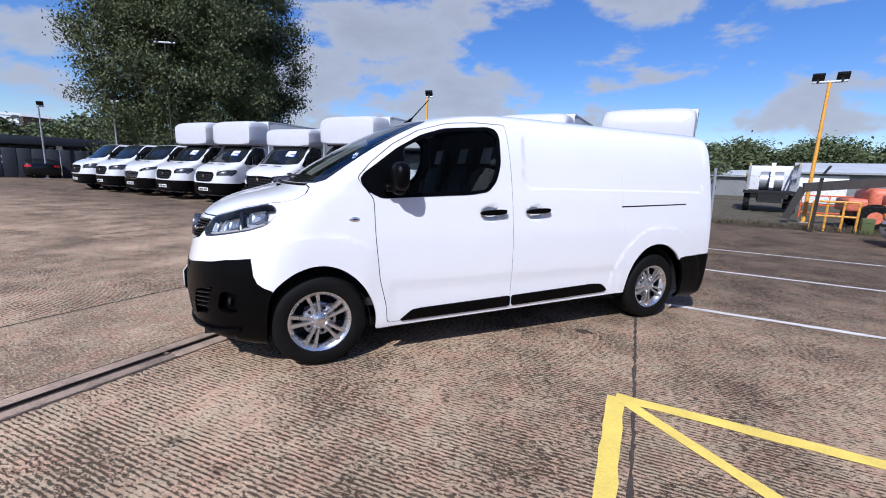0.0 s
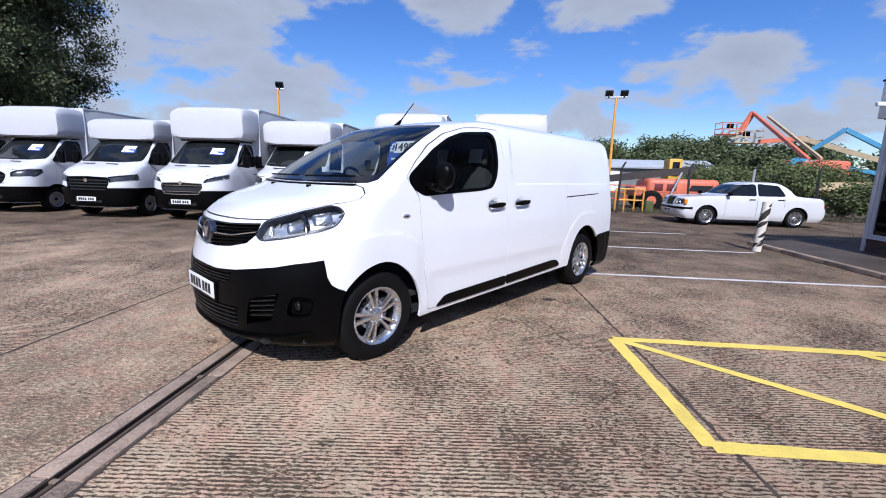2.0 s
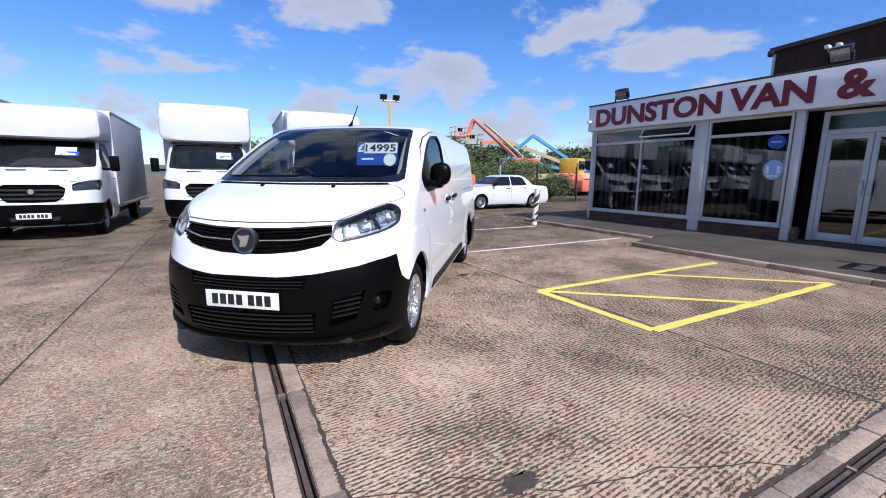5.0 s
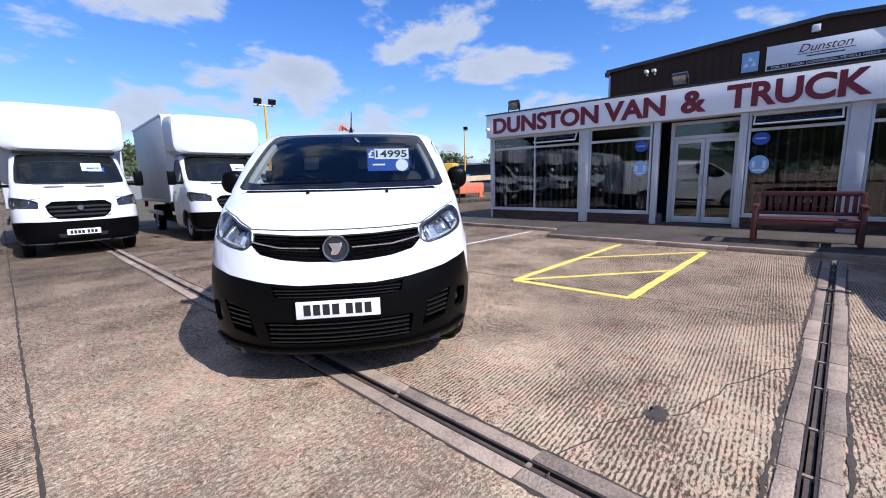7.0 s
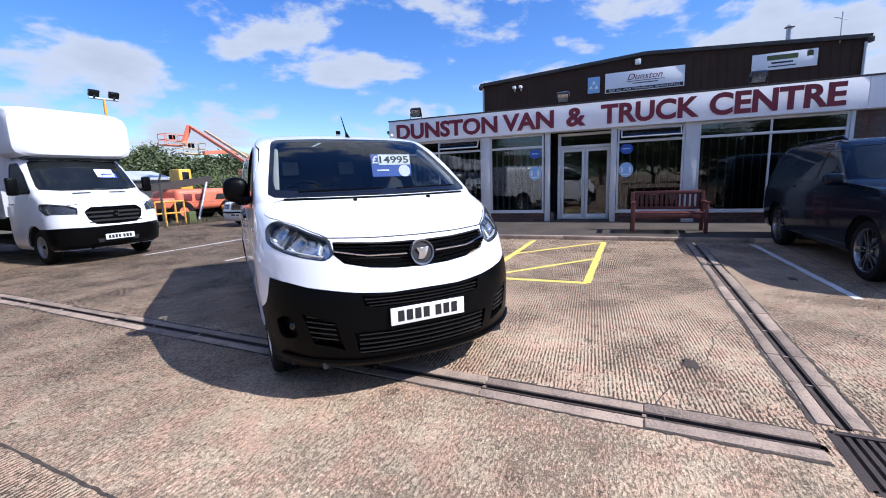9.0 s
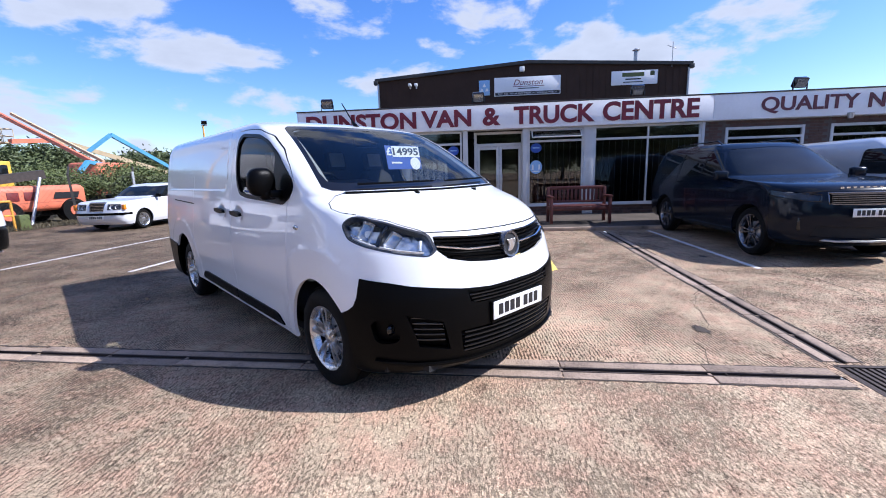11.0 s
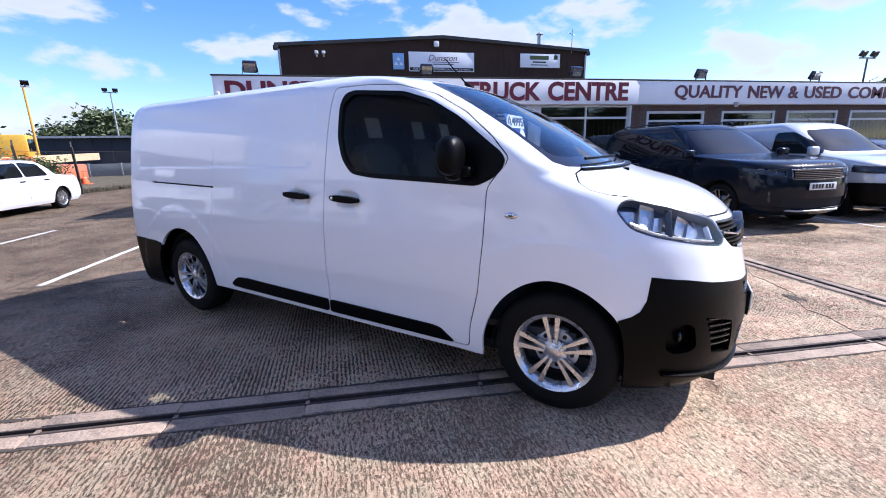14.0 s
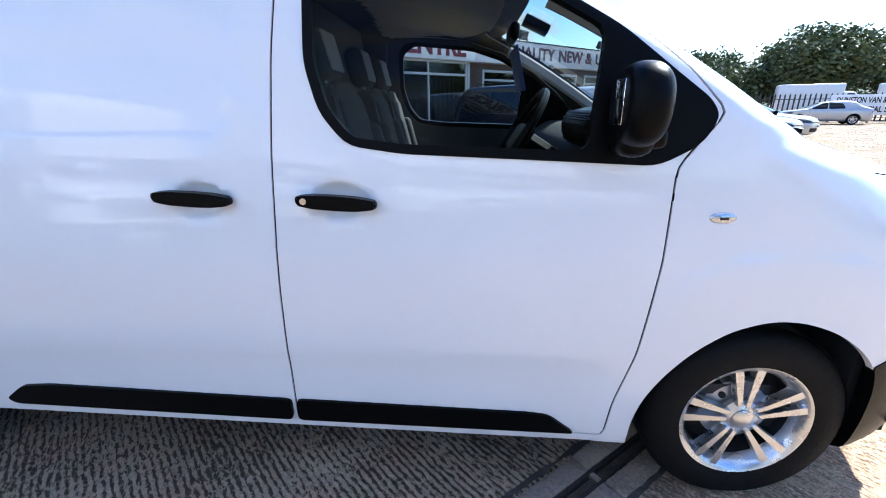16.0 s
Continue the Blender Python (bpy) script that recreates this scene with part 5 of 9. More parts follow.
def ground_sheet():
    from mathutils.geometry import delaunay_2d_cdt
    half = 0.026
    holes = [[chan_a(-0.04, -half)[:2], chan_a(-0.04, half)[:2], chan_a(24, half)[:2], chan_a(24, -half)[:2]],
             [chan_b(-2.98, -half)[:2], chan_b(3.9, -half)[:2], chan_b(3.9, half)[:2], chan_b(-2.98, half)[:2]],
             [yard(-3.50, -0.60)[:2], yard(-3.02, -0.60)[:2], yard(-3.02, -0.10)[:2], yard(-3.50, -0.10)[:2]]]
    pts, edges = [], []
    outer = [(-900, -900), (900, -900), (900, 900), (-900, 900)]
    for poly in [outer] + holes:
        o = len(pts)
        pts += poly
        edges += [(o + i, o + (i + 1) % 4) for i in range(4)]
    for r in (8, 20, 50, 120, 300):
        pts += [(r * math.cos(a * math.pi / 12), r * math.sin(a * math.pi / 12)) for a in range(24)]
    res = delaunay_2d_cdt([Vector(p) for p in pts], edges, [], 0, 1e-5)
    f = np.array([tuple(p) for p in res[0]])
    tri = np.array(res[2])
    cen = f[tri].mean(1)
    keep = np.ones(len(tri), bool)
    for h in holes:
        keep &= ~in_poly(np.array(h), cen)
    me = bpy.data.meshes.new("ground")
    me.from_pydata([(x, y, 0.0) for x, y in f], [], [[int(i) for i in t] for t in tri[keep]])
    bm = bmesh.new()
    bm.from_mesh(me)
    bmesh.ops.recalc_face_normals(bm, faces=bm.faces[:])
    for fc in bm.faces:
        if fc.normal.z < 0:
            fc.normal_flip()
    bm.to_mesh(me)
    bm.free()
    me.materials.append(M["ground"])
    return me


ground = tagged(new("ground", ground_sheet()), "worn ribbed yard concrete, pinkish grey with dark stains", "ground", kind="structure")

# slot drains: concrete edging blocks on both sides of a dark channel
def slot_drain(fn, a0, a1, seg, seed):
    rnd = random.Random(seed)
    th = thing("slot_drain", Matrix(), "concrete slot drain with a dark iron channel in the yard", "drain", kind="structure")
    bm = bmesh.new()
    q = [fn(a0, -0.03)[:2], fn(a1, -0.03)[:2], fn(a1, 0.03)[:2], fn(a0, 0.03)[:2]]
    prism(bm, q, -0.09, -0.040, "xy")
    part("channel_bottom", bm, M["tar"], th, "dirt lying in the channel")
    for o in (-0.027, 0.027):
        bm = bmesh.new()
        p, r = fn(a0, o), fn(a1, o)
        beam(bm, (p[0], p[1], -0.035), (r[0], r[1], -0.035), 0.010, 0.082)
        part("channel_side", bm, M["iron"], th, "rusty iron edge")
    p, r = fn(a0 + 0.01, 0), fn(a1, 0)
    part("channel_infill", beamm((p[0], p[1], -0.030), (r[0], r[1], -0.030), 0.026, 0.042), M["silt"], th, "dry silt packed along the middle")
    cuts = [a0]
    while cuts[-1] < a1 - 0.1:
        cuts.append(min(a1, cuts[-1] + seg * rnd.uniform(0.7, 1.3)))
    for k, (s0, s1) in enumerate(zip(cuts, cuts[1:])):
        for sg in (-1, 1):
            g = rnd.uniform(0.004, 0.010)
            i0, i1 = (0.031 + rnd.uniform(0, 0.006)) * sg, (0.128 + rnd.uniform(-0.018, 0.010)) * sg
            i2, i3 = i1 + rnd.uniform(-0.010, 0.010), i0 + rnd.uniform(0, 0.005) * sg
            z = 0.005 + rnd.uniform(0, 0.006)
            bm = bmesh.new()
            prism(bm, [fn(s0 + g, i0)[:2], fn(s1, i3)[:2], fn(s1, i2)[:2], fn(s0 + g, i1)[:2]], -0.05, z, "xy", 0.006)
            part("edging_block", bm, M["kerbstone"], th)
        if k:
            p, r = fn(s0, -0.028), fn(s0, 0.028)
            part("channel_bridge", beamm((p[0], p[1], -0.018), (r[0], r[1], -0.018), 0.022, 0.034), M["kerbstone"], th)
    for o in (-0.135, 0.135):
        p = [fn(a0 + (a1 - a0) * k / 20, o + rnd.uniform(-0.007, 0.007))[:2] for k in range(21)]
        part("edge_joint", ragged(p, rnd.uniform(0.017, 0.023), 0.0035, seed + 7, 0.045, 0.75), M["grime"], th, smooth=False)
    return th


slot_drain(chan_a, -0.02, 20, 0.95, 3)
slot_drain(chan_b, -2.97, 3.6, 0.62, 4)
gr = thing("drain_grate", Matrix(), "dark cast-iron slotted gully grate set in the concrete", "drain grate", kind="structure")
bm = bmesh.new()
for a, b in (((-3.50, -0.60), (-3.50, -0.10)), ((-3.02, -0.60), (-3.02, -0.10)), ((-3.50, -0.60), (-3.02, -0.60)), ((-3.50, -0.10), (-3.02, -0.10))):
    p, q = yard(*a), yard(*b)
    beam(bm, (p[0], p[1], -0.018), (q[0], q[1], -0.018), 0.035, 0.04)
part("grate_frame", bm, M["iron"], gr)
for i in range(11):
    p, q = yard(-3.49, -0.575 + i * 0.045), yard(-3.03, -0.575 + i * 0.045)
    part("grate_bar", beamm((p[0], p[1], -0.02), (q[0], q[1], -0.02), 0.024, 0.03), M["iron"], gr)
p = yard(-3.26, -0.35)
part("grate_pit", boxm((p[0] - 0.3, p[1] - 0.3, -0.3), (p[0] + 0.3, p[1] + 0.3, -0.25)), M["liner"], gr)

# joints between the slabs
JOINTS = [([(-4.83 + 0.03, -30), (-4.83 + 0.03, 40)], 0.018), ([(-30, 0.05), (-3.6, 0.05)], 0.014), ([(-30, 8.6), (-3.4, 8.6)], 0.02),
          ([(-3.05, -1.62), (5, -1.62)], 0.012), ([(-9.4, -30), (-9.4, 40)], 0.03), ([(-2.98, 8.3), (30, 8.3)], 0.02), ([(-14.0, -30), (-14.0, 40)], 0.03)]
for k, (pts, w) in enumerate(JOINTS):
    (u0, v0), (u1, v1) = pts
    n = 40
    rnd = random.Random(k)
    q = [yard(u0 + (u1 - u0) * i / n, v0 + (v1 - v0) * i / n) for i in range(n + 1)]
    q = [(x + rnd.uniform(-0.006, 0.006), y + rnd.uniform(-0.006, 0.006)) for x, y, z in q]
    tagged(new("slab_joint", mesh_of(ragged(q, w, 0.0035, k + 60, 0.06, 0.6), M["grime"], False)), "dark tarred joint between concrete slabs", "joint", kind="structure")

tagged(new("slab_joint", mesh_of(ragged([(0.04, 8.2), (0.035, 4.4), (0.05, 2.4), (0.03, 0.9), (0.02, -0.05)], 0.022, 0.0036, 77, 0.05, 0.7), M["grime"], False)), "dark crumbling joint across the marked bay", "joint", kind="structure")

# old patches and cracks
rnd = random.Random(5)
for cx, cy, r in ((-2.34, 0.57, 0.10), (0.75, -1.0, 0.09), (-0.4, 4.0, 0.08)):
    bm = bmesh.new()
    vs = [bm.verts.new((cx + r * rnd.uniform(0.55, 1.2) * math.cos(i * 0.224), cy + r * 0.7 * rnd.uniform(0.5, 1.2) * math.sin(i * 0.224), 0.004)) for i in range(28)]
    bm.faces.new(vs)
    tagged(new("oil_patch", mesh_of(bm, M["grime"], False)), "dark worn hole in the concrete", "patch", kind="structure")
for x0, y0, dx, dy, n in ((-2.3, 0.5, 0.10, -0.07, 11), (-2.35, 0.62, -0.10, 0.03, 8)):
    pts = [(x0, y0)]
    for i in range(n):
        pts.append((pts[-1][0] + dx + rnd.uniform(-0.06, 0.06), pts[-1][1] + dy + rnd.uniform(-0.06, 0.06)))
    tagged(new("crack", mesh_of(strip(pts, 0.005, -0.01, 0.0032), M["grime"], False)), "thin crack in the concrete slab", "crack", kind="structure")

# painted lines
Ya, Yb, Ye, Yd = (-0.06, 2.88), (-0.06, 1.42), (3.54, 1.29), (3.62, 2.74)
for k, (p, q) in enumerate(((Ya, Yb), (Yb, Ye), (Ya, Yd), (Ya, (1.70, 1.36)), ((1.90, 2.78), Ye))):
    w = 0.10 if k < 3 else 0.085
    tagged(new("yellow_line", mesh_of(ragged([p, q], w, 0.0045 + 0.0006 * k, 20 + k), M["yellow"], False)), "worn yellow painted hatching line on concrete", "road marking", "yellow box lines", "structure")
for k, (p, q) in enumerate((((0.30, 5.41), (4.60, 5.24)), ((0.10, 8.02), (4.40, 7.76)), ((0.2, 10.6), (4.4, 10.4)), ((-0.1, -1.29), (3.7, -1.31)), ((-0.1, -4.0), (3.7, -4.05)), ((-0.1, -6.6), (3.7, -6.65)), ((-0.1, -9.2), (3.7, -9.25)))):
    tagged(new("white_line", mesh_of(ragged([p, q], 0.085, 0.0042, 40 + k, wob=0.18), M["whiteline"], False)), "faded white parking bay line on concrete", "road marking", "bay lines", "structure")


# ---- pavement in front of the building ----
def pavement():
    bm = bmesh.new()
    edge = [(5.06, 8.9), (4.93, 4.66), (3.92, 4.44), (3.95, 1.0), (4.0, -1.4), (4.05, -17.5)]
    lo = [bm.verts.new((x, y, 0.075)) for x, y in edge]
    hi = [bm.verts.new((6.4, y, 0.19)) for x, y in edge]
    base = [bm.verts.new((x, y, -0.02)) for x, y in edge]
    for i in range(len(edge) - 1):
        bm.faces.new((lo[i], lo[i + 1], hi[i + 1], hi[i]))
        bm.faces.new((base[i], base[i + 1], lo[i + 1], lo[i]))
    return bm


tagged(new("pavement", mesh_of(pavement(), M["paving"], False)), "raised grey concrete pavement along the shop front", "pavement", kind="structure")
KERB = [(5.04, 8.9, 4.91, 4.70), (3.90, 4.42, 3.93, 1.0), (3.93, 1.0, 3.98, -1.4), (3.98, -1.4, 4.03, -17.5)]
for k, (x0, y0, x1, y1) in enumerate(KERB):
    n = max(1, int(abs(y1 - y0) / 0.9))
    kb = thing("kerb", Matrix(), "low worn concrete kerb with dark lower edge", "kerb", "kerbs", "structure")
    for i in range(n):
        a, b = i / n, (i + 1) / n
        p, q = (x0 + (x1 - x0) * a, y0 + (y1 - y0) * a - 0.003), (x0 + (x1 - x0) * b, y0 + (y1 - y0) * b + 0.003)
        bm = bmesh.new()
        prism(bm, [(p[0] - 0.06, p[1]), (q[0] - 0.06, q[1]), (q[0] + 0.06, q[1]), (p[0] + 0.06, p[1])], -0.02, 0.082, "xy", 0.012)
        part("kerbstone", bm, M["kerbstone"], kb)


# ---- showroom ----
FX = 6.0          # face of the fascia
WX = 6.16         # face of the glazing
BASE = 0.16


def window_unit(name, y0, y1, z0, z1, mulls=(), trans=2.20, x=WX, fw=0.048, blinds=True, label="", glass="shopglass", sill=True):
    """Framed shop window from y0 down to y1: outer frame, mullions, transom, panes and vertical blinds."""
    w = thing(name, Matrix(), label or "white-framed shop window with dark glass and vertical blinds", "window", "", "structure")
    F = M["upvc"]
    part("window_frame", boxm((x - 0.03, y1, z0), (x + 0.05, y1 + fw, z1), 0.004), F, w)
    part("window_frame", boxm((x - 0.03, y0 - fw, z0), (x + 0.05, y0, z1), 0.004), F, w)
    part("window_frame", boxm((x - 0.029, y1 + fw, z0), (x + 0.05, y0 - fw, z0 + fw), 0.004), F, w)
    part("window_frame", boxm((x - 0.029, y1 + fw, z1 - fw), (x + 0.05, y0 - fw, z1), 0.004), F, w)
    if sill:
        part("window_sill", boxm((x - 0.07, y1 - 0.02, z0 - 0.035), (x + 0.04, y0 + 0.02, z0 - 0.001), 0.006), F, w)
    ys = [y0 - fw] + list(mulls) + [y1 + fw]
    for y in mulls:
        part("mullion", boxm((x - 0.028, y - 0.02, z0 + fw), (x + 0.045, y + 0.02, z1 - fw), 0.004), F, w)
    zs = [(z0 + fw, z1 - fw)]
    if trans:
        part("transom", boxm((x - 0.032, y1 + fw, trans - 0.03), (x + 0.045, y0 - fw, trans + 0.03), 0.004), F, w)
        zs = [(z0 + fw, trans - 0.03), (trans + 0.03, z1 - fw)]
    for ya, yb in zip(ys[:-1], ys[1:]):
        for za, zb in zs:
            g = part("pane", boxm((x + 0.008, yb, za), (x + 0.014, ya, zb)), M[glass], w, smooth=False)
            g.visible_shadow = False
        if blinds:
            n = max(1, int((ya - yb) / 0.16))
            for i in range(n):
                y = yb + (i + 0.5) * (ya - yb) / n
                mm = Matrix.Translation((x + 0.22, y, 0)) @ Matrix.Rotation(radians(62 if blinds is True else blinds), 4, "Z")
                part("blind_slat", boxm((-0.0015, -0.045, zs[0][0] + 0.02), (0.0015, 0.045, zs[0][1]), m=mm), M["blind"], w)
    return w


def brick_face(parent, y0, y1, z0, z1, x, depth=0.1):
    """A strip of wall in stretcher bond: mortar bed and single bricks proud of it."""
    part("mortar_bed", boxm((x + 0.008, y1, z0), (x + depth, y0, z1)), M["mortar"], parent)
    return [(parent, y0, y1, z0, z1, x)]


shop_wall = thing("wall_west", Matrix(), "low dark brown brick wall of the showroom front", "wall", kind="structure")
BRICKS = []
PLINTH = [(7.48, 2.66, 0.40), (1.16, -3.52, 0.40)]
for y0, y1, zt in PLINTH:
    BRICKS += brick_face(shop_wall, y0, y1, BASE - 0.06, zt, WX - 0.03, 0.2)
BAYS = [(7.42, 4.66, (6.0,), 2.54), (4.42, 2.92, (), 2.54), (1.08, -0.42, (), 2.54), (-0.70, -3.48, (-2.12,), 2.54)]
for k, (y0, y1, mu, zt) in enumerate(BAYS):
    window_unit("window_%d" % (k + 1), y0, y1, 0.44, zt, mu, label="large white-framed showroom window with dark glass and vertical blinds")
for y0, y1 in ((4.66, 4.42), (-0.42, -0.70), (7.50, 7.42), (-3.48, -3.56)):
    tagged(new("pillar", mesh_of(boxm((WX - 0.05, y1 + 0.003, BASE - 0.05), (WX + 0.12, y0 - 0.003, 2.56), 0.004), M["upvc"])), "white boxed pillar between showroom windows", "pillar", kind="structure")
# top lights standing ajar
for y0, y1 in ((5.95, 4.74), (1.00, -0.34)):
    ov = thing("open_top_light", pose(WX - 0.035, 0, 2.49, 0, 0, 0), "narrow top light of the showroom window standing ajar", "window", kind="structure")
    tilt = Matrix.Rotation(radians(38), 4, "Y")
    for a, b in (((-0.015, y1, -0.03), (0.015, y0, 0.0)), ((-0.015, y1, -0.26), (0.015, y0, -0.23)), ((-0.014, y1, -0.23), (0.014, y1 + 0.03, -0.03)), ((-0.014, y0 - 0.03, -0.23), (0.014, y0, -0.03))):
        part("vent_frame", boxm(a, b, 0.003, 1, tilt), M["upvc"], ov)
    g = part("vent_pane", boxm((-0.003, y1 + 0.03, -0.23), (0.003, y0 - 0.03, -0.03), 0, 1, tilt), M["shopglass"], ov, smooth=False)
    g.visible_shadow = False
# entrance set back between two bays
for y, nm in ((2.80, "n"), (1.14, "s")):
    tagged(new("pillar", mesh_of(boxm((WX - 0.05, y - 0.05, BASE - 0.05), (WX + 0.05, y + 0.09, 2.56), 0.004), M["upvc"])), "white door pillar of the entrance", "pillar", kind="structure")
DX = 6.42
dr = thing("door_1", Matrix(), "white-framed glazed double entrance door, closed", "door", kind="structure")
part("door_frame", boxm((DX - 0.03, 2.50, 0.20), (DX + 0.05, 2.58, 2.52), 0.004), M["upvc"], dr)
part("door_frame", boxm((DX - 0.03, 1.16, 0.20), (DX + 0.05, 1.24, 2.52), 0.004), M["upvc"], dr)
part("door_frame", boxm((DX - 0.028, 1.24, 2.12), (DX + 0.05, 2.50, 2.20), 0.004), M["upvc"], dr)
part("door_frame", boxm((DX - 0.028, 1.24, 2.45), (DX + 0.05, 2.50, 2.52), 0.004), M["upvc"], dr)
g = part("fanlight_pane", boxm((DX + 0.008, 1.24, 2.20), (DX + 0.014, 2.50, 2.45)), M["shopglass"], dr, smooth=False)
for y0, y1, hy in ((2.495, 1.875, 1.93), (1.865, 1.245, 1.81)):
    lf = part("door_leaf", boxm((DX - 0.02, y1, 0.22), (DX + 0.03, y1 + 0.075, 2.115), 0.004), M["upvc"], dr)
    part("leaf_stile", boxm((DX - 0.02, y0 - 0.075, 0.22), (DX + 0.03, y0, 2.115), 0.004), M["upvc"], lf)
    part("leaf_rail", boxm((DX - 0.019, y1 + 0.075, 0.22), (DX + 0.03, y0 - 0.075, 0.36), 0.004), M["upvc"], lf)
    part("leaf_rail", boxm((DX - 0.019, y1 + 0.075, 2.03), (DX + 0.03, y0 - 0.075, 2.115), 0.004), M["upvc"], lf)
    part("leaf_pane", boxm((DX + 0.002, y1 + 0.075, 0.36), (DX + 0.008, y0 - 0.075, 2.03)), M["shopglass"], lf, smooth=False)
    part("push_handle", boxm((DX - 0.06, hy - 0.03, 1.05), (DX - 0.02, hy + 0.03, 1.32), 0.008), M["galv"], lf, "steel push handle")
for y0, sgn in ((2.74, 1), (1.20, 1)):
    sl = thing("window_side", Matrix(), "narrow glazed side of the entrance recess", "window", kind="structure")
    part("pane", boxm((WX + 0.05, y0 - 0.003, 0.44), (DX - 0.03, y0 + 0.003, 2.5)), M["shopglass"], sl, smooth=False)
    part("plinth", boxm((WX + 0.05, y0 - 0.04, BASE - 0.05), (DX - 0.03, y0 + 0.04, 0.43)), M["brick"], sl)
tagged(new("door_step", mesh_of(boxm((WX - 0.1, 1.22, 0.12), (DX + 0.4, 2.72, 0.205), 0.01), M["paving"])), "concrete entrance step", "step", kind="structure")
# fascia
fa = thing("fascia_sign", Matrix(), "long white shop fascia board with raised maroon lettering", "sign", kind="structure")
part("fascia_panel", boxm((FX, -3.68, 2.56), (FX + 0.12, 7.56, 3.20), 0.004), M["signboard"], fa)
part("fascia_panel", boxm((FX, -16.72, 2.56), (FX + 0.12, -3.686, 3.20), 0.004), M["signboard"], fa)
part("fascia_panel", boxm((FX + 0.121, 7.44, 2.56), (FX + 6.0, 7.56, 3.20), 0.004), M["signboard"], fa)
part("fascia_cap", boxm((FX - 0.02, -16.74, 3.201), (FX + 0.16, 7.58, 3.235), 0.006), M["felt"], fa)
part("soffit", boxm((FX + 0.121, -16.72, 2.545), (WX + 0.2, 7.56, 2.575)), M["upvc"], fa)
ROT = Matrix.Rotation(-math.pi / 2, 4, "Z")        # text x runs to -y, faces -x


def fascia_word(words, y0, y1, z0, z1, material, bold):
    part("lettering", text_mesh(words, abs(y1 - y0), z1 - z0, material, 0.018, bold), None, fa, "raised letters " + words, Matrix.Translation((FX - 0.001, y0, z0)) @ ROT)


for w, y0, y1, z0, z1 in (("DUNSTON", 7.30, 4.16, 2.645, 3.10), ("VAN", 4.02, 2.64, 2.65, 3.11), ("&", 2.33, 1.84, 2.65, 3.12), ("TRUCK", 1.49, -0.66, 2.65, 3.13), ("CENTRE", -0.86, -3.32, 2.65, 3.15)):
    fascia_word(w, y0, y1, z0, z1, M["signred"], 0.035)
for w, y0, y1 in (("QUALITY", -4.84, -7.18), ("NEW", -7.40, -8.71), ("&", -8.89, -9.28), ("USED", -9.51, -10.96), ("COMMERCIALS", -11.24, -15.45)):
    fascia_word(w, y0, y1, 2.73 - (0.06 if w == "QUALITY" else 0), 3.09, M["signplum"], 0.02)
# long brick part with its windows
longw = thing("wall_west_long", Matrix(), "dark brown brick wall with white windows under the fascia", "wall", kind="structure")
WINS = [(-4.10, -6.08), (-6.71, -8.69), (-9.14, -11.18), (-11.70, -13.66), (-14.36, -16.38)]
edges = [-3.57] + [v for w in WINS for v in w] + [-20.2]
for i in range(0, len(edges), 2):
    BRICKS += brick_face(longw, edges[i], edges[i + 1], BASE - 0.06, 2.54, WX, 0.2)
for y0, y1 in WINS:
    BRICKS += brick_face(longw, y0, y1, BASE - 0.06, 0.95, WX, 0.2)
    BRICKS += brick_face(longw, y0, y1, 2.385, 2.54, WX, 0.2)
for k, (y0, y1) in enumerate(WINS):
    window_unit("window_%d" % (k + 5), y0 - 0.003, y1 + 0.003, 0.96, 2.38, (), 2.10, WX + 0.02, 0.07, True, "white-framed office window with dark glass")
d2 = thing("door_2", Matrix(), "white side door beside the end window", "door", kind="structure")
part("door_panel", boxm((WX - 0.02, -18.0, 0.2), (WX + 0.03, -17.05, 2.25), 0.01), M["upvc"], d2)
part("door_pane", boxm((WX - 0.025, -17.9, 0.9), (WX - 0.019, -17.15, 2.1)), M["gloss"], d2)
# body of the building: roof, inner walls, floor
tagged(new("roof", mesh_of(boxm((FX + 0.13, -20.2, 2.60), (15.5, 7.43, 3.0), 0.0), M["felt"])), "flat dark felt showroom roof", "roof", kind="structure")
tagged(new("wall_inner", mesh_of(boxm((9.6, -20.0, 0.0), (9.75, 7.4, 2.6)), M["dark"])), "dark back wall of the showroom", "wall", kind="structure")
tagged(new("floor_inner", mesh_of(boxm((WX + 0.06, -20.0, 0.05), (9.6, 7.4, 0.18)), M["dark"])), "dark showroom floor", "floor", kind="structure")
for y in (7.44, -3.55, -20.15):
    tagged(new("wall_cross", mesh_of(boxm((WX + 0.02, y - 0.07, 0.0), (15.4, y + 0.05, 2.59)), M["brick"])), "brown brick end wall", "wall", kind="structure")

# tall workshop behind
UX = 15.6
ws = thing("workshop", Matrix(), "tall dark brown clad workshop with a shallow gable behind the showroom", "building", kind="structure")
part("wall", prismm([(7.40, 0), (7.40, 5.98), (0.0, 6.48), (-7.40, 6.06), (-7.40, 0)], UX, UX + 16, "yz"), M["cladding"], ws, "dark brown cladding")
for i in range(49):
    y = 7.3 - i * 0.304
    zt = 5.98 + (7.40 - y) / 7.40 * 0.5 if y > 0 else 6.06 + (y + 7.4) / 7.4 * 0.42
    part("cladding_rib", boxm((UX - 0.012, y - 0.012, 2.9), (UX, y + 0.012, zt - 0.04)), M["cladding"], ws)
for a, b in (((7.5, 5.98), (0.0, 6.49)), ((0.0, 6.49), (-7.5, 6.06))):
    part("verge", beamm((UX - 0.06, a[0], a[1] + 0.05), (UX - 0.06, b[0], b[1] + 0.05), 0.14, 0.14), M["felt"], ws)
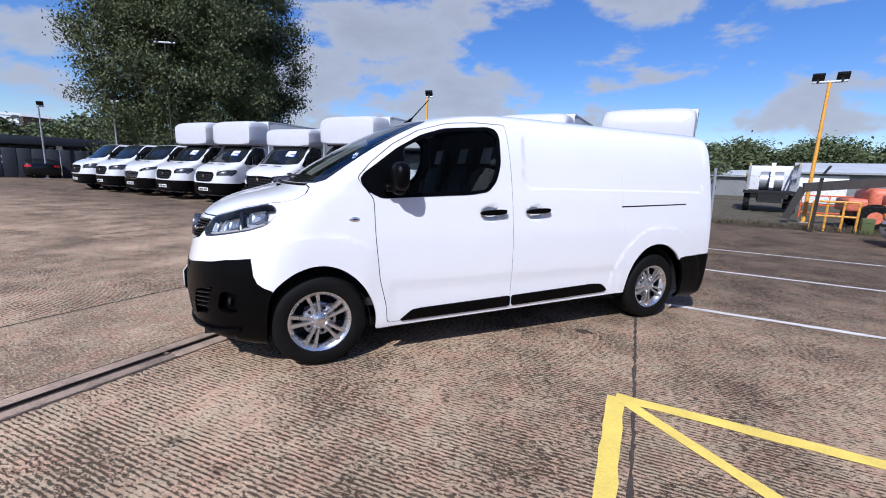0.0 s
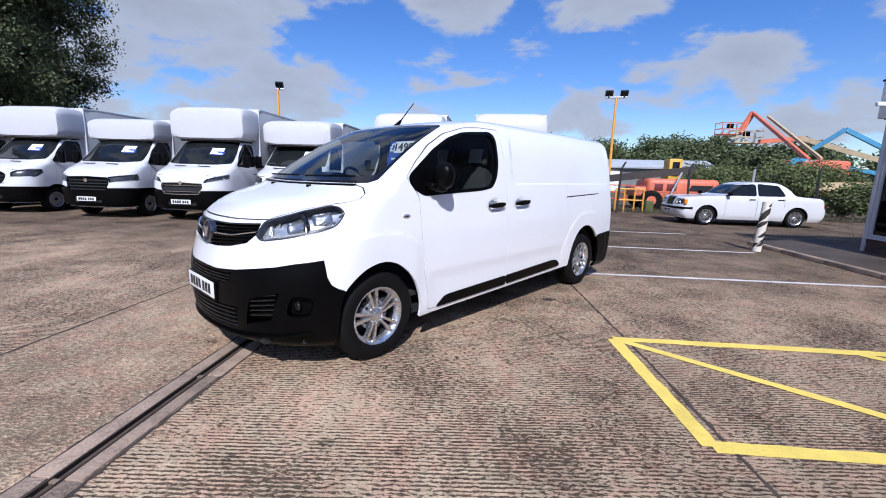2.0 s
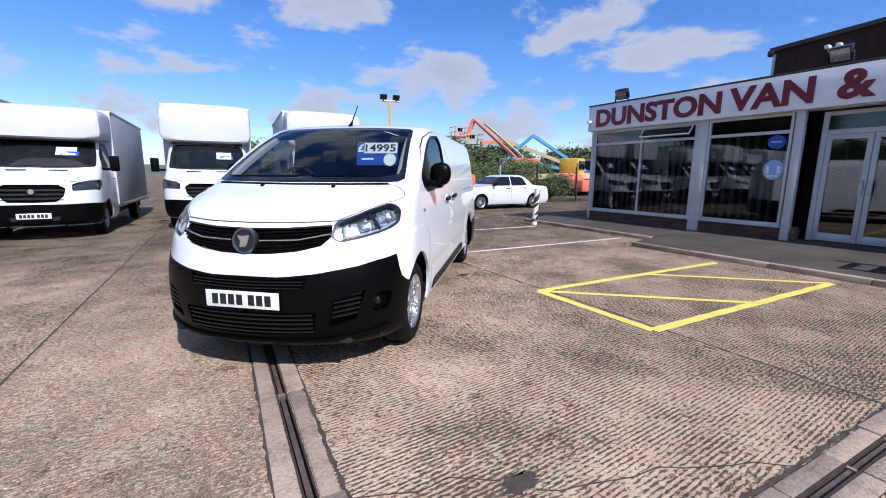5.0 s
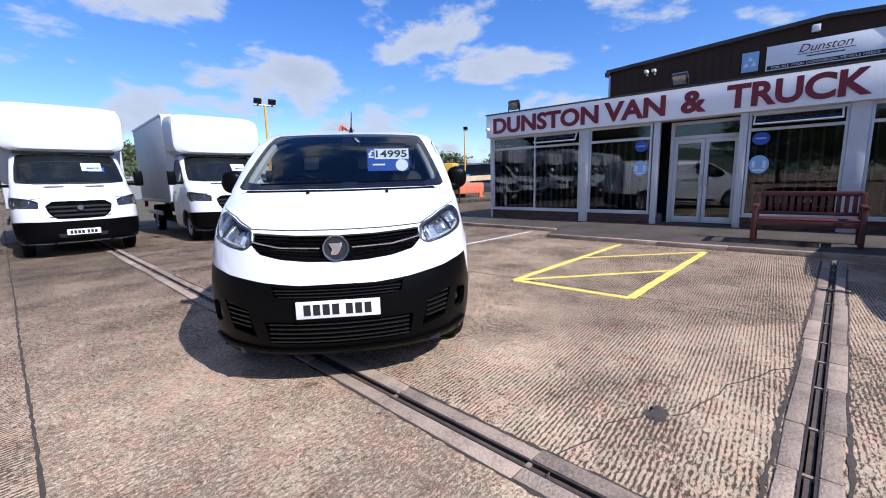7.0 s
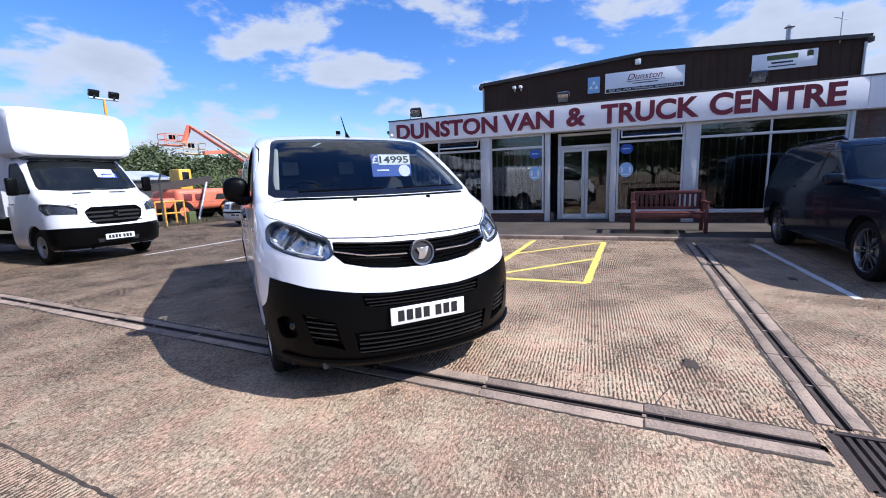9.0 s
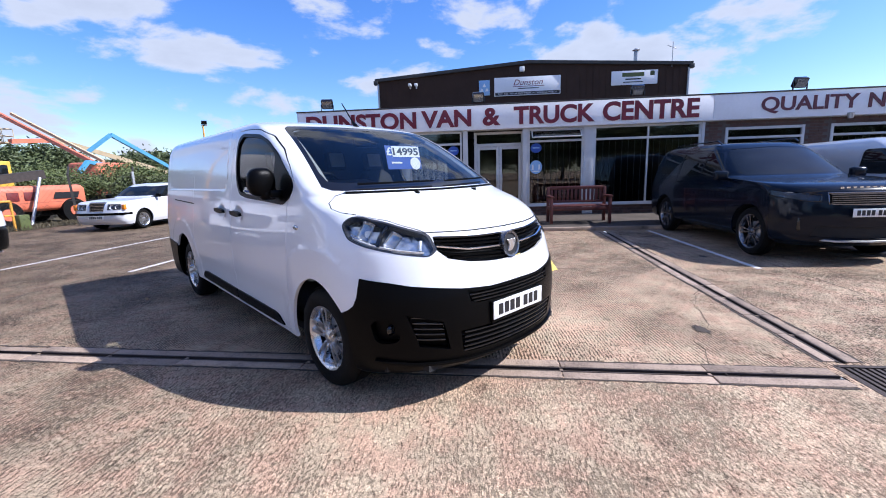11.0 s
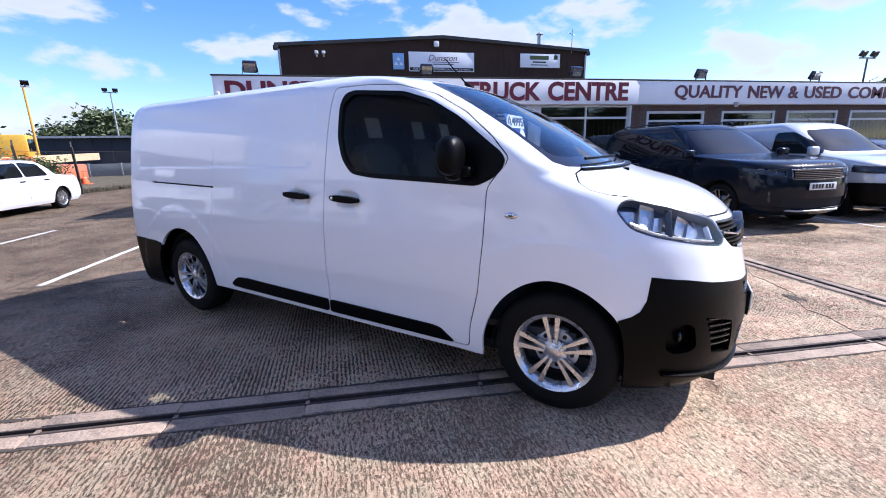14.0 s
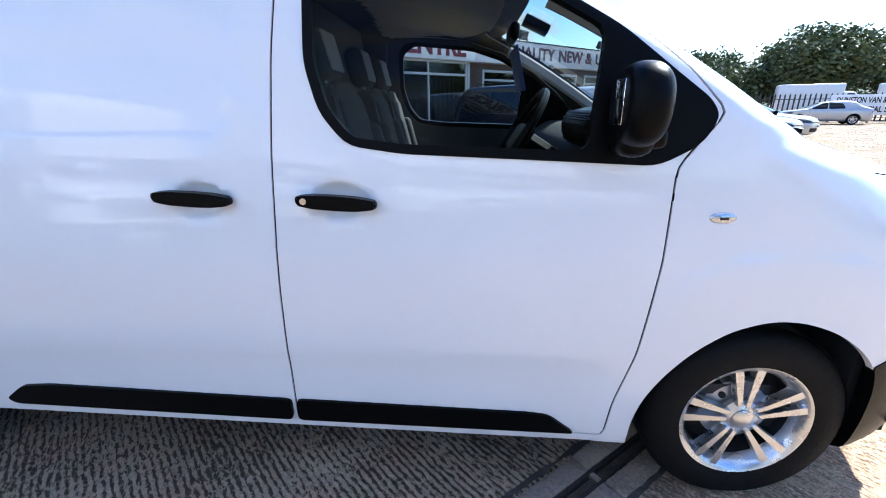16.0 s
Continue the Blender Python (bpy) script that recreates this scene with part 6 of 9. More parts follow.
for y, z in ((7.46, 5.95), (-7.46, 6.02)):
    part("gutter_end", boxm((UX - 0.14, y - 0.10, z - 0.12), (UX + 0.1, y + 0.10, z + 0.06), 0.01), M["felt"], ws)
    part("downpipe", rodm((UX - 0.06, y * 0.985, 3.0), (UX - 0.06, y * 0.985, z - 0.1), 0.05, 10), M["galv"], ws)
part("flue", rodm((UX + 1, -5.3, 6.0), (UX + 1, -5.3, 7.02), 0.10, 14), M["galv"], ws, "steel flue")
part("flue_cap", rodm((UX + 1, -5.3, 7.06), (UX + 1, -5.3, 7.16), 0.18, 14, 0.05), M["galv"], ws)
ae = part("aerial_mast", rodm((UX, -6.6, 6.0), (UX, -6.6, 7.1), 0.02, 8), M["galv"], ws, "thin roof aerial")
part("aerial_arm", rodm((UX, -6.75, 6.80), (UX, -6.35, 6.95), 0.012, 6), M["galv"], ae)


def board(name, y0, y1, z0, z1, material, label, x=UX - 0.04):
    b = thing(name, Matrix(), label, "sign")
    part("panel", boxm((x - 0.03, y1, z0), (x, y0, z1), 0.004), material, b)
    return b


sb = board("workshop_sign", 1.64, -1.51, 5.03, 5.88, M["signboard"], "white wall sign with a red script emblem above a dark strip")
name = text_mesh("Dunston", 1.35, 0.26, M["signred"], 0.004, 0.0)
for v in name.vertices:
    v.co.x += v.co.z * 0.35
part("name_lettering", name, None, sb, "red slanting letters Dunston", Matrix.Translation((UX - 0.0715, 0.72, 5.50)) @ ROT)
part("emblem_underline", boxm((UX - 0.074, -0.75, 5.43), (UX - 0.071, 0.75, 5.455)), M["signred"], sb)
part("text_bar", boxm((UX - 0.074, -0.5, 5.33), (UX - 0.071, 0.5, 5.37)), M["ink"], sb)
part("dark_strip", boxm((UX - 0.074, -1.47, 5.06), (UX - 0.071, 1.60, 5.20)), M["ink"], sb)
part("strip_lettering", text_mesh("FOR ALL YOUR COMMERCIAL VEHICLE NEEDS", 2.8, 0.075, M["paper"], 0.004), None, sb, m=Matrix.Translation((UX - 0.075, 1.46, 5.093)) @ ROT)
mb = board("test_station_sign", 2.38, 1.86, 5.10, 5.80, M["lightblue"], "small blue test station sign with three white triangles")
for y, z in ((2.12, 5.56), (2.24, 5.36), (2.0, 5.36)):
    part("triangle", prismm([(y - 0.09, z - 0.07), (y + 0.09, z - 0.07), (y, z + 0.09)], UX - 0.074, UX - 0.071, "yz"), M["paper"], mb)
qb = board("tyre_sign", -3.86, -5.96, 5.28, 5.91, M["signboard"], "white tyre fitter sign with green bars for its name")
part("name_bar", boxm((UX - 0.074, -5.35, 5.64), (UX - 0.071, -4.35, 5.82)), M["leaf"], qb)
part("text_bar", boxm((UX - 0.074, -5.2, 5.50), (UX - 0.071, -4.5, 5.56)), M["ink"], qb)
part("text_bar", boxm((UX - 0.074, -5.3, 5.38), (UX - 0.071, -4.4, 5.42)), M["ink"], qb)
part("emblem", prismm([(-5.62, 5.66), (-5.82, 5.66), (-5.82, 5.84), (-5.72, 5.88), (-5.62, 5.84)], UX - 0.074, UX - 0.071, "yz"), M["leaf"], qb)


def floodlight(x, y, z, yaw, label="black floodlight tilted down on the roof edge", size=0.30):
    f = thing("floodlight", pose(x, y, z, 0, 0, yaw), label, "floodlight", "roof floodlights")
    part("bracket", boxm((-0.02, -0.12, 0.0), (0.02, 0.12, 0.03), 0.004), M["gloss"], f)
    for s in (-1, 1):
        part("bracket_arm", boxm((-0.02, s * 0.17 - 0.008, 0.0), (0.02, s * 0.17 + 0.008, 0.20), 0.003), M["gloss"], f)
    tilt = Matrix.Translation((0, 0, 0.20)) @ Matrix.Rotation(radians(-28), 4, "Y")
    part("lamp_housing", boxm((-0.05, -0.16, -0.12), (0.10, 0.16, 0.14), 0.03, 2, tilt), M["gloss"], f)
    part("lamp_glass", boxm((-0.058, -0.13, -0.09), (-0.050, 0.13, 0.11), 0.002, 1, tilt), M["lampgrey"], f)
    return f


for y in (6.75, 2.44, -1.82, -5.9, -10.15, -15.7):
    floodlight(6.25, y, 3.235, 0 if y < 6 else 8)
# security cameras and downlight
for y in (5.75, 5.45):
    sc = thing("security_camera", pose(UX - 0.1, y, 5.72, 0, 0, 0), "small white security camera on the workshop wall", "camera")
    part("camera_body", boxm((-0.22, -0.07, -0.06), (0.05, 0.07, 0.06), 0.02), M["paper"], sc)
    part("camera_arm", boxm((0.0, -0.03, -0.15), (0.1, 0.03, -0.03), 0.01), M["paper"], sc)
for y in (-7.0,):
    sc = thing("alarm_box", pose(FX - 0.02, y, 2.50), "grey dome camera under the fascia", "camera")
    part("dome", rodm((0, 0, -0.02), (0, 0, 0.12), 0.06, 14, 0.08), M["galv"], sc)
sc = thing("security_camera", pose(FX - 0.06, 7.45, 2.80), "small white camera at the fascia's corner", "camera")
part("camera_body", boxm((-0.10, -0.035, -0.035), (0.04, 0.035, 0.035), 0.012), M["paper"], sc)
lt = thing("wall_light", pose(UX - 0.06, 0.32, 6.22), "small white wall light above the sign", "light")
part("lamp_body", boxm((-0.1, -0.12, -0.12), (0.02, 0.12, 0.12), 0.03), M["paper"], lt)
# stickers on the glass
for y, z, w in ((3.16, 2.02, 0.15), (3.16, 1.50, 0.17), (0.86, 2.02, 0.15), (0.86, 1.50, 0.17)):
    st = thing("window_sticker", Matrix(), "round blue sticker on the showroom glass", "sticker", "window stickers")
    part("disc", prismm([(y + w * math.cos(i * math.pi / 14), z + w * (0.85 if z > 1.8 else 1.1) * math.sin(i * math.pi / 14)) for i in range(28)], WX + 0.001, WX + 0.005, "yz"), M["blue"] if z > 1.8 else M["lightblue"], st)
    if z < 1.8:
        for s in (-1, 1):
            part("figure_mark", boxm((WX - 0.002, y + s * 0.09 - 0.025, z - 0.07), (WX, y + s * 0.09 + 0.025, z + 0.07), 0.0), M["paper"], st)
        part("text_bar", boxm((WX - 0.002, y - 0.1, z - 0.13), (WX, y + 0.1, z - 0.10)), M["paper"], st)
    else:
        part("text_bar", boxm((WX - 0.002, y - 0.09, z - 0.01), (WX, y + 0.09, z + 0.02)), M["lightblue"], st)


# ---- bench ----
def bench(m):
    b = thing("bench", m, "red-brown slatted wooden park bench on the pavement", "bench")
    for y in (-0.69, 0.69):
        part("leg", boxm((-0.26, y - 0.035, 0), (-0.19, y + 0.035, 0.62), 0.006), M["bench"], b)
        part("leg", boxm((0.22, y - 0.035, 0), (0.29, y + 0.035, 0.86), 0.006), M["bench"], b)
        part("armrest", boxm((-0.30, y - 0.045, 0.62), (0.26, y + 0.045, 0.665), 0.008), M["bench"], b)
        part("stretcher", boxm((-0.19, y - 0.025, 0.32), (0.22, y + 0.025, 0.40), 0.005), M["bench"], b)
    for i in range(5):
        part("seat_slat", boxm((-0.24 + i * 0.095, -0.655, 0.405), (-0.16 + i * 0.095, 0.655, 0.43), 0.006), M["bench"], b)
    part("front_rail", boxm((-0.245, -0.655, 0.31), (-0.215, 0.655, 0.40), 0.005), M["bench"], b)
    part("back_rail", boxm((0.225, -0.655, 0.80), (0.285, 0.655, 0.88), 0.01), M["bench"], b)
    part("back_rail", boxm((0.23, -0.655, 0.47), (0.28, 0.655, 0.53), 0.006), M["bench"], b)
    for i in range(13):
        y = -0.60 + i * 0.1
        part("back_slat", boxm((0.245, y - 0.03, 0.53), (0.267, y + 0.03, 0.80), 0.004), M["bench"], b)
    return b


bench(pose(4.62, 0.03, 0.115, 0, 0, 0.5))


# ---- other vehicles ----
M["darkglass"] = mat("dark_car_glass", (0.010, 0.012, 0.013), 0.03, var=0.4, scale=3, spec=0.35)


def arch(cx, R, z0, n=12, k=1.0):
    """A wheel arch outline about the axle at height z0."""
    return [(cx - R, 0.0)] + [(cx - R * math.cos(math.pi * i / n), z0 + k * R * math.sin(math.pi * i / n)) for i in range(n + 1)] + [(cx + R, 0.0)]


def car(name, m, label, category, keys, paint, pf=2.5, pr=3.2, axles=(0.0, -2.7), R=0.31, rim=0.2, track=0.8, style="alloy", archR=0.37, glass=(), screen=None, rear=None, head=None, grille=None,
        black=0.0, black_x=(9, -9), seams=(), handles=(), mirror=None, plate=None, tail=None, fog=None, bars=3, step=0.085, group="", badge=None, cards=(), strip=None, spokes=5, sill=0.2, back=True, grillemat="plastic", rearplate=None):
    c = thing(name, m, label, category, group)
    sh = Shell(keys, pf, pr)
    O = {}
    for i, a in enumerate(axles):
        O["arch%d" % i] = sh.outline(X(arch(a, archR, R)))
    for i, g in enumerate(glass):
        O["g%d" % i] = sh.outline(X(rounded(g, 0.05, 2)))
        O["t%d" % i] = sh.outline(X(inset(rounded(g, 0.05, 2), -0.018)))
    for k, v in (("screen", screen), ("rear", rear), ("head", head), ("grille", grille), ("tail", tail), ("fog", fog)):
        if v:
            O[k] = sh.outline(v)
    for i, (x0, z0, x1, z1) in enumerate(seams):
        O["s%d" % i] = sh.outline(X([(x0 - 0.004, z0), (x0 + 0.004, z0), (x1 + 0.004, z1), (x1 - 0.004, z1)]))
    if black:
        O["black"] = sh.outline([("y", 0, black), ("y", 0.5, black), ("x", keys[2][1] - 0.45, black), ("x", black_x[0], black), ("x", black_x[0], sill), ("y", 0, sill)] if black_x[0] < 5 else
                                [("y", 0, black), ("y", 0.5, black), ("x", keys[2][1] - 0.45, black), ("x", keys[2][4] + 0.2, black), ("r", 0, black), ("r", 0, sill), ("y", 0, sill)])
    sk = Skin(sh, list(O.values()), step)
    pk = {k: sk.pick(v) for k, v in O.items()}
    used = np.zeros(len(sk.tri), bool)

    def take(mask):
        nonlocal used
        r = mask & ~used
        used |= r
        return r
    for i in range(len(axles)):
        take(pk["arch%d" % i])
    PM = M[paint]
    for i in range(len(glass)):
        g = take(pk["g%d" % i])
        t = take(pk["t%d" % i])
        for s in (1, -1):
            w = part("side_window", sk.mesh(g, M["darkglass"], off=-0.006, th=0.01, sides=(s,)), None, c, "dark side glass")
            part("window_trim", sk.mesh(t, M["gloss"], off=0.001, th=0.012, sides=(s,)), None, w)
    for k, nm in (("screen", "windscreen"), ("rear", "rear_screen")):
        if k in pk:
            part(nm, sk.mesh(take(pk[k]), M["darkglass"], off=-0.004, th=0.01), None, c, "dark glass")
    if "head" in pk:
        hm = take(pk["head"])
        for s in (1, -1):
            h = part("headlamp", sk.mesh(hm, M["lamphouse"], off=-0.035, th=0.01, sides=(s,)), None, c, "clear headlamp in a dark housing")
            cen, nrm = sk.c3[hm].mean(0), sk.N[sk.tri[hm]].mean((0, 1))
            rr = 0.36 * (sk.c3[hm][:, 2].max() - sk.c3[hm][:, 2].min() + 0.06)
            for o in (-1, 1):
                bm = bmesh.new()
                lathe(bm, [(0.001, -rr * 0.5)] + [(rr * math.sin(k * math.pi / 12), -rr * 0.5 * math.cos(k * math.pi / 12)) for k in range(1, 7)], 16)
                tn = np.cross(nrm, (0, 0, 1.0)); tn /= np.linalg.norm(tn)
                q = cen + tn * o * rr * 1.15 - nrm * 0.012
                turn = Vector((0, 1, 0)).rotation_difference(Vector((nrm[0], s * nrm[1], nrm[2]))).to_matrix().to_4x4()
                bmesh.ops.transform(bm, matrix=Matrix.Translation((q[0], s * q[1], q[2])) @ turn, verts=bm.verts[:])
                part("reflector_bowl", bm, M["lamp"], h)
            part("headlamp_lens", sk.mesh(hm, M["lens"], off=0.003, sides=(s,)), None, h)
            part("headlamp_surround", sweepm([(q[0], s * q[1], q[2]) for q in sk.path([head[i] for i in range(len(head))] + [head[0]], -0.006, 3)], 0.02, 0.014), M["gloss"], h)
    if "tail" in pk:
        tm = take(pk["tail"])
        for s in (1, -1):
            part("tail_lamp", sk.mesh(tm, M["red"], off=0.003, th=0.02, sides=(s,)), None, c, "red tail lamp")
    if "fog" in pk:
        fm = take(pk["fog"])
        part("lower_intake", sk.mesh(fm, M["liner"], off=-0.02, th=0.01), None, c)
    if "grille" in pk:
        gm = take(pk["grille"])
        gp = part("grille", sk.mesh(gm, M["liner"], off=-0.03, th=0.01), None, c, "dark radiator grille")
        ys, zs = [g[1] for g in grille], [g[2] for g in grille]
        for i in range(bars):
            z = min(zs) + (max(zs) - min(zs)) * (i + 0.5) / bars
            pp = sk.path([("y", 0, z), ("y", max(ys) * 0.94, z)], -0.004, 5)
            part("grille_bar", sweepm(flip_y(pp)[::-1] + pp[1:], 0.03, 0.016), M[grillemat], gp)
        pp = sk.path([g for g in grille], 0.0, 4)
        for s in (1, -1):
            part("grille_surround", sweepm(pp if s > 0 else flip_y(pp), 0.02, 0.02), M[grillemat], gp)
    if "black" in pk:
        bmk = take(pk["black"])
        part("bumper", sk.mesh(bmk, M["plastic"], off=0.006, th=0.02), None, c, "dark plastic bumper")
    for i in range(len(seams)):
        sm = take(pk["s%d" % i])
        for s in (1, -1):
            part("door_gap", sk.mesh(sm, M["liner"], off=-0.008, th=0.004, sides=(s,)), None, c, "dark panel gap")
    part("body", sk.mesh(~used, PM, th=0.02), None, c)
    part("underbody", boxm((axles[-1] - 0.3, -track + 0.2, sill), (axles[0] + 0.3, track - 0.2, sill + 0.12)), M["liner"], c)
    for a in axles:
        for s in (1, -1):
            make_wheel(c, a, s * track, R, R, rim, 0.2, spokes, style, s, 0.3 + a)
            bm = bmesh.new()
            n = 12
            ra = [bm.verts.new((a + archR * 1.04 * math.cos(math.pi * i / n), s * (track + 0.01), R + archR * 1.04 * math.sin(math.pi * i / n))) for i in range(n + 1)]
            rb = [bm.verts.new((v.co.x, s * (track - 0.35), v.co.z)) for v in ra]
            for i in range(n):
                bm.faces.new((ra[i], ra[i + 1], rb[i + 1], rb[i]))
            bm.faces.new(rb)
            part("arch_liner", bm, M["liner"], c)
    for x, z in handles:
        for s in (1, -1):
            pp = sk.path([("x", x + 0.09, z), ("x", x - 0.09, z)], 0.016, 3)
            part("door_handle", sweepm([(q[0], s * q[1], q[2]) for q in pp], 0.02, 0.024), M["plastic"] if paint in ("white2", "black") else PM, c)
    if mirror:
        x, y, z, sx, sy, sz = mirror
        for s in (1, -1):
            mr = part("wing_mirror", boxm((x - sx, s * y - sy, z - sz), (x + sx, s * y + sy, z + sz), min(sx, sy, sz) * 0.7, 3), M["plastic"] if paint == "white2" else PM, c, "wing mirror")
            part("mirror_arm", boxm((x - sx * 0.4, min(s * (y - 0.25), s * y), z - sz * 0.9), (x + sx * 0.5, max(s * (y - 0.25), s * y), z - sz * 0.55), 0.008), M["plastic"], mr)
            part("mirror_glass", boxm((x - sx - 0.004, s * y - sy * 0.8, z - sz * 0.8), (x - sx + 0.004, s * y + sy * 0.8, z + sz * 0.8)), M["chrome"], mr)
    if plate:
        plate_bars("number_plate", c, plate[0], 0.0, plate[1])
    if rearplate:
        pb = part("number_plate", boxm((rearplate[0], -0.26, rearplate[1] - 0.055), (rearplate[0] + 0.01, 0.26, rearplate[1] + 0.055)), M["plate"], c)
    if badge:
        bx, bz, br = badge
        part("badge", rodm((bx - 0.02, 0, bz), (bx + 0.012, 0, bz), br, 20), M["chrome"], c, "chrome badge")
    for cy, cz, w, h, mt in cards:
        s = 1 if cy >= 0 else -1
        o = sh.outline([("y", abs(cy) - w / 2, cz - h / 2), ("y", abs(cy) + w / 2, cz - h / 2), ("y", abs(cy) + w / 2, cz + h / 2), ("y", abs(cy) - w / 2, cz + h / 2)])
        q = [sh.point(np.array([float(sh.unflat(f[0]))]), np.array([f[1]]))[0] for f in o]
        nn = sh.normal(np.array([float(sh.unflat(o[0][0]))]), np.array([o[0][1]]))[0]
        bm = bmesh.new()
        vs = [bm.verts.new((p[0] + nn[0] * 0.004, s * p[1], p[2] + nn[2] * 0.004)) for p in q]
        bm.faces.new(vs)
        part("price_card", bm, M[mt], c, "printed price card in the windscreen", smooth=False)
    if strip:
        x0, z0, x1, z1, h = strip
        for s in (1, -1):
            pp = sk.path([("x", x0, z0), ("x", x1, z1)], 0.008, 12)
            part("rubbing_strip", sweepm([(q[0], s * q[1], q[2]) for q in pp], 0.02, h), M["plastic"], c)
    return c


def cab_keys(nose=0.0, top=2.24, rear=-1.15, wid=1.0, lean=0.0):
    """Large van cab: bumper, short bonnet, raked screen."""
    k = [(0.28, 0.86, 0.55, 0.92), (0.36, 0.95, 0.62, 0.97), (0.70, 0.97, 0.64, 1.0), (0.95, 0.94, 0.64, 1.0), (1.13, 0.89, 0.62, 0.99), (1.23, 0.78, 0.58, 0.98), (1.33, 0.58, 0.52, 0.97), (1.42, 0.36, 0.44, 0.955),
         (1.49, 0.25, 0.36, 0.955), (1.75, 0.03, 0.34, 0.935), (2.0, -0.20, 0.32, 0.90), (2.12, -0.33, 0.30, 0.865), (2.19, -0.47, 0.26, 0.78), (2.225, -0.68, 0.18, 0.55), (2.24, -0.9, 0.08, 0.1)]
    out = []
    for z, x, d, w in k:
        out.append((z * (top / 2.24) if z > 1.49 else z, x + nose * (1 if z < 1.3 else 0.5), d, w * wid, rear, 0.05))
    return out


CAB_WIN = [(0.0, 1.43), (-0.90, 1.43), (-0.90, 2.0), (-0.52, 2.0), (-0.28, 1.78)]
CAB_SCREEN = [("y", 0, 1.44), ("y", 0.6, 1.445), ("y", 0.86, 1.475), ("y", 0.875, 1.53), ("y", 0.845, 1.80), ("y", 0.80, 2.02), ("y", 0.74, 2.07), ("y", 0, 2.09)]
FORD_HEAD = [("y", 0.62, 0.98), ("y", 0.60, 1.10), ("y", 0.72, 1.16), ("x", 0.36, 1.20), ("x", 0.33, 1.12), ("x", 0.52, 1.0)]
FORD_GRILLE = [("y", 0, 1.10), ("y", 0.40, 1.10), ("y", 0.50, 1.02), ("y", 0.46, 0.88), ("y", 0.36, 0.78), ("y", 0, 0.77)]
LOW_GRILLE = [("y", 0, 0.50), ("y", 0.40, 0.50), ("y", 0.36, 0.40), ("y", 0, 0.40)]


def truck_box(c, x0, x1, half, z0, z1, nose=0.0, pod=2.25, low=False):
    """A box body with a rounded pod over the cab."""
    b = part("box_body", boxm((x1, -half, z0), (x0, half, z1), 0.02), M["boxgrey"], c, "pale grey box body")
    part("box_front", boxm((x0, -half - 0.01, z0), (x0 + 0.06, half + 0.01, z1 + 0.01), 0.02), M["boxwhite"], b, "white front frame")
    for s in (-1, 1):
        part("corner_rail", boxm((x1, s * half - 0.02, z1 - 0.05), (x0, s * half + 0.02, z1 + 0.015), 0.008), M["galv"], b)
        part("bottom_rail", boxm((x1, s * half - 0.02, z0 - 0.03), (x0, s * half + 0.02, z0 + 0.05), 0.008), M["galv"], b)
        part("side_guard", boxm((x1 + 1.2, s * half - 0.06, 0.55), (x0 - 1.0, s * half - 0.02, 0.68), 0.01), M["galv"], b)
    part("chassis", boxm((x1 + 0.1, -0.45, 0.55), (x0, 0.45, z0), 0.0), M["liner"], b)
    # pod: a loft with a rounded nose
    n, k = 20, 48
    L = nose - x0
    bm = bmesh.new()
    rows = []
    for i in range(n + 1):
        t = i / n
        f = (1 - t ** 4) ** (1 / 4)
        zc0, zc1 = pod, z1 - 0.01
        hgt = zc1 - zc0
        x = x0 + L * t
        hw = half * (0.90 + 0.10 * f) if t < 1 else half * 0.86
        bot, top = zc0 + hgt * 0.06 * (1 - f), zc1 - hgt * 0.40 * (1 - f)
        row = []
        for j in range(k):
            a = 2 * math.pi * (j + 0.5) / k
            cx, cz = math.cos(a), math.sin(a)
            q = 7.0
            r = (abs(cx) ** q + abs(cz) ** q) ** (-1 / q)
            row.append(bm.verts.new((x, hw * r * cx, (bot + top) / 2 + (top - bot) / 2 * r * cz)))
        rows.append(row)
    for a, b2 in zip(rows[:-1], rows[1:]):
        for j in range(k):
            bm.faces.new((a[j], a[(j + 1) % k], b2[(j + 1) % k], b2[j]))
    bm.faces.new(rows[-1]); bm.faces.new(rows[0][::-1])
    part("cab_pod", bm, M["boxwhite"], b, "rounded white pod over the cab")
    part("pod_seal", boxm((x0, -half * 0.78, pod - 0.03), (nose - 0.12, half * 0.78, pod + 0.02), 0.01), M["gloss"], b)
    for s in (-1, 1):
        part("rear_lamp", boxm((x1 - 0.03, s * half * 0.9 - 0.05, 0.7), (x1, s * half * 0.9 + 0.05, 0.9), 0.01), M["red"], b)


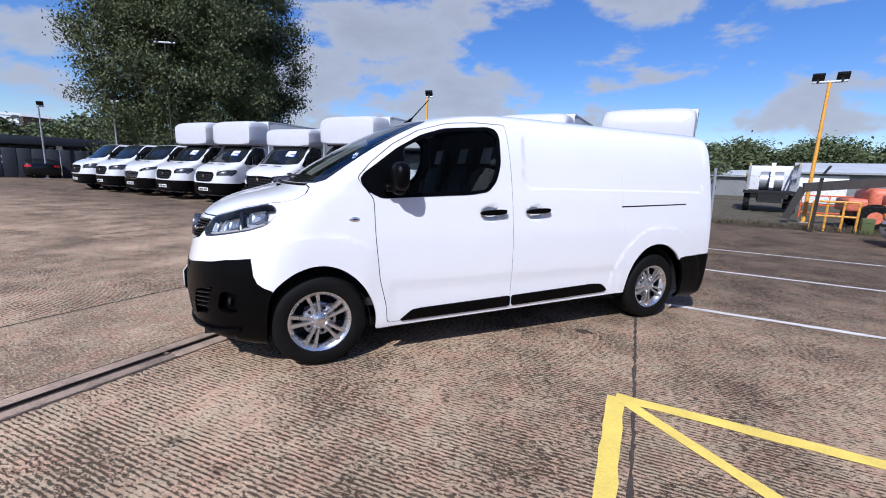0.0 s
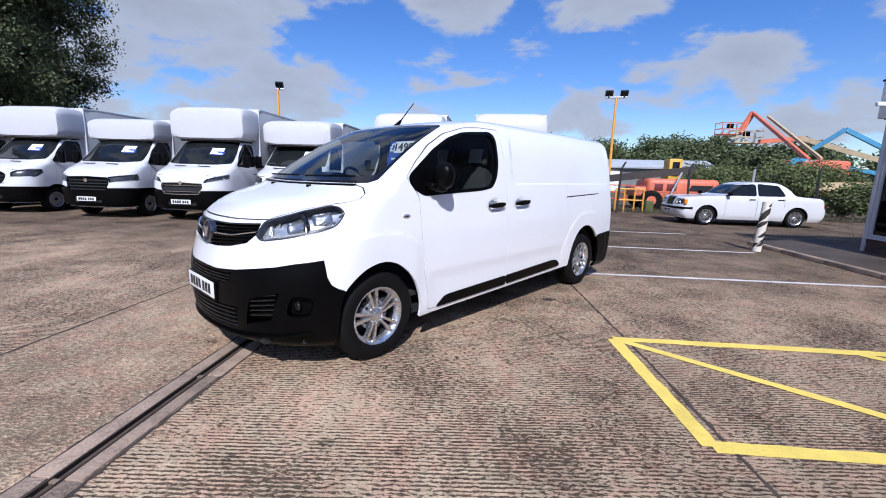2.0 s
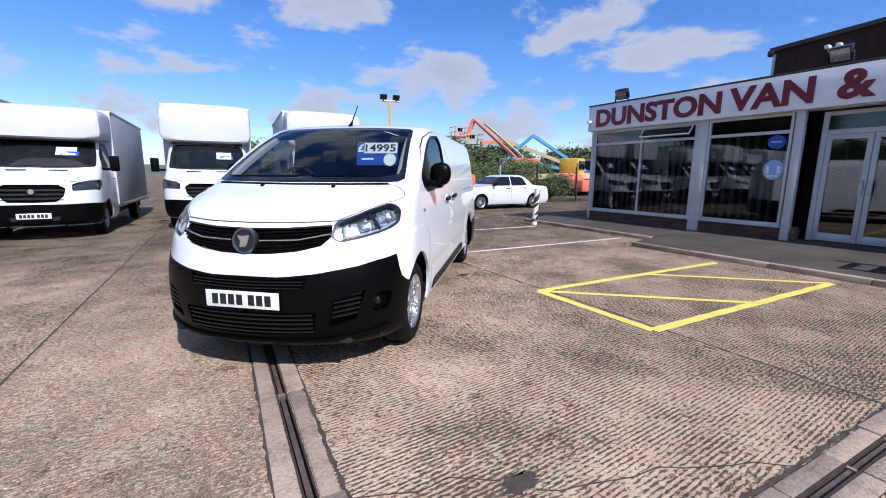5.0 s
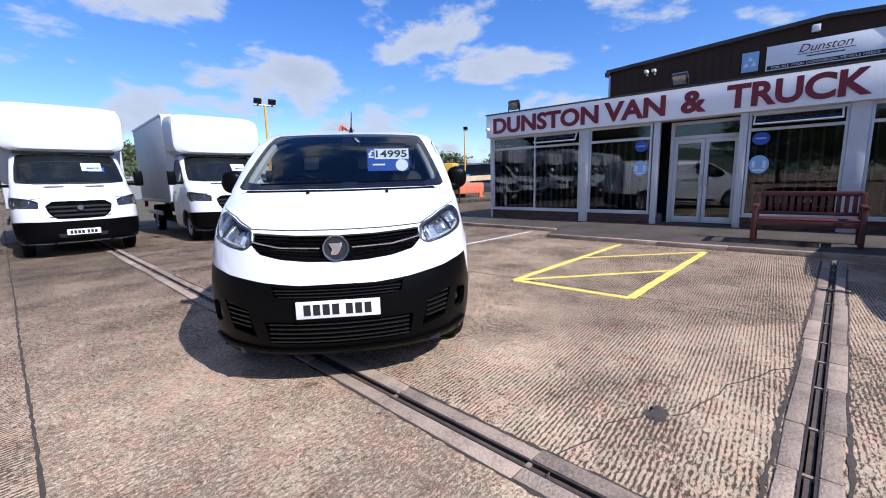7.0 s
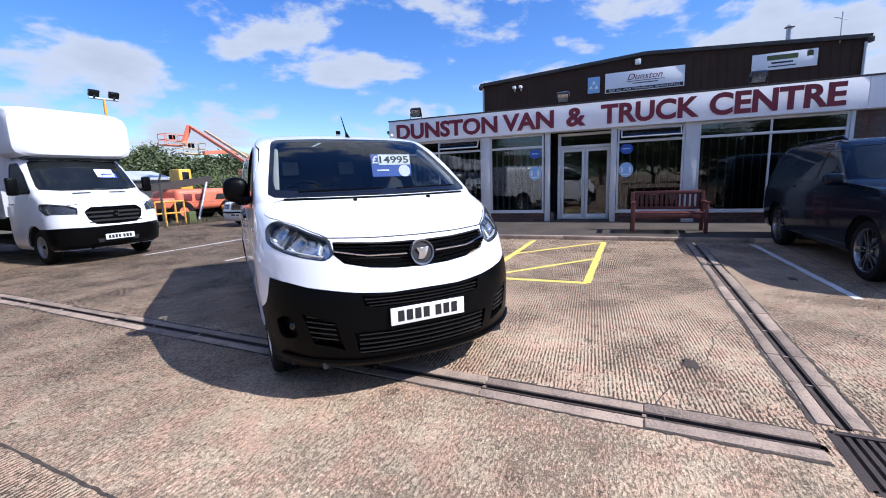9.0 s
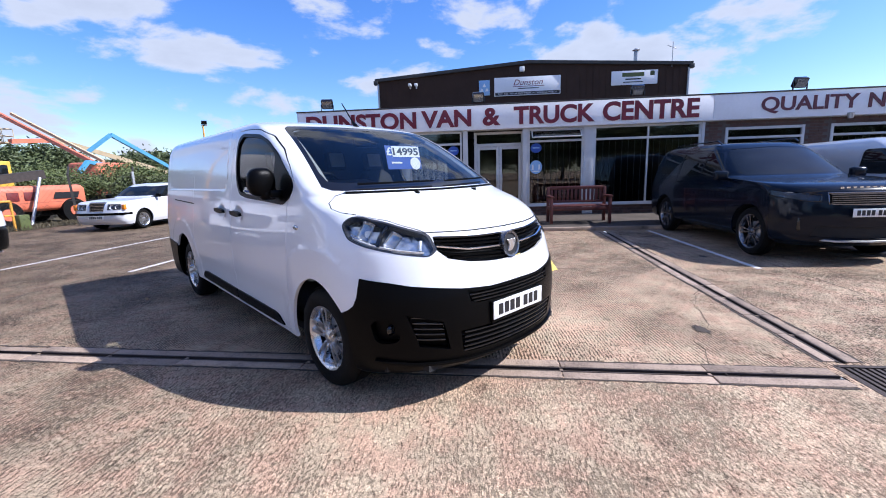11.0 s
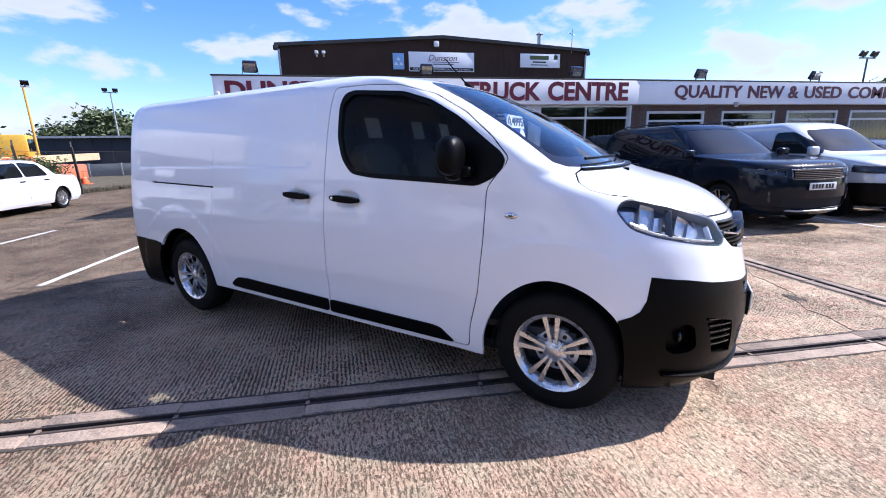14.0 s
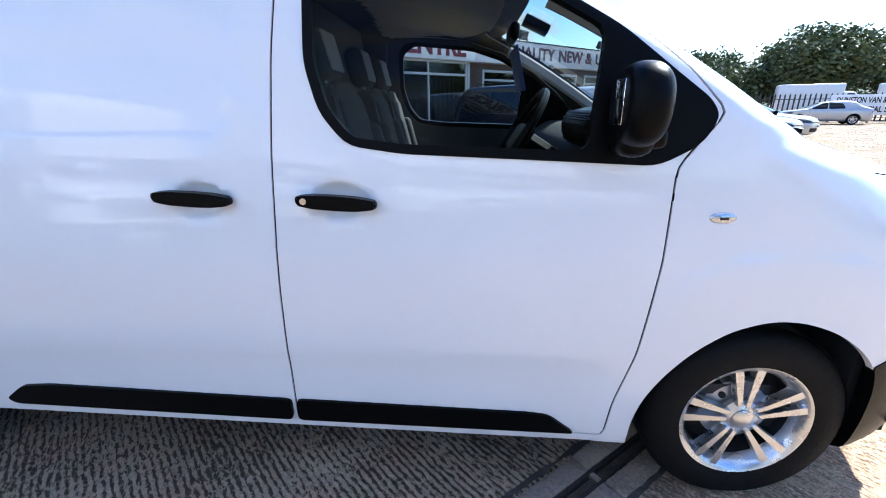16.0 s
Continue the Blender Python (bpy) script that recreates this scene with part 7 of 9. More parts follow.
def van_cab(label, m, brand="ford", rear=-1.1, top=2.24, cards=True, group="row of vans", category="box van", name="box_van", black=0.72, wb=-3.9, paint="white2"):
    head, grille, gm, bars = FORD_HEAD, FORD_GRILLE, "plastic", 4
    if brand == "wide":
        head = [("y", 0.58, 0.92), ("y", 0.55, 1.06), ("y", 0.80, 1.10), ("x", 0.42, 1.14), ("x", 0.40, 1.0), ("y", 0.70, 0.95)]
        grille = [("y", 0, 1.06), ("y", 0.54, 1.04), ("y", 0.56, 0.90), ("y", 0.50, 0.72), ("y", 0, 0.68)]
        bars = 5
    if brand == "high":
        head = [("y", 0.56, 0.98), ("y", 0.60, 1.06), ("y", 0.80, 1.14), ("x", 0.40, 1.20), ("x", 0.44, 1.10), ("y", 0.72, 1.02)]
        grille = [("y", 0, 0.98), ("y", 0.52, 0.96), ("y", 0.54, 0.86), ("y", 0.45, 0.70), ("y", 0, 0.68)]
        gm, bars = "chrome", 2
    c = car(name, m, label, category, cab_keys(top=top, rear=rear), paint, pf=2.7, pr=9.0, axles=(0.0, wb), R=0.345, rim=0.215, track=0.93, style="steel", archR=0.44, glass=(CAB_WIN,), screen=CAB_SCREEN, head=head, grille=grille,
               black=black, black_x=(-0.2, 0), seams=((-0.02, 0.5, -0.06, 1.42), (-1.0, 0.45, -1.0, 1.95)), handles=((-0.85, 1.2),), mirror=(-0.06, 1.18, 1.55, 0.05, 0.09, 0.17), plate=(0.985, 0.50), fog=LOW_GRILLE, bars=bars,
               grillemat=gm, badge=(0.94, 0.97, 0.05), cards=((0.36, 1.80, 0.34, 0.17, "paper"), (0.42, 1.745, 0.30, 0.10, "blue")) if cards else (), group=group, step=0.08, sill=0.3)
    for s in (-1, 1):
        part("bonnet_vent", boxm((0.425, s * 0.32 - 0.15, 1.388), (0.47, s * 0.32 + 0.15, 1.402), 0.005), M["liner"], c)
        part("wiper", rodm((0.36, s * 0.32 - 0.28, 1.455), (0.34, s * 0.32 + 0.26, 1.475), 0.009, 6), M["plastic"], c)
    return c


def place_front(x, y, heading, front=0.98):
    """The pose of a vehicle whose number plate stands over (x, y); heading: degrees of its nose."""
    a = radians(heading)
    return pose(x - front * math.cos(a), y - front * math.sin(a), 0, 0, 0, heading)


TRUCKS = [  # plate x, y, heading, face, box (front, rear, half width, floor, top), pod nose
    (-0.22, 10.55, -95, "ford", (-1.05, -5.2, 1.06, 0.95, 3.16), -0.18, 2.12),
    (-3.18, 10.95, -94, "ford", (-1.05, -5.2, 1.06, 0.95, 3.16), -0.18, 2.12),
    (-6.22, 10.35, -93, "ford", (-1.05, -5.4, 1.02, 0.55, 2.78), 0.0, 2.04),
    (-8.45, 9.55, -92, "high", (-1.10, -5.2, 1.06, 0.95, 3.02), -0.2, 2.10),
    (-10.95, 9.6, -92, "wide", (-1.00, -4.8, 1.00, 0.45, 2.66), -0.25, 2.04),
    (-14.05, 10.0, -93, "ford", (-1.05, -5.2, 1.06, 0.95, 3.0), -0.15, 2.08),
    (-16.5, 10.1, -94, "ford", (-1.05, -5.2, 1.06, 0.95, 3.0), -0.15, 2.08),
]
FACES = {"ford": "with a dark slatted grille", "high": "with a chrome grille bar", "wide": "with a broad black grille"}
for px, py, hd, face, bx, nose, pod in TRUCKS:
    c = van_cab("white luton box van %s" % FACES[face], place_front(px, py, hd), face, rear=bx[0] - 0.03, top=2.20 if pod > 2.1 else 2.14, black=0.72 if face == "ford" else 0.78)
    truck_box(c, *bx, nose=nose, pod=pod)
for px, py, hd, face in ((-18.75, 10.2, -95, "high"), (-21.1, 10.3, -96, "ford"), (-23.3, 10.4, -97, "ford")):
    c = van_cab("white dropside pickup with a dark grille, parked in the row", place_front(px, py, hd), face, rear=-1.12, top=2.12, cards=False, category="pickup", name="dropside_pickup")
    part("cab_back", boxm((-1.16, -0.8, 0.7), (-1.12, 0.8, 2.0), 0.02), M["white2"], c)
    part("load_bed", boxm((-4.6, -1.0, 0.85), (-1.25, 1.0, 0.97), 0.01), M["galv"], c)
    for s in (-1, 1):
        part("drop_side", boxm((-4.6, s * 1.0 - 0.02, 0.97), (-1.25, s * 1.0 + 0.02, 1.37), 0.01), M["white2"], c)
    part("headboard", boxm((-1.30, -1.0, 0.97), (-1.25, 1.0, 1.95), 0.01), M["galv"], c)

# ---- cars by the showroom ----
DISC = [(0.26, 0.80, 0.5, 0.86, -3.78, 0.4), (0.34, 0.88, 0.58, 0.95, -3.86, 0.45), (0.60, 0.92, 0.62, 0.985, -3.90, 0.45), (0.85, 0.90, 0.62, 0.99, -3.90, 0.45), (0.98, 0.86, 0.60, 0.985, -3.89, 0.45), (1.06, 0.78, 0.56, 0.97, -3.88, 0.45),
        (1.11, 0.60, 0.5, 0.96, -3.87, 0.45), (1.15, 0.15, 0.44, 0.95, -3.86, 0.45), (1.19, -0.42, 0.36, 0.94, -3.86, 0.42), (1.30, -0.60, 0.34, 0.91, -3.84, 0.40), (1.55, -0.98, 0.32, 0.83, -3.76, 0.38), (1.70, -1.22, 0.32, 0.76, -3.66, 0.36),
        (1.77, -1.42, 0.30, 0.68, -3.52, 0.3), (1.80, -1.75, 0.26, 0.5, -3.3, 0.3), (1.815, -2.1, 0.2, 0.1, -3.0, 0.2)]
disc = car("suv_car", pose(0.90, -2.66, 0, 0, 0, 180.5), "dark navy blue large sport utility car parked by the showroom", "car", DISC, "navy", axles=(0.0, -2.90), R=0.37, rim=0.265, track=0.94, archR=0.43, style="alloy_dark",
           glass=([(-0.75, 1.20), (-1.55, 1.21), (-1.55, 1.62), (-1.20, 1.60)], [(-1.62, 1.21), (-2.45, 1.22), (-2.45, 1.63), (-1.62, 1.63)], [(-2.52, 1.22), (-3.35, 1.24), (-3.25, 1.58), (-2.52, 1.63)]),
           screen=[("y", 0, 1.22), ("y", 0.72, 1.225), ("y", 0.80, 1.27), ("y", 0.70, 1.58), ("y", 0.62, 1.66), ("y", 0, 1.69)], rear=[("r", 0, 1.2), ("r", 0.6, 1.2), ("r", 0.55, 1.55), ("r", 0, 1.58)],
           head=[("y", 0.58, 0.87), ("y", 0.56, 0.96), ("y", 0.74, 0.99), ("x", 0.36, 1.02), ("x", 0.40, 0.95), ("y", 0.72, 0.88)], grille=[("y", 0, 0.98), ("y", 0.50, 0.98), ("y", 0.50, 0.84), ("y", 0, 0.82)],
           fog=[("y", 0, 0.52), ("y", 0.60, 0.54), ("y", 0.66, 0.40), ("y", 0, 0.36)], seams=((-0.58, 0.4, -0.62, 1.18), (-1.58, 0.4, -1.58, 1.20), (-2.48, 0.75, -2.46, 1.20)), handles=((-1.42, 1.07), (-2.32, 1.09)),
           mirror=(-0.66, 1.07, 1.22, 0.06, 0.11, 0.08), plate=(0.945, 0.72), spokes=5, bars=6, grillemat="darkchrome", sill=0.3, step=0.07)
for s in (-1, 1):
    part("roof_rail", sweepm([(-1.45, s * 0.66, 1.77), (-1.55, s * 0.67, 1.83), (-3.1, s * 0.64, 1.83), (-3.25, s * 0.62, 1.77)], 0.03, 0.025), M["gloss"], disc, "black roof rail")
for i in range(9):
    part("bonnet_letter_bar", boxm((0.80, -0.345 + i * 0.08, 1.035), (0.805, -0.30 + i * 0.08, 1.058)), M["chrome"], disc)
for s in (-1, 1):
    part("corner_vent", boxm((0.66, min(s * 0.70, s * 0.79), 0.47), (0.755, max(s * 0.70, s * 0.79), 0.66), 0.02, 3), M["gloss"], disc)
part("bumper_trim", sweepm([(0.66, -0.72, 0.36), (0.90, -0.4, 0.34), (0.93, 0, 0.335), (0.90, 0.4, 0.34), (0.66, 0.72, 0.36)], 0.03, 0.03), M["galv"], disc, "bright lower trim")

SMALLVAN = [(0.22, 0.72, 0.5, 0.80, -3.55, 0.2), (0.30, 0.80, 0.55, 0.88, -3.60, 0.2), (0.55, 0.83, 0.58, 0.92, -3.62, 0.2), (0.80, 0.80, 0.58, 0.925, -3.62, 0.2), (0.95, 0.74, 0.56, 0.92, -3.62, 0.2), (1.04, 0.60, 0.5, 0.91, -3.61, 0.2),
            (1.10, 0.30, 0.44, 0.90, -3.61, 0.2), (1.16, -0.08, 0.36, 0.885, -3.6, 0.2), (1.24, -0.25, 0.33, 0.87, -3.6, 0.2), (1.50, -0.62, 0.30, 0.82, -3.58, 0.2), (1.68, -0.90, 0.28, 0.76, -3.55, 0.2), (1.77, -1.12, 0.26, 0.66, -3.48, 0.2),
            (1.81, -1.40, 0.22, 0.45, -3.35, 0.2), (1.825, -1.7, 0.2, 0.1, -3.1, 0.2)]
sv = car("small_van", pose(1.05, -5.25, 0, 0, 0, 180), "pale grey small panel van with a black lower bumper, parked", "van", SMALLVAN, "greypaint", axles=(0.0, -2.78), R=0.32, rim=0.2, track=0.86, style="steel", archR=0.385,
         glass=([(-0.32, 1.18), (-1.30, 1.19), (-1.30, 1.58), (-0.95, 1.58), (-0.55, 1.36)],), screen=[("y", 0, 1.20), ("y", 0.66, 1.205), ("y", 0.75, 1.25), ("y", 0.66, 1.55), ("y", 0.58, 1.63), ("y", 0, 1.66)],
         head=[("y", 0.52, 0.83), ("y", 0.50, 0.90), ("y", 0.68, 0.95), ("x", 0.30, 0.97), ("x", 0.30, 0.86)], grille=[("y", 0, 0.92), ("y", 0.50, 0.91), ("y", 0.50, 0.85), ("y", 0, 0.84)], black=0.66, black_x=(-0.1, 0), fog=[("y", 0, 0.44), ("y", 0.5, 0.44), ("y", 0.46, 0.34), ("y", 0, 0.34)],
         seams=((-0.36, 0.4, -0.40, 1.15), (-1.36, 0.4, -1.34, 1.60)), handles=((-1.22, 1.02), (-1.55, 1.02)), mirror=(-0.34, 1.02, 1.22, 0.06, 0.10, 0.09), plate=(0.835, 0.55), bars=2, grillemat="chrome", strip=(-0.5, 0.52, -2.3, 0.53, 0.09), sill=0.25, step=0.075)
part("aerial", rodm((-1.25, 0, 1.79), (-1.45, 0, 1.98), 0.008, 6, 0.004), M["plastic"], sv)
part("side_emblem", boxm((-2.35, 0.86, 1.25), (-2.05, 0.885, 1.42)), M["signred"], sv)

HATCH = [(0.20, 0.70, 0.5, 0.80, -3.30, 0.4), (0.28, 0.80, 0.55, 0.87, -3.38, 0.45), (0.50, 0.84, 0.60, 0.90, -3.42, 0.45), (0.68, 0.81, 0.60, 0.905, -3.42, 0.45), (0.80, 0.70, 0.56, 0.90, -3.40, 0.45), (0.87, 0.45, 0.5, 0.89, -3.38, 0.45),
         (0.92, 0.0, 0.42, 0.875, -3.36, 0.42), (0.96, -0.35, 0.36, 0.86, -3.33, 0.40), (1.15, -0.75, 0.32, 0.78, -3.18, 0.38), (1.32, -1.15, 0.30, 0.68, -2.98, 0.35), (1.41, -1.50, 0.26, 0.58, -2.75, 0.3), (1.45, -1.9, 0.2, 0.35, -2.5, 0.25), (1.46, -2.1, 0.1, 0.05, -2.3, 0.1)]
HATCH_KW = dict(axles=(0.0, -2.63), R=0.315, rim=0.215, track=0.86, archR=0.37, glass=([(-0.62, 0.97), (-1.42, 0.98), (-1.42, 1.33), (-1.15, 1.29)], [(-1.50, 0.98), (-2.30, 1.0), (-2.15, 1.28), (-1.50, 1.34)]),
                screen=[("y", 0, 0.99), ("y", 0.66, 1.0), ("y", 0.70, 1.05), ("y", 0.60, 1.28), ("y", 0, 1.34)], rear=[("r", 0, 1.0), ("r", 0.58, 1.02), ("r", 0.50, 1.28), ("r", 0, 1.30)],
                head=[("y", 0.55, 0.62), ("y", 0.52, 0.68), ("y", 0.70, 0.74), ("x", 0.30, 0.79), ("x", 0.34, 0.70)], grille=[("y", 0, 0.69), ("y", 0.50, 0.68), ("y", 0.50, 0.64), ("y", 0, 0.63)], fog=[("y", 0, 0.44), ("y", 0.62, 0.46), ("y", 0.60, 0.32), ("y", 0, 0.30)],
                seams=((-0.52, 0.35, -0.58, 0.95), (-1.46, 0.35, -1.45, 0.97)), handles=((-1.32, 0.84), (-2.15, 0.86)), mirror=(-0.55, 0.97, 1.0, 0.06, 0.09, 0.06), plate=(0.845, 0.52), bars=2, grillemat="chrome", sill=0.22, step=0.08)
car("hatchback_car", pose(1.15, -7.85, 0, 0, 0, 180), "black hatchback car with dark windows, parked in the bay", "car", HATCH, "black", tail=None, **HATCH_KW)
SALOON = [(k[0], k[1] + 0.12, k[2], k[3] * 1.03, k[4] - 0.42 if k[0] < 0.97 else k[4] - 0.02, k[5]) for k in HATCH]
SAL_KW = dict(HATCH_KW)
SAL_KW.update(axles=(0.0, -2.80), plate=(0.965, 0.52), tail=[("x", -3.62, 0.72), ("x", -3.62, 0.86), ("r", 0.55, 0.88), ("r", 0.55, 0.72)])
car("saloon_car", pose(1.15, -10.5, 0, 0, 0, 180), "black saloon car parked in the row", "car", SALOON, "black", **SAL_KW)
car("saloon_car", pose(1.35, -13.0, 0, 0, 0, 180), "silver saloon car parked at the end of the row", "car", SALOON, "silver", **SAL_KW)
car("saloon_car", pose(1.6, -16.2, 0, 0, 0, 182), "blue-grey saloon car with a bright roof line", "car", SALOON, "silver", **SAL_KW)
car("saloon_car", pose(5.2, -32.0, 0, 0, 0, 25), "silver saloon car parked beside the far sales board", "car", SALOON, "silver", **SAL_KW)

MERC = [(0.20, 0.72, 0.35, 0.78, -3.50, 0.3), (0.30, 0.80, 0.40, 0.82, -3.58, 0.3), (0.45, 0.83, 0.42, 0.84, -3.60, 0.3), (0.62, 0.79, 0.40, 0.845, -3.58, 0.3), (0.78, 0.74, 0.38, 0.84, -3.54, 0.3), (0.86, 0.68, 0.36, 0.83, -3.50, 0.28),
        (0.895, 0.40, 0.34, 0.82, -3.46, 0.28), (0.92, 0.0, 0.32, 0.81, -3.40, 0.28), (0.94, -0.45, 0.30, 0.80, -3.10, 0.26), (0.97, -0.56, 0.28, 0.79, -2.75, 0.26), (1.15, -0.82, 0.26, 0.72, -2.55, 0.26), (1.30, -1.08, 0.24, 0.65, -2.33, 0.24),
        (1.36, -1.28, 0.22, 0.56, -2.18, 0.2), (1.385, -1.5, 0.15, 0.3, -2.0, 0.15), (1.39, -1.65, 0.1, 0.05, -1.85, 0.1)]
merc = car("classic_saloon_car", pose(6.3, 13.7, 0, 0, 0, 178), "white classic saloon car with an upright chrome grille", "car", MERC, "white2", pf=4.0, pr=4.0, axles=(0.0, -2.66), R=0.30, rim=0.205, track=0.80, archR=0.345,
           glass=([(-0.62, 0.96), (-1.42, 0.965), (-1.42, 1.30), (-1.05, 1.27)], [(-1.50, 0.965), (-2.28, 0.975), (-2.10, 1.26), (-1.50, 1.31)]), screen=[("y", 0, 0.985), ("y", 0.64, 0.99), ("y", 0.58, 1.27), ("y", 0, 1.30)], rear=[("r", 0, 1.0), ("r", 0.58, 1.0), ("r", 0.5, 1.26), ("r", 0, 1.27)],
           head=[("y", 0.36, 0.64), ("y", 0.36, 0.80), ("y", 0.72, 0.80), ("y", 0.72, 0.64)], grille=[("y", 0, 0.86), ("y", 0.27, 0.86), ("y", 0.24, 0.60), ("y", 0, 0.60)], grillemat="chrome", bars=6, seams=((-0.52, 0.3, -0.56, 0.93), (-1.46, 0.3, -1.46, 0.95), (-2.25, 0.6, -2.28, 0.95)),
           handles=((-1.30, 0.84), (-2.14, 0.85)), mirror=(-0.58, 0.90, 1.0, 0.05, 0.08, 0.06), plate=(0.845, 0.42), tail=[("x", -3.42, 0.62), ("x", -3.42, 0.78), ("r", 0.45, 0.78), ("r", 0.45, 0.62)], sill=0.22, spokes=15, step=0.07)
for s in (-1, 1):
    part("indicator", boxm((0.62, s * 0.80 - 0.05, 0.64), (0.70, s * 0.80 + 0.05, 0.79), 0.01), M["amber"], merc, "amber indicator")
part("bumper_strip", sweepm([(-0.35 + 0.8, -0.85, 0.52), (0.72, -0.80, 0.52), (0.84, -0.5, 0.52), (0.86, 0, 0.52), (0.84, 0.5, 0.52), (0.72, 0.80, 0.52), (0.45, 0.85, 0.52)], 0.03, 0.07), M["plastic"], merc, "black bumper strip")


# ---- trees and bushes ----
def leaf_mesh(name, pts, size, material, rnd, aspect=0.55, droop=0.0):
    """Many small leaf blades, one at each point."""
    n = len(pts)
    a = rnd.uniform(0, 2 * math.pi, n)
    t = rnd.uniform(-1, 1, n)
    u = np.stack([np.cos(a), np.sin(a), t - droop], 1)
    u /= np.linalg.norm(u, axis=1, keepdims=True)
    w = np.cross(u, rnd.normal(size=(n, 3)))
    w /= np.maximum(np.linalg.norm(w, axis=1, keepdims=True), 1e-6)
    s = size * rnd.uniform(0.6, 1.4, (n, 1))
    V = np.empty((n, 4, 3))
    V[:, 0], V[:, 1], V[:, 2], V[:, 3] = pts - u * s, pts + w * s * aspect, pts + u * s, pts - w * s * aspect
    me = bpy.data.meshes.new(name)
    me.vertices.add(n * 4)
    me.vertices.foreach_set("co", V.ravel())
    me.loops.add(n * 4)
    me.loops.foreach_set("vertex_index", np.arange(n * 4))
    me.polygons.add(n)
    me.polygons.foreach_set("loop_start", np.arange(n) * 4)
    me.update(calc_edges=True)
    me.validate()
    me.materials.append(material)
    return me


def crown_points(rnd, centre, radii, clumps, per, spread, hollow=0.55, flat=0.0):
    """Leaf places in clumps over an uneven rounded crown."""
    out = []
    lobes = rnd.normal(size=(9, 3))
    lobes /= np.linalg.norm(lobes, axis=1, keepdims=True)
    amp = rnd.uniform(-0.22, 0.28, 9)
    for _ in range(clumps):
        d = rnd.normal(size=3)
        d /= np.linalg.norm(d)
        if d[2] < -0.55:
            d[2] *= -0.4
        r = (hollow + (1 - hollow) * rnd.uniform() ** 0.6) * (1 + (amp * np.maximum(0, lobes @ d) ** 3).sum())
        c = np.array(centre) + d * np.array(radii) * r
        out.append(c + rnd.normal(size=(per, 3)) * spread * np.array([1, 1, 0.75]))
    return np.concatenate(out)


def tree(x, y, height, radius, seed, label, leafmat="leaf", clumps=160, per=110, size=0.16, trunk=0.35, low=0.22, category="tree", spread=0.55, droop=0.4, hollow=0.5):
    rnd = np.random.RandomState(seed)
    t = thing("tree", Matrix.Translation((x, y, 0)), label, category)
    z0 = height * low
    bm = bmesh.new()
    p = Vector((0, 0, -0.1))
    r = trunk
    for i in range(5):
        q = p + Vector((rnd.uniform(-0.25, 0.25), rnd.uniform(-0.25, 0.25), height * 0.15))
        rod(bm, p, q, r, 10, r * 0.82, cap=False)
        for _ in range(3):
            a = rnd.uniform(0, 2 * math.pi)
            e = q + Vector((math.cos(a), math.sin(a), 0.55)) * radius * rnd.uniform(0.45, 0.8)
            mid = (q + e) / 2 + Vector((0, 0, radius * 0.08))
            rod(bm, q, mid, r * 0.45, 6, r * 0.28, cap=False)
            rod(bm, mid, e, r * 0.28, 6, r * 0.08, cap=False)
        p, r = q, r * 0.82
    part("trunk", bm, M["bark"], t, "brown bark trunk with limbs")
    pts = crown_points(rnd, (0, 0, z0 + (height - z0) * 0.5), (radius, radius, (height - z0) * 0.5), clumps, per, spread, hollow)
    pts = pts[pts[:, 2] > 0.15]
    part("crown", leaf_mesh("crown", pts, size, M[leafmat], rnd, 0.45, droop), None, t, "dense green leaves in clumps")
    return t


tree(-24.6, 17.9, 15.8, 5.4, 2, "large willow with dark green drooping leaves behind the vans", clumps=640, per=520, size=0.078, trunk=0.6, low=-0.16, spread=0.42, droop=0.9, hollow=0.3)
for i, (x, y, h, r) in enumerate(((12.6, 23.4, 2.5, 1.7), (15.2, 22.4, 2.3, 1.6), (17.6, 22.6, 2.6, 1.7), (11.9, 17.6, 1.9, 1.0), (14.2, 16.8, 1.3, 0.7), (10.9, 21.6, 1.9, 1.2))):
    tree(x, y, h, r, 30 + i, "overgrown bush with mixed green leaves behind the fence", "leaf2", 80, 130, 0.06, 0.06, 0.03, "bush", 0.22, 0.1, 0.3)
for i, (x, y, h, r) in enumerate(((12, 74, 7.2, 6), (22, 76, 7.6, 6), (32, 74, 8.0, 6), (38, 52, 5.6, 5), (44, 43, 5.3, 4), (52, 36.5, 4.5, 1.8), (50, 49, 4.8, 4), (34, 62, 7.0, 6), (3, 62, 5.2, 6), (42, 27.5, 5.3, 2.2))):
    tree(x, y, h, r, 60 + i, "distant broad green tree beyond the yard", "leaf3", 150, 150, 0.24, 0.3, 0.05, "tree", 0.7, 0.1, 0.2)
for i, (x, y, h, r) in enumerate(((13.5, -70, 10.4, 6.5), (20, -80, 6.5, 7), (2, -80, 7.5, 8), (-6, -82, 7.0, 7), (24, -66, 6.0, 6), (33, -58, 7.5, 7), (30, -74, 9.0, 8), (40, -66, 8.0, 8))):
    tree(x, y, h, r, 90 + i, "distant dark green tree beyond the palisade fence", "leaf3", 190, 170, 0.30, 0.4, 0.04, "tree", 0.85, 0.1, 0.15)
# unseen trees, added so the shop windows reflect something dark
for i in range(10):
    tree(-52 - 5 * math.sin(i * 1.9), -62 + i * 7.2, 8.5 + 1.6 * math.sin(i * 2.3), 5.6, 160 + i, "tree added out of view to the west, for glass reflections", "leaf3", 90, 110, 0.24, 0.3, 0.03, "tree", 0.8, 0.1, 0.3)
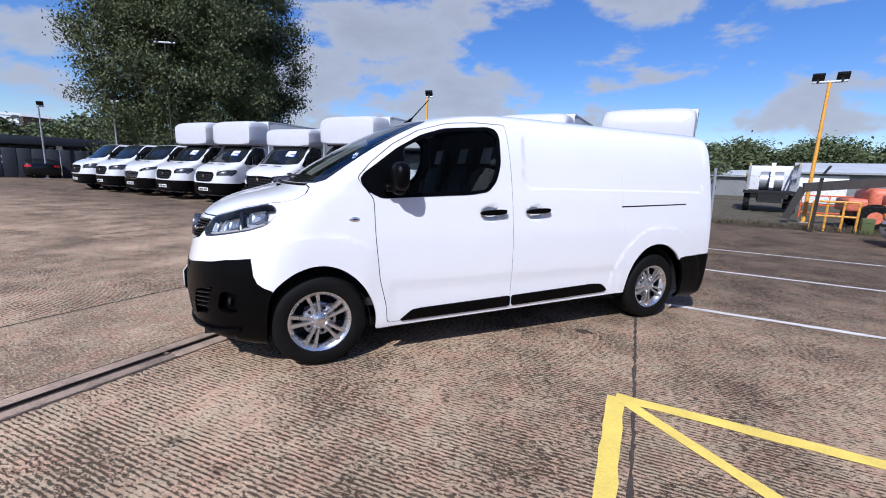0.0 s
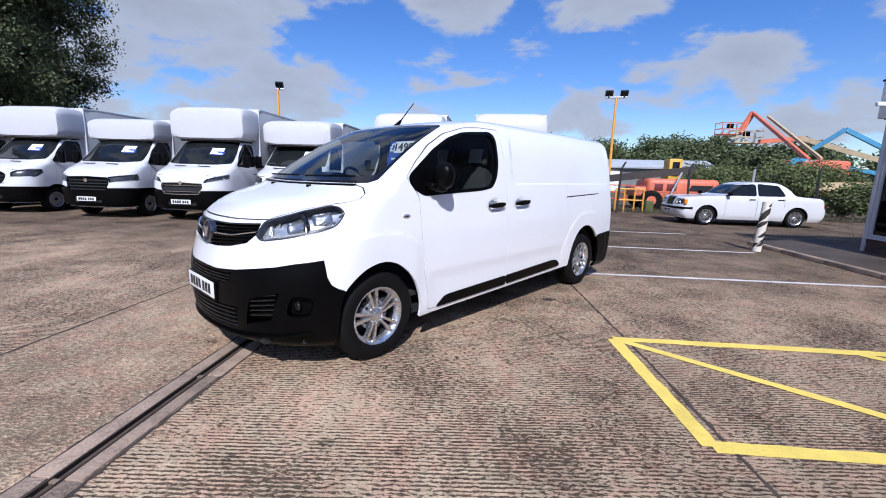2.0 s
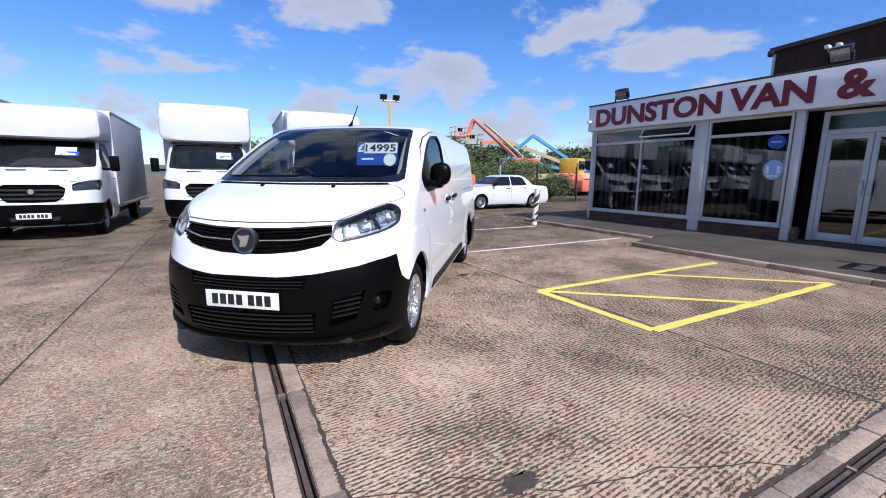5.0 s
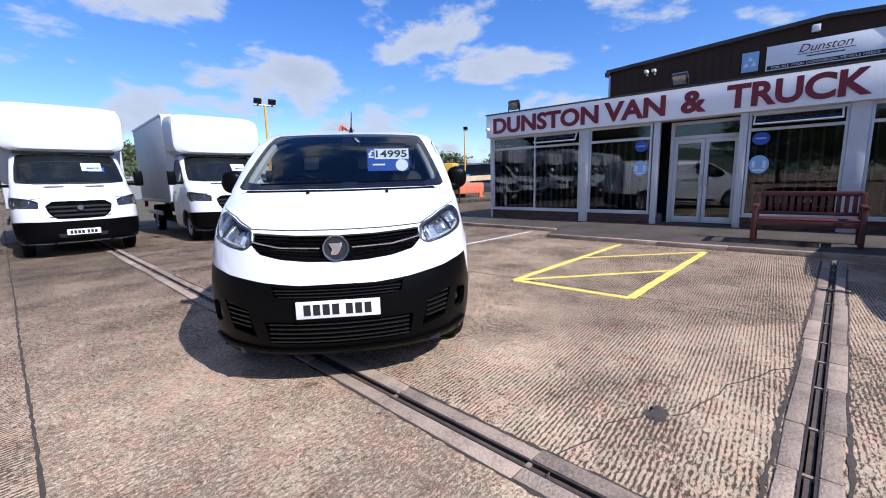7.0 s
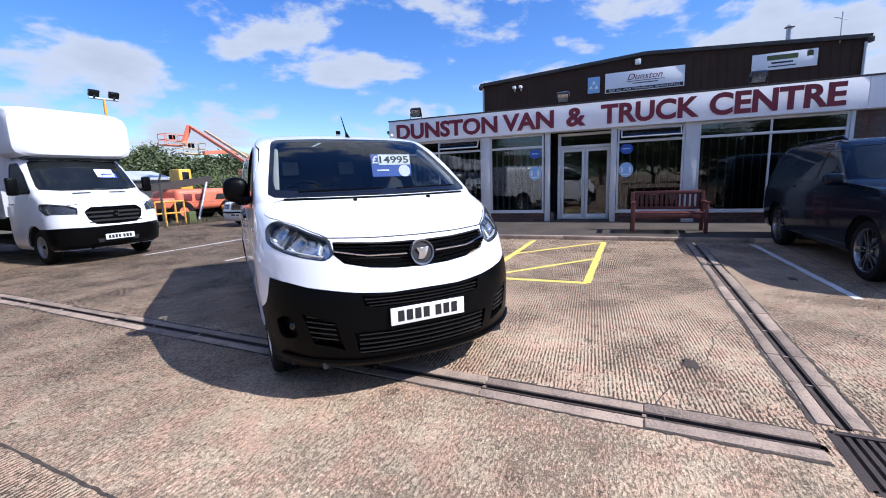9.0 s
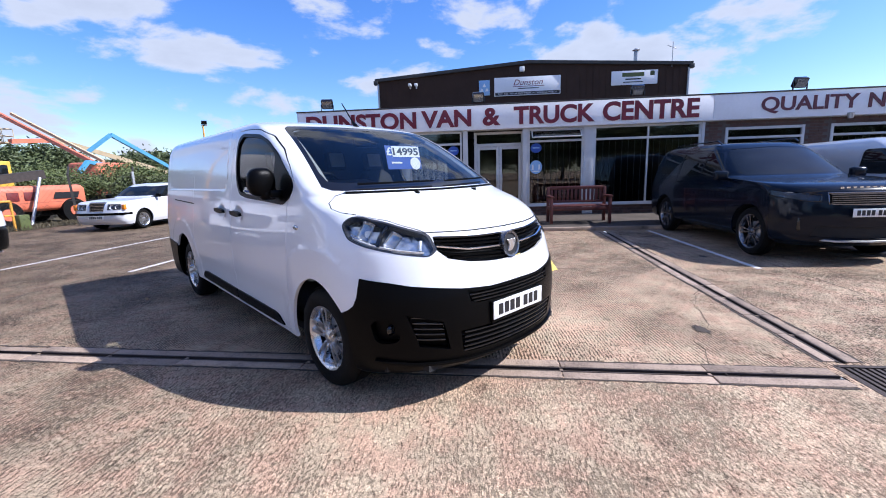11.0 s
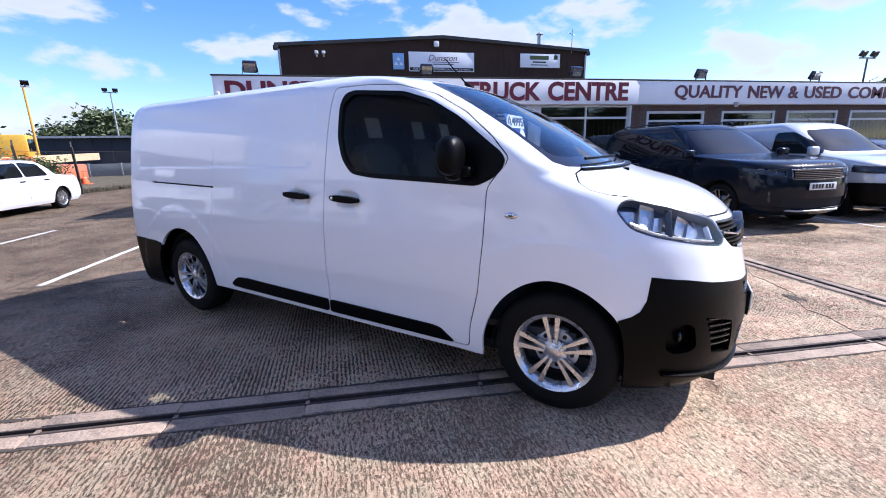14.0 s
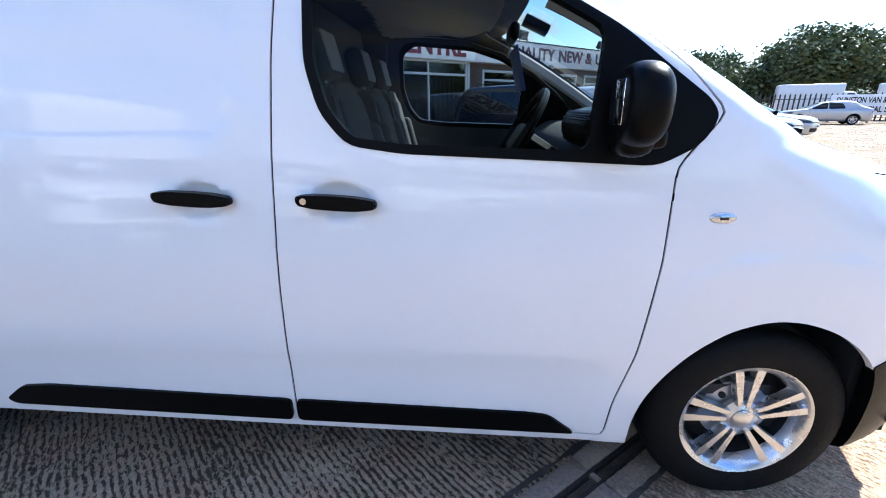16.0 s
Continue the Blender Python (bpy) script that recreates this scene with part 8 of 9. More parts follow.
tree(31, 5.5, 7.6, 1.6, 130, "tall narrow conifer behind the workshop", "leaf3", 60, 80, 0.16, 0.2, 0.1, "tree", 0.35, 0.3, 0.3)


# ---- hills and far buildings ----
def ridge(name, label, cx, cy, ax, r, z, seed, n=60, spread=1.0):
    """A far rounded ridge facing the yard: a curved bank with an uneven top."""
    rnd = random.Random(seed)
    bm = bmesh.new()
    rows = []
    for i in range(n + 1):
        a = radians(ax[0] + (ax[1] - ax[0]) * i / n)
        hgt = z * (0.72 + 0.28 * math.sin(i * 0.21 + seed) * math.sin(i * 0.075 + 1.3 * seed)) + rnd.uniform(-0.02, 0.02) * z
        rows.append([bm.verts.new((cx + (r + d) * math.cos(a), cy + (r + d) * math.sin(a), h * hgt)) for d, h in ((-60, -0.05), (0, 0.42), (60, 0.72), (160, 0.93), (260, 1.0))])
    for p, q in zip(rows[:-1], rows[1:]):
        for j in range(4):
            bm.faces.new((p[j], q[j], q[j + 1], p[j + 1]))
    return tagged(new(name, mesh_of(bm, M["hill"])), label, "hill", kind="structure")


ridge("hill_west", "far hazy green hillside with houses", 0, 0, (140, 180), 520, 48, 2)
ridge("hill_south", "far green wooded hillside", 0, 0, (-100, -35), 330, 33, 5)
ridge("hill_north", "low far green rise on the skyline", 0, 0, (20, 130), 560, 20, 7)
rnd = random.Random(11)
for i in range(26):
    a = radians(rnd.uniform(152, 166))
    d = rnd.uniform(470, 620)
    x, y = d * math.cos(a), d * math.sin(a)
    z = 18 + (d - 470) * 0.13 + rnd.uniform(-3, 3)
    h = thing("house", pose(x, y, z, 0, 0, rnd.uniform(0, 180)), "far pale house on the hillside", "house", "hillside houses")
    L, w, hh = rnd.uniform(9, 34), 8, rnd.uniform(4, 6)
    part("wall", boxm((-L / 2, -w / 2, -8), (L / 2, w / 2, hh)), M["paper"] if i % 3 else M["brick"], h)
    part("roof", prismm([(-w / 2 - 0.5, hh), (w / 2 + 0.5, hh), (0, hh + 3)], -L / 2 - 0.3, L / 2 + 0.3, "yz"), M["felt"] if i % 2 else M["roofsheet"], h)
for i in range(16):
    a = radians(rnd.uniform(150, 168))
    d = rnd.uniform(300, 460)
    tree(d * math.cos(a), d * math.sin(a), rnd.uniform(14, 26), rnd.uniform(12, 22), 300 + i, "far dark green wood on the hillside", "leaf3", 60, 60, 1.2, 0.8, 0.02, "tree", 3.0, 0.1, 0.2)


def shed(name, label, m, L, w, h, ridge_h, wallmat, roofmat, doors=()):
    """A sheeted shed along x with a low pitched roof, ribs and doors."""
    s = thing(name, m, label, "building")
    part("wall", boxm((-L / 2, -w / 2, 0), (L / 2, w / 2, h)), M[wallmat], s)
    part("roof", prismm([(-w / 2 - 0.3, h), (w / 2 + 0.3, h), (0, h + ridge_h)], -L / 2 - 0.3, L / 2 + 0.3, "yz"), M[roofmat], s, "pale sheet roof")
    n = int(L / 1.2)
    for i in range(n):
        x = -L / 2 + (i + 0.5) * L / n
        part("wall_rib", boxm((x - 0.04, -w / 2 - 0.04, 0), (x + 0.04, -w / 2, h)), M[wallmat], s)
    part("gutter", boxm((-L / 2 - 0.3, -w / 2 - 0.42, h - 0.05), (L / 2 + 0.3, -w / 2 - 0.28, h + 0.1)), M["galv"], s)
    for x0, x1, z1, mt in doors:
        part("door", boxm((x0, -w / 2 - 0.08, 0), (x1, -w / 2 - 0.045, z1), 0.01), M[mt], s)
    return s


shed("warehouse", "long grey sheeted warehouse with a pale roof", pose(19.6, 50.5, 0, 0, 0, -14), 12.5, 12, 2.5, 1.1, "wallsheet", "roofsheet", ((-7, -3, 2.3, "paper"), (1, 4.5, 2.2, "dark")))
shed("warehouse", "low pale shed behind the parked lorry", pose(11.0, 62, 0, 0, 0, -8), 10, 8, 2.2, 0.8, "wallsheet", "roofsheet")
shed("navy_building", "low dark navy building with a concrete base wall", pose(38.5, 19.5, 0, 0, 0, -82), 24, 10, 2.95, 0.15, "blackwall", "felt")
bw = thing("concrete_wall", pose(33.0, 18.8, 0, 0, 0, -82), "low grey concrete wall in front of the navy building", "wall", kind="structure")
part("wall_panel", boxm((-12, -0.1, 0), (12, 0.1, 0.95), 0.01), M["wallsheet"], bw)
for i in range(12):
    part("panel_post", boxm((-12 + i * 2.1, -0.16, 0), (-11.85 + i * 2.1, 0.12, 1.0), 0.01), M["wallsheet"], bw)
# forecourt canopy far on the west side
cp = thing("forecourt_canopy", pose(-47, 17.5, 0, 0, 0, 72), "dark flat forecourt canopy on white posts, far off", "canopy")
part("canopy_roof", boxm((-7, -4, 2.3), (7, 4, 2.95), 0.02), M["blackwall"], cp)
for x in (-6, -2, 2, 6):
    for y in (-3.5, 3.5):
        part("canopy_post", boxm((x - 0.18, y - 0.18, 0), (x + 0.18, y + 0.18, 2.3)), M["paper"], cp)
part("back_wall", boxm((-7, 3.6, 0), (7, 3.9, 2.3)), M["wallsheet"], cp)
hb = thing("dark_hoarding", pose(-36, 16.2, 0, 0, 0, 68), "dark timber hoarding beside the row of vans", "fence", kind="structure")
for i in range(14):
    part("board", boxm((-5 + i * 0.7, -0.03, 0), (-4.34 + i * 0.7, 0.03, 1.9), 0.01), M["blackwall"], hb)
for k, (x, y, hd, lab) in enumerate(((-41.5, 13.5, 165, "pale car parked by the forecourt"), (-39.5, 15.6, 160, "dark car parked by the forecourt"))):
    car("saloon_car", pose(x, y, 0, 0, 0, hd), lab, "car", SALOON, "greypaint" if k == 0 else "black", **{**SAL_KW, "step": 0.16})

# ---- workshop end gable ----
eg = thing("end_gable", Matrix(), "brick end of the showroom with a pitched roof and white verge", "building", kind="structure")
part("wall", prismm([(-16.78, 0.1), (-16.78, 3.34), (-20.1, 2.36), (-20.1, 0.1)], 6.28, 12.0, "yz"), M["brick"], eg)
part("verge_board", beamm((6.22, -16.6, 3.44), (6.22, -20.35, 2.34), 0.05, 0.16), M["upvc"], eg, "white verge board")
part("roof_slope", prismm([(-16.6, 3.45), (-16.6, 3.55), (-20.4, 2.44), (-20.4, 2.34)], 6.2, 12.2, "yz"), M["felt"], eg)
ts = board("test_station_sign", -18.55, -19.15, 1.55, 2.25, M["blue"], "small blue test station sign on the end wall", WX + 0.01)
for y, z in ((-18.85, 2.02), (-18.73, 1.84), (-18.97, 1.84)):
    part("triangle", prismm([(y - 0.08, z - 0.06), (y + 0.08, z - 0.06), (y, z + 0.08)], WX - 0.026, WX - 0.022, "yz"), M["paper"], ts)


# ---- poles, fences, bollard ----
def lamp_pole(x, y, h, yaw, heads=2, col="yellowpole", label="tall yellow lighting pole with two black floodlights", r=0.07):
    p = thing("lamp_pole", pose(x, y, 0, 0, 0, yaw), label, "lamp post", "yard lamp poles")
    part("pole", rodm((0, 0, 0), (0, 0, h), r, 12, r * 0.75), M[col], p)
    part("base_plate", boxm((-0.15, -0.15, 0), (0.15, 0.15, 0.03), 0.005), M["galv"], p)
    part("cross_arm", boxm((-0.04, -0.5 if heads == 2 else -0.1, h - 0.02), (0.04, 0.5 if heads == 2 else 0.3, h + 0.05), 0.01), M["galv"], p)
    for s in ((-0.34, 0.34) if heads == 2 else (0.1,)):
        tl = Matrix.Translation((0.05, s, h + 0.20)) @ Matrix.Rotation(radians(32), 4, "Y")
        f = part("floodlight", boxm((-0.07, -0.18, -0.13), (0.06, 0.18, 0.13), 0.02, 2, tl), M["gloss"], p, "black floodlight")
        part("lamp_glass", boxm((0.061, -0.15, -0.10), (0.066, 0.15, 0.10), 0.0, 1, tl), M["darkglass"], f)
        part("yoke", boxm((0.02, s - 0.03, h), (0.08, s + 0.03, h + 0.2), 0.005), M["gloss"], f)
    return p


lamp_pole(5.75, 20.6, 5.15, -100)
lamp_pole(-10.25, 19.6, 5.05, -80, 1, label="tall yellow lighting pole with one black floodlight")
lamp_pole(24.0, 22.4, 5.4, 210, 1, label="yellow lighting pole with one floodlight near the fence")
lamp_pole(35.1, 23.3, 6.5, 200, 2, "galv", "tall grey lighting pole with two floodlights")
lamp_pole(12.0, -20.4, 5.3, 180, 2, "fence", "dark lighting pole with two floodlights above the roof", 0.05)
lamp_pole(-24.0, 12.6, 4.2, -60, 1, "galv", "slim grey street lamp beyond the vans", 0.05)
lamp_pole(-21.5, 13.8, 7.0, -60, 2, "fence", "dark thin lighting pole before the tree", 0.05)
lamp_pole(-36.0, 14.5, 4.6, -30, 1, "galv", "slim pale street lamp far off", 0.06)


def mesh_fence(pts, h, label, gap=2.4, lean=0.0):
    f = thing("mesh_fence", Matrix(), label, "fence")
    rnd = random.Random(len(pts) * 7 + 1)
    wires = bmesh.new()
    for (x0, y0), (x1, y1) in zip(pts[:-1], pts[1:]):
        ln = math.hypot(x1 - x0, y1 - y0)
        n = max(1, int(ln / gap))
        for i in range(n):
            t = i / n
            x, y = x0 + (x1 - x0) * t, y0 + (y1 - y0) * t
            lx, ly = rnd.uniform(-lean, lean), rnd.uniform(-lean, lean)
            part("fence_post", beamm((x, y, 0), (x + lx, y + ly, h * rnd.uniform(0.95, 1.08)), 0.07, 0.07), M["fence"] if rnd.random() < 0.7 else M["galv"], f)
            part("post_arm", beamm((x + lx, y + ly, h), (x + lx + 0.18, y + ly + 0.1, h + 0.28), 0.05, 0.05), M["fence"], f)
        m = int(ln / 0.16)
        d = Vector(((x1 - x0) / ln, (y1 - y0) / ln, 0))
        for i in range(m):
            a = Vector((x0, y0, 0.05)) + d * (i * 0.16)
            for sgn in (1, -1):
                b = a + d * (sgn * h * 0.9) + Vector((0, 0, h * 0.92))
                s = (b - Vector((x0, y0, 0))).dot(d)
                if 0 <= s <= ln:
                    rod(wires, a, b, 0.0022, 3, cap=False)
        for z in (0.1, h * 0.5, h * 0.95):
            rod(wires, (x0, y0, z), (x1, y1, z), 0.006, 4, cap=False)
    part("wire_mesh", wires, M["fence"], f, "dark wire mesh")["kind"] = "stuff"
    return f


mesh_fence([(2.2, 16.9), (7.5, 16.4), (11.6, 15.4), (14.2, 15.2), (17.5, 14.0)], 1.75, "rusty wire mesh fence on leaning dark posts", 1.9, 0.12)


def palisade(x0, y0, x1, y1, h, label):
    f = thing("palisade_fence", Matrix(), label, "fence")
    ln = math.hypot(x1 - x0, y1 - y0)
    n = int(ln / 0.30)
    d = Vector(((x1 - x0) / ln, (y1 - y0) / ln, 0))
    a = math.degrees(math.atan2(d.y, d.x))
    bm = bmesh.new()
    prism(bm, [(-0.05, 0.08), (0.05, 0.08), (0.05, h - 0.12), (0.0, h), (-0.05, h - 0.12)], -0.012, 0.012)
    pale = mesh_of(bm, M["fence"], False)
    for i in range(n):
        p = Vector((x0, y0, 0)) + d * (i * 0.30)
        part("pale", pale, None, f, m=pose(p.x, p.y, 0, 0, 0, a))
    for z in (0.35, h - 0.4):
        part("rail", beamm((x0, y0, z), (x1, y1, z), 0.05, 0.05), M["fence"], f)
    return f


palisade(16.0, -30.0, -10.0, -44.0, 2.0, "dark steel palisade fence with pointed pales")
sg = thing("sales_board", pose(4.03, -36.17, 0, 0, 0, 208.3), "long white sales board with dark lettering on the fence", "sign")
part("board_panel", boxm((-0.35, -0.03, 0.5), (4.4, 0.03, 1.86), 0.01), M["signboard"], sg)
part("lettering", text_mesh("DUNSTON VAN & TRUCK", 3.9, 0.40, M["ink"], 0.012, 0.02), None, sg, m=Matrix.Translation((0.0, -0.031, 1.30)))
part("lettering", text_mesh("COMMERCIAL SALES", 3.6, 0.40, M["ink"], 0.012, 0.02), None, sg, m=Matrix.Translation((0.1, -0.031, 0.68)))
for x in (-0.2, 2.0, 4.2):
    part("board_post", boxm((x - 0.05, 0.031, 0), (x + 0.05, 0.12, 1.8)), M["fence"], sg)
for x, y, hd, band in ((3.9, -41.9, 205, False), (-1.9, -45.3, 205, True)):
    c = van_cab("white high panel van parked behind the far fence", pose(x, y, 0, 0, 0, hd), "ford", rear=-1.15, top=2.2, cards=False, group="", category="van", name="panel_van_far")
    part("load_body", boxm((-5.2, -0.98, 0.4), (-1.1, 0.98, 2.75), 0.12, 3), M["white2"], c)
    if band:
        part("side_graphic", prismm([(-4.8, 1.0), (-2.0, 1.0), (-3.2, 2.6), (-4.8, 2.6)], -0.992, -0.982), M["blue"], c, "blue graphic panel")

# striped bollard
bo = thing("bollard", pose(4.60, 8.03, 0, 2.5, 2.0, 0), "leaning concrete bollard painted with dark and cream stripes", "bollard")
part("post", rodm((0, 0, 0), (0, 0, 1.0), 0.078, 24, 0.075), M["camoa"], bo)
bm = bmesh.new()
rr = 0.0795
rnd = random.Random(3)
for k in range(11):
    z0 = 0.02 + k * 0.09
    n = 12
    a0 = rnd.uniform(0, 6)
    lo, hi = [], []
    for i in range(n + 1):
        a = a0 + i / n * rnd.uniform(2.6, 2.9)
        zz = z0 + 0.16 * i / n
        w = 0.044 * math.sin(math.pi * min(max(i / n, 0.06), 0.94)) + 0.006
        lo.append(bm.verts.new((rr * math.cos(a), rr * math.sin(a), min(zz - w, 0.985))))
        hi.append(bm.verts.new((rr * math.cos(a), rr * math.sin(a), min(zz + w, 0.99))))
    for i in range(n):
        bm.faces.new((lo[i], lo[i + 1], hi[i + 1], hi[i]))
part("stripes", bm, M["camob"], bo, "dark slanting stripes")


# ---- machines behind the fence ----
def beam_part(name, p, q, w, h, mt, parent, label=""):
    return part(name, beamm(p, q, w, h), M[mt], parent, label)


def basket(c, x, y, z, mt, L=1.8, w=0.9):
    b = part("basket_floor", boxm((x - L / 2, y - w / 2, z), (x + L / 2, y + w / 2, z + 0.1), 0.02), M[mt], c, "work platform")
    for zz in (0.55, 1.1):
        for a, e in (((-1, -1), (1, -1)), ((1, -1), (1, 1)), ((1, 1), (-1, 1)), ((-1, 1), (-1, -1))):
            part("guard_rail", rodm((x + a[0] * L / 2, y + a[1] * w / 2, z + zz), (x + e[0] * L / 2, y + e[1] * w / 2, z + zz), 0.03, 6), M[mt], b)
    for a in (-1, -0.33, 0.33, 1):
        for s in (-1, 1):
            part("rail_post", rodm((x + a * L / 2, y + s * w / 2, z), (x + a * L / 2, y + s * w / 2, z + 1.1), 0.025, 6), M[mt], b)
    part("control_box", boxm((x - 0.25, y - 0.2, z + 0.6), (x + 0.25, y + 0.1, z + 1.05), 0.03), M["plastic"], b)


lift = thing("boom_lift", pose(7.9, 19.4, 0, 0, 0, -8), "orange-red boom lift with dark tyres, boom lowered", "boom lift")
for x in (-0.8, 1.35):
    for y in (-0.95, 0.95):
        w = part("wheel", rodm((x, y - 0.2, 0.45), (x, y + 0.2, 0.45), 0.45, 24), M["rubber"], lift)
        part("wheel_hub", rodm((x, y - 0.22, 0.45), (x, y + 0.22, 0.45), 0.2, 16), M["orange"], w)
part("chassis", boxm((-1.2, -0.8, 0.3), (1.8, 0.8, 0.6), 0.06), M["plastic"], lift)
part("engine_cover", boxm((-1.0, -1.05, 0.50), (1.95, 1.05, 1.42), 0.2, 4), M["orange"], lift, "faded orange-red engine cover")
part("cover_step", boxm((-1.5, -0.9, 0.6), (-0.9, 0.9, 1.05), 0.1, 3), M["orange"], lift)
part("name_mark", prismm([(0.7, 0.92), (1.55, 0.92), (1.65, 1.16), (0.8, 1.16)], -1.075, -1.055), M["ink"], lift)
for x0, x1 in ((-0.7, -0.35), (-0.2, 0.2)):
    part("vent_panel", boxm((x0, -1.07, 0.9), (x1, -1.05, 1.2), 0.01), M["maroon"], lift)
beam_part("boom", (1.2, 0, 1.85), (-2.6, -0.1, 1.35), 0.28, 0.32, "fence", lift, "dark lowered boom")
beam_part("boom_arm", (-2.6, -0.1, 1.35), (-2.95, -0.1, 0.2), 0.2, 0.22, "fence", lift)
part("jack_leg", rodm((0.3, -1.2, 1.7), (-0.4, -1.45, 0.0), 0.05, 8), M["galv"], lift)
cabm = thing("crane_cab", pose(9.05, 21.2, 0, 0, 0, -8), "small yellow machine cab with a dark window", "machine cab")
part("cab_body", boxm((-0.3, -0.45, 0.9), (0.3, 0.45, 2.4), 0.04), M["machine"], cabm)
part("cab_window", boxm((-0.15, -0.47, 1.55), (0.17, -0.44, 2.25), 0.02), M["darkglass"], cabm)
part("cab_base", boxm((-1.0, -0.8, 0.0), (1.2, 0.8, 0.9), 0.05), M["fence"], cabm)

lf = thing("boom_lift_raised", pose(0, 0, 0), "raised orange articulated boom lift with a cage", "boom lift")
beam_part("upper_boom", (25.4, 41.3, 7.75), (24.3, 41.0, 5.9), 0.3, 0.42, "orange", lf)
beam_part("main_boom", (25.4, 41.3, 7.75), (22.2, 29.8, 3.0), 0.2, 0.26, "orange", lf)
beam_part("inner_boom", (25.3, 39.0, 7.1), (22.9, 29.6, 3.05), 0.16, 0.2, "cream", lf)
basket(lf, 23.9, 42.0, 5.75, "orange", 2.0, 1.2)
part("turntable", boxm((20.6, 28.0, 0.5), (23.6, 30.2, 2.9), 0.2), M["orange"], lf)
part("lift_chassis", boxm((20.2, 27.6, 0.0), (24.2, 30.4, 0.7), 0.1), M["plastic"], lf)
l2 = thing("boom_lift_raised", pose(0, 0, 0), "raised cream and orange boom lift with a cage", "boom lift")
beam_part("jib", (24.9, 39.2, 4.95), (27.6, 38.2, 5.2), 0.3, 0.35, "orange", l2)
beam_part("main_boom", (27.6, 38.2, 5.3), (33.5, 32.5, 2.2), 0.3, 0.38, "cream", l2)
basket(l2, 24.0, 39.6, 4.8, "cream", 2.4, 1.1)
part("turntable", boxm((35.0, 30.0, 0.0), (38.5, 32.4, 2.2), 0.2), M["orange"], l2)
l3 = thing("boom_lift_blue", pose(0, 0, 0), "blue articulated boom lift with a folded arm", "boom lift")
beam_part("main_boom", (24.87, 30.5, 5.13), (31.5, 28.8, 1.4), 0.22, 0.28, "skyblue", l3)
beam_part("fly_arm", (24.87, 30.5, 5.13), (23.6, 31.6, 3.7), 0.26, 0.3, "skyblue", l3)
beam_part("lower_arm", (19.3, 28.0, 2.2), (20.2, 28.2, 2.9), 0.2, 0.25, "skyblue", l3)
beam_part("lower_boom", (20.2, 28.2, 2.9), (29.0, 28.0, 1.6), 0.2, 0.25, "skyblue", l3)
part("tower", boxm((30.6, 28.0, 0.0), (32.4, 29.8, 1.9), 0.1), M["skyblue"], l3)
l4 = thing("stored_boom", pose(0, 0, 0), "orange machine with a long pale boom lying low", "boom lift")
beam_part("boom", (16.0, 21.0, 1.25), (25.0, 20.0, 1.5), 0.35, 0.4, "cream", l4)
part("machine_body", boxm((19.0, 19.0, 0.3), (22.0, 20.5, 1.1), 0.1), M["orange"], l4)
l5 = thing("site_machine", pose(20.0, 21.0, 0, 0, 0, 20), "yellow and orange site machine beyond the fence", "machine")
part("machine_body", boxm((-1.6, -0.8, 0.5), (1.4, 0.8, 1.5), 0.12), M["orange"], l5)
part("machine_cab", boxm((-0.6, -0.7, 1.5), (0.8, 0.7, 2.6), 0.1), M["machine"], l5)
part("cab_glass", boxm((-0.45, -0.72, 1.8), (0.65, 0.72, 2.4), 0.02), M["darkglass"], l5)
part("track", boxm((-1.8, -1.0, 0.0), (1.6, 1.0, 0.5), 0.15), M["rubber"], l5)

# flatbed lorry with a frame
fb = thing("flatbed_lorry", pose(6.7, 30.5, 0, 0, 0, 79), "white flatbed lorry carrying a steel frame and yellow board", "lorry")
part("lorry_cab", boxm((0.2, -1.1, 0.6), (2.0, 1.1, 2.5), 0.18, 3), M["white2"], fb)
part("cab_glass", boxm((0.5, -1.11, 1.5), (1.5, 1.11, 2.2), 0.04), M["darkglass"], fb)
part("deck", boxm((-4.2, -1.15, 0.95), (0.1, 1.15, 1.1), 0.02), M["liner"], fb)
part("lorry_chassis", boxm((-4.2, -0.5, 0.5), (1.8, 0.5, 0.95)), M["liner"], fb)
for x in (1.1, -2.6, -3.5):
    for y in (-0.95, 0.95):
        part("wheel", rodm((x, y - 0.14, 0.46), (x, y + 0.14, 0.46), 0.46, 20), M["rubber"], fb)
for x in (-3.9, -2.6, -1.3, 0.0):
    part("frame_post", boxm((x - 0.05, -1.05, 1.1), (x + 0.05, -0.95, 2.4)), M["galv"], fb)
    part("frame_post", boxm((x - 0.05, 0.95, 1.1), (x + 0.05, 1.05, 2.4)), M["galv"], fb)
for z in (1.7, 2.4):
    for y in (-1.0, 1.0):
        part("frame_rail", boxm((-3.9, y - 0.04, z), (0.0, y + 0.04, z + 0.08)), M["machine"] if z > 2 else M["paper"], fb)
part("load_drum", rodm((-1.9, -0.5, 1.6), (-1.9, 0.5, 1.6), 0.5, 18), M["galv"], fb)
part("loader_arm", beamm((-3.2, 0, 1.2), (-2.2, 0, 2.5), 0.18, 0.2), M["paper"], fb)
yb = part("warning_board", boxm((0.35, 1.14, 1.35), (1.35, 1.17, 2.15), 0.01), M["machine"], fb, "yellow board with black bars")
for z in (1.5, 1.85):
    part("text_bar", boxm((0.45, 1.172, z), (1.25, 1.178, z + 0.2)), M["ink"], yb)

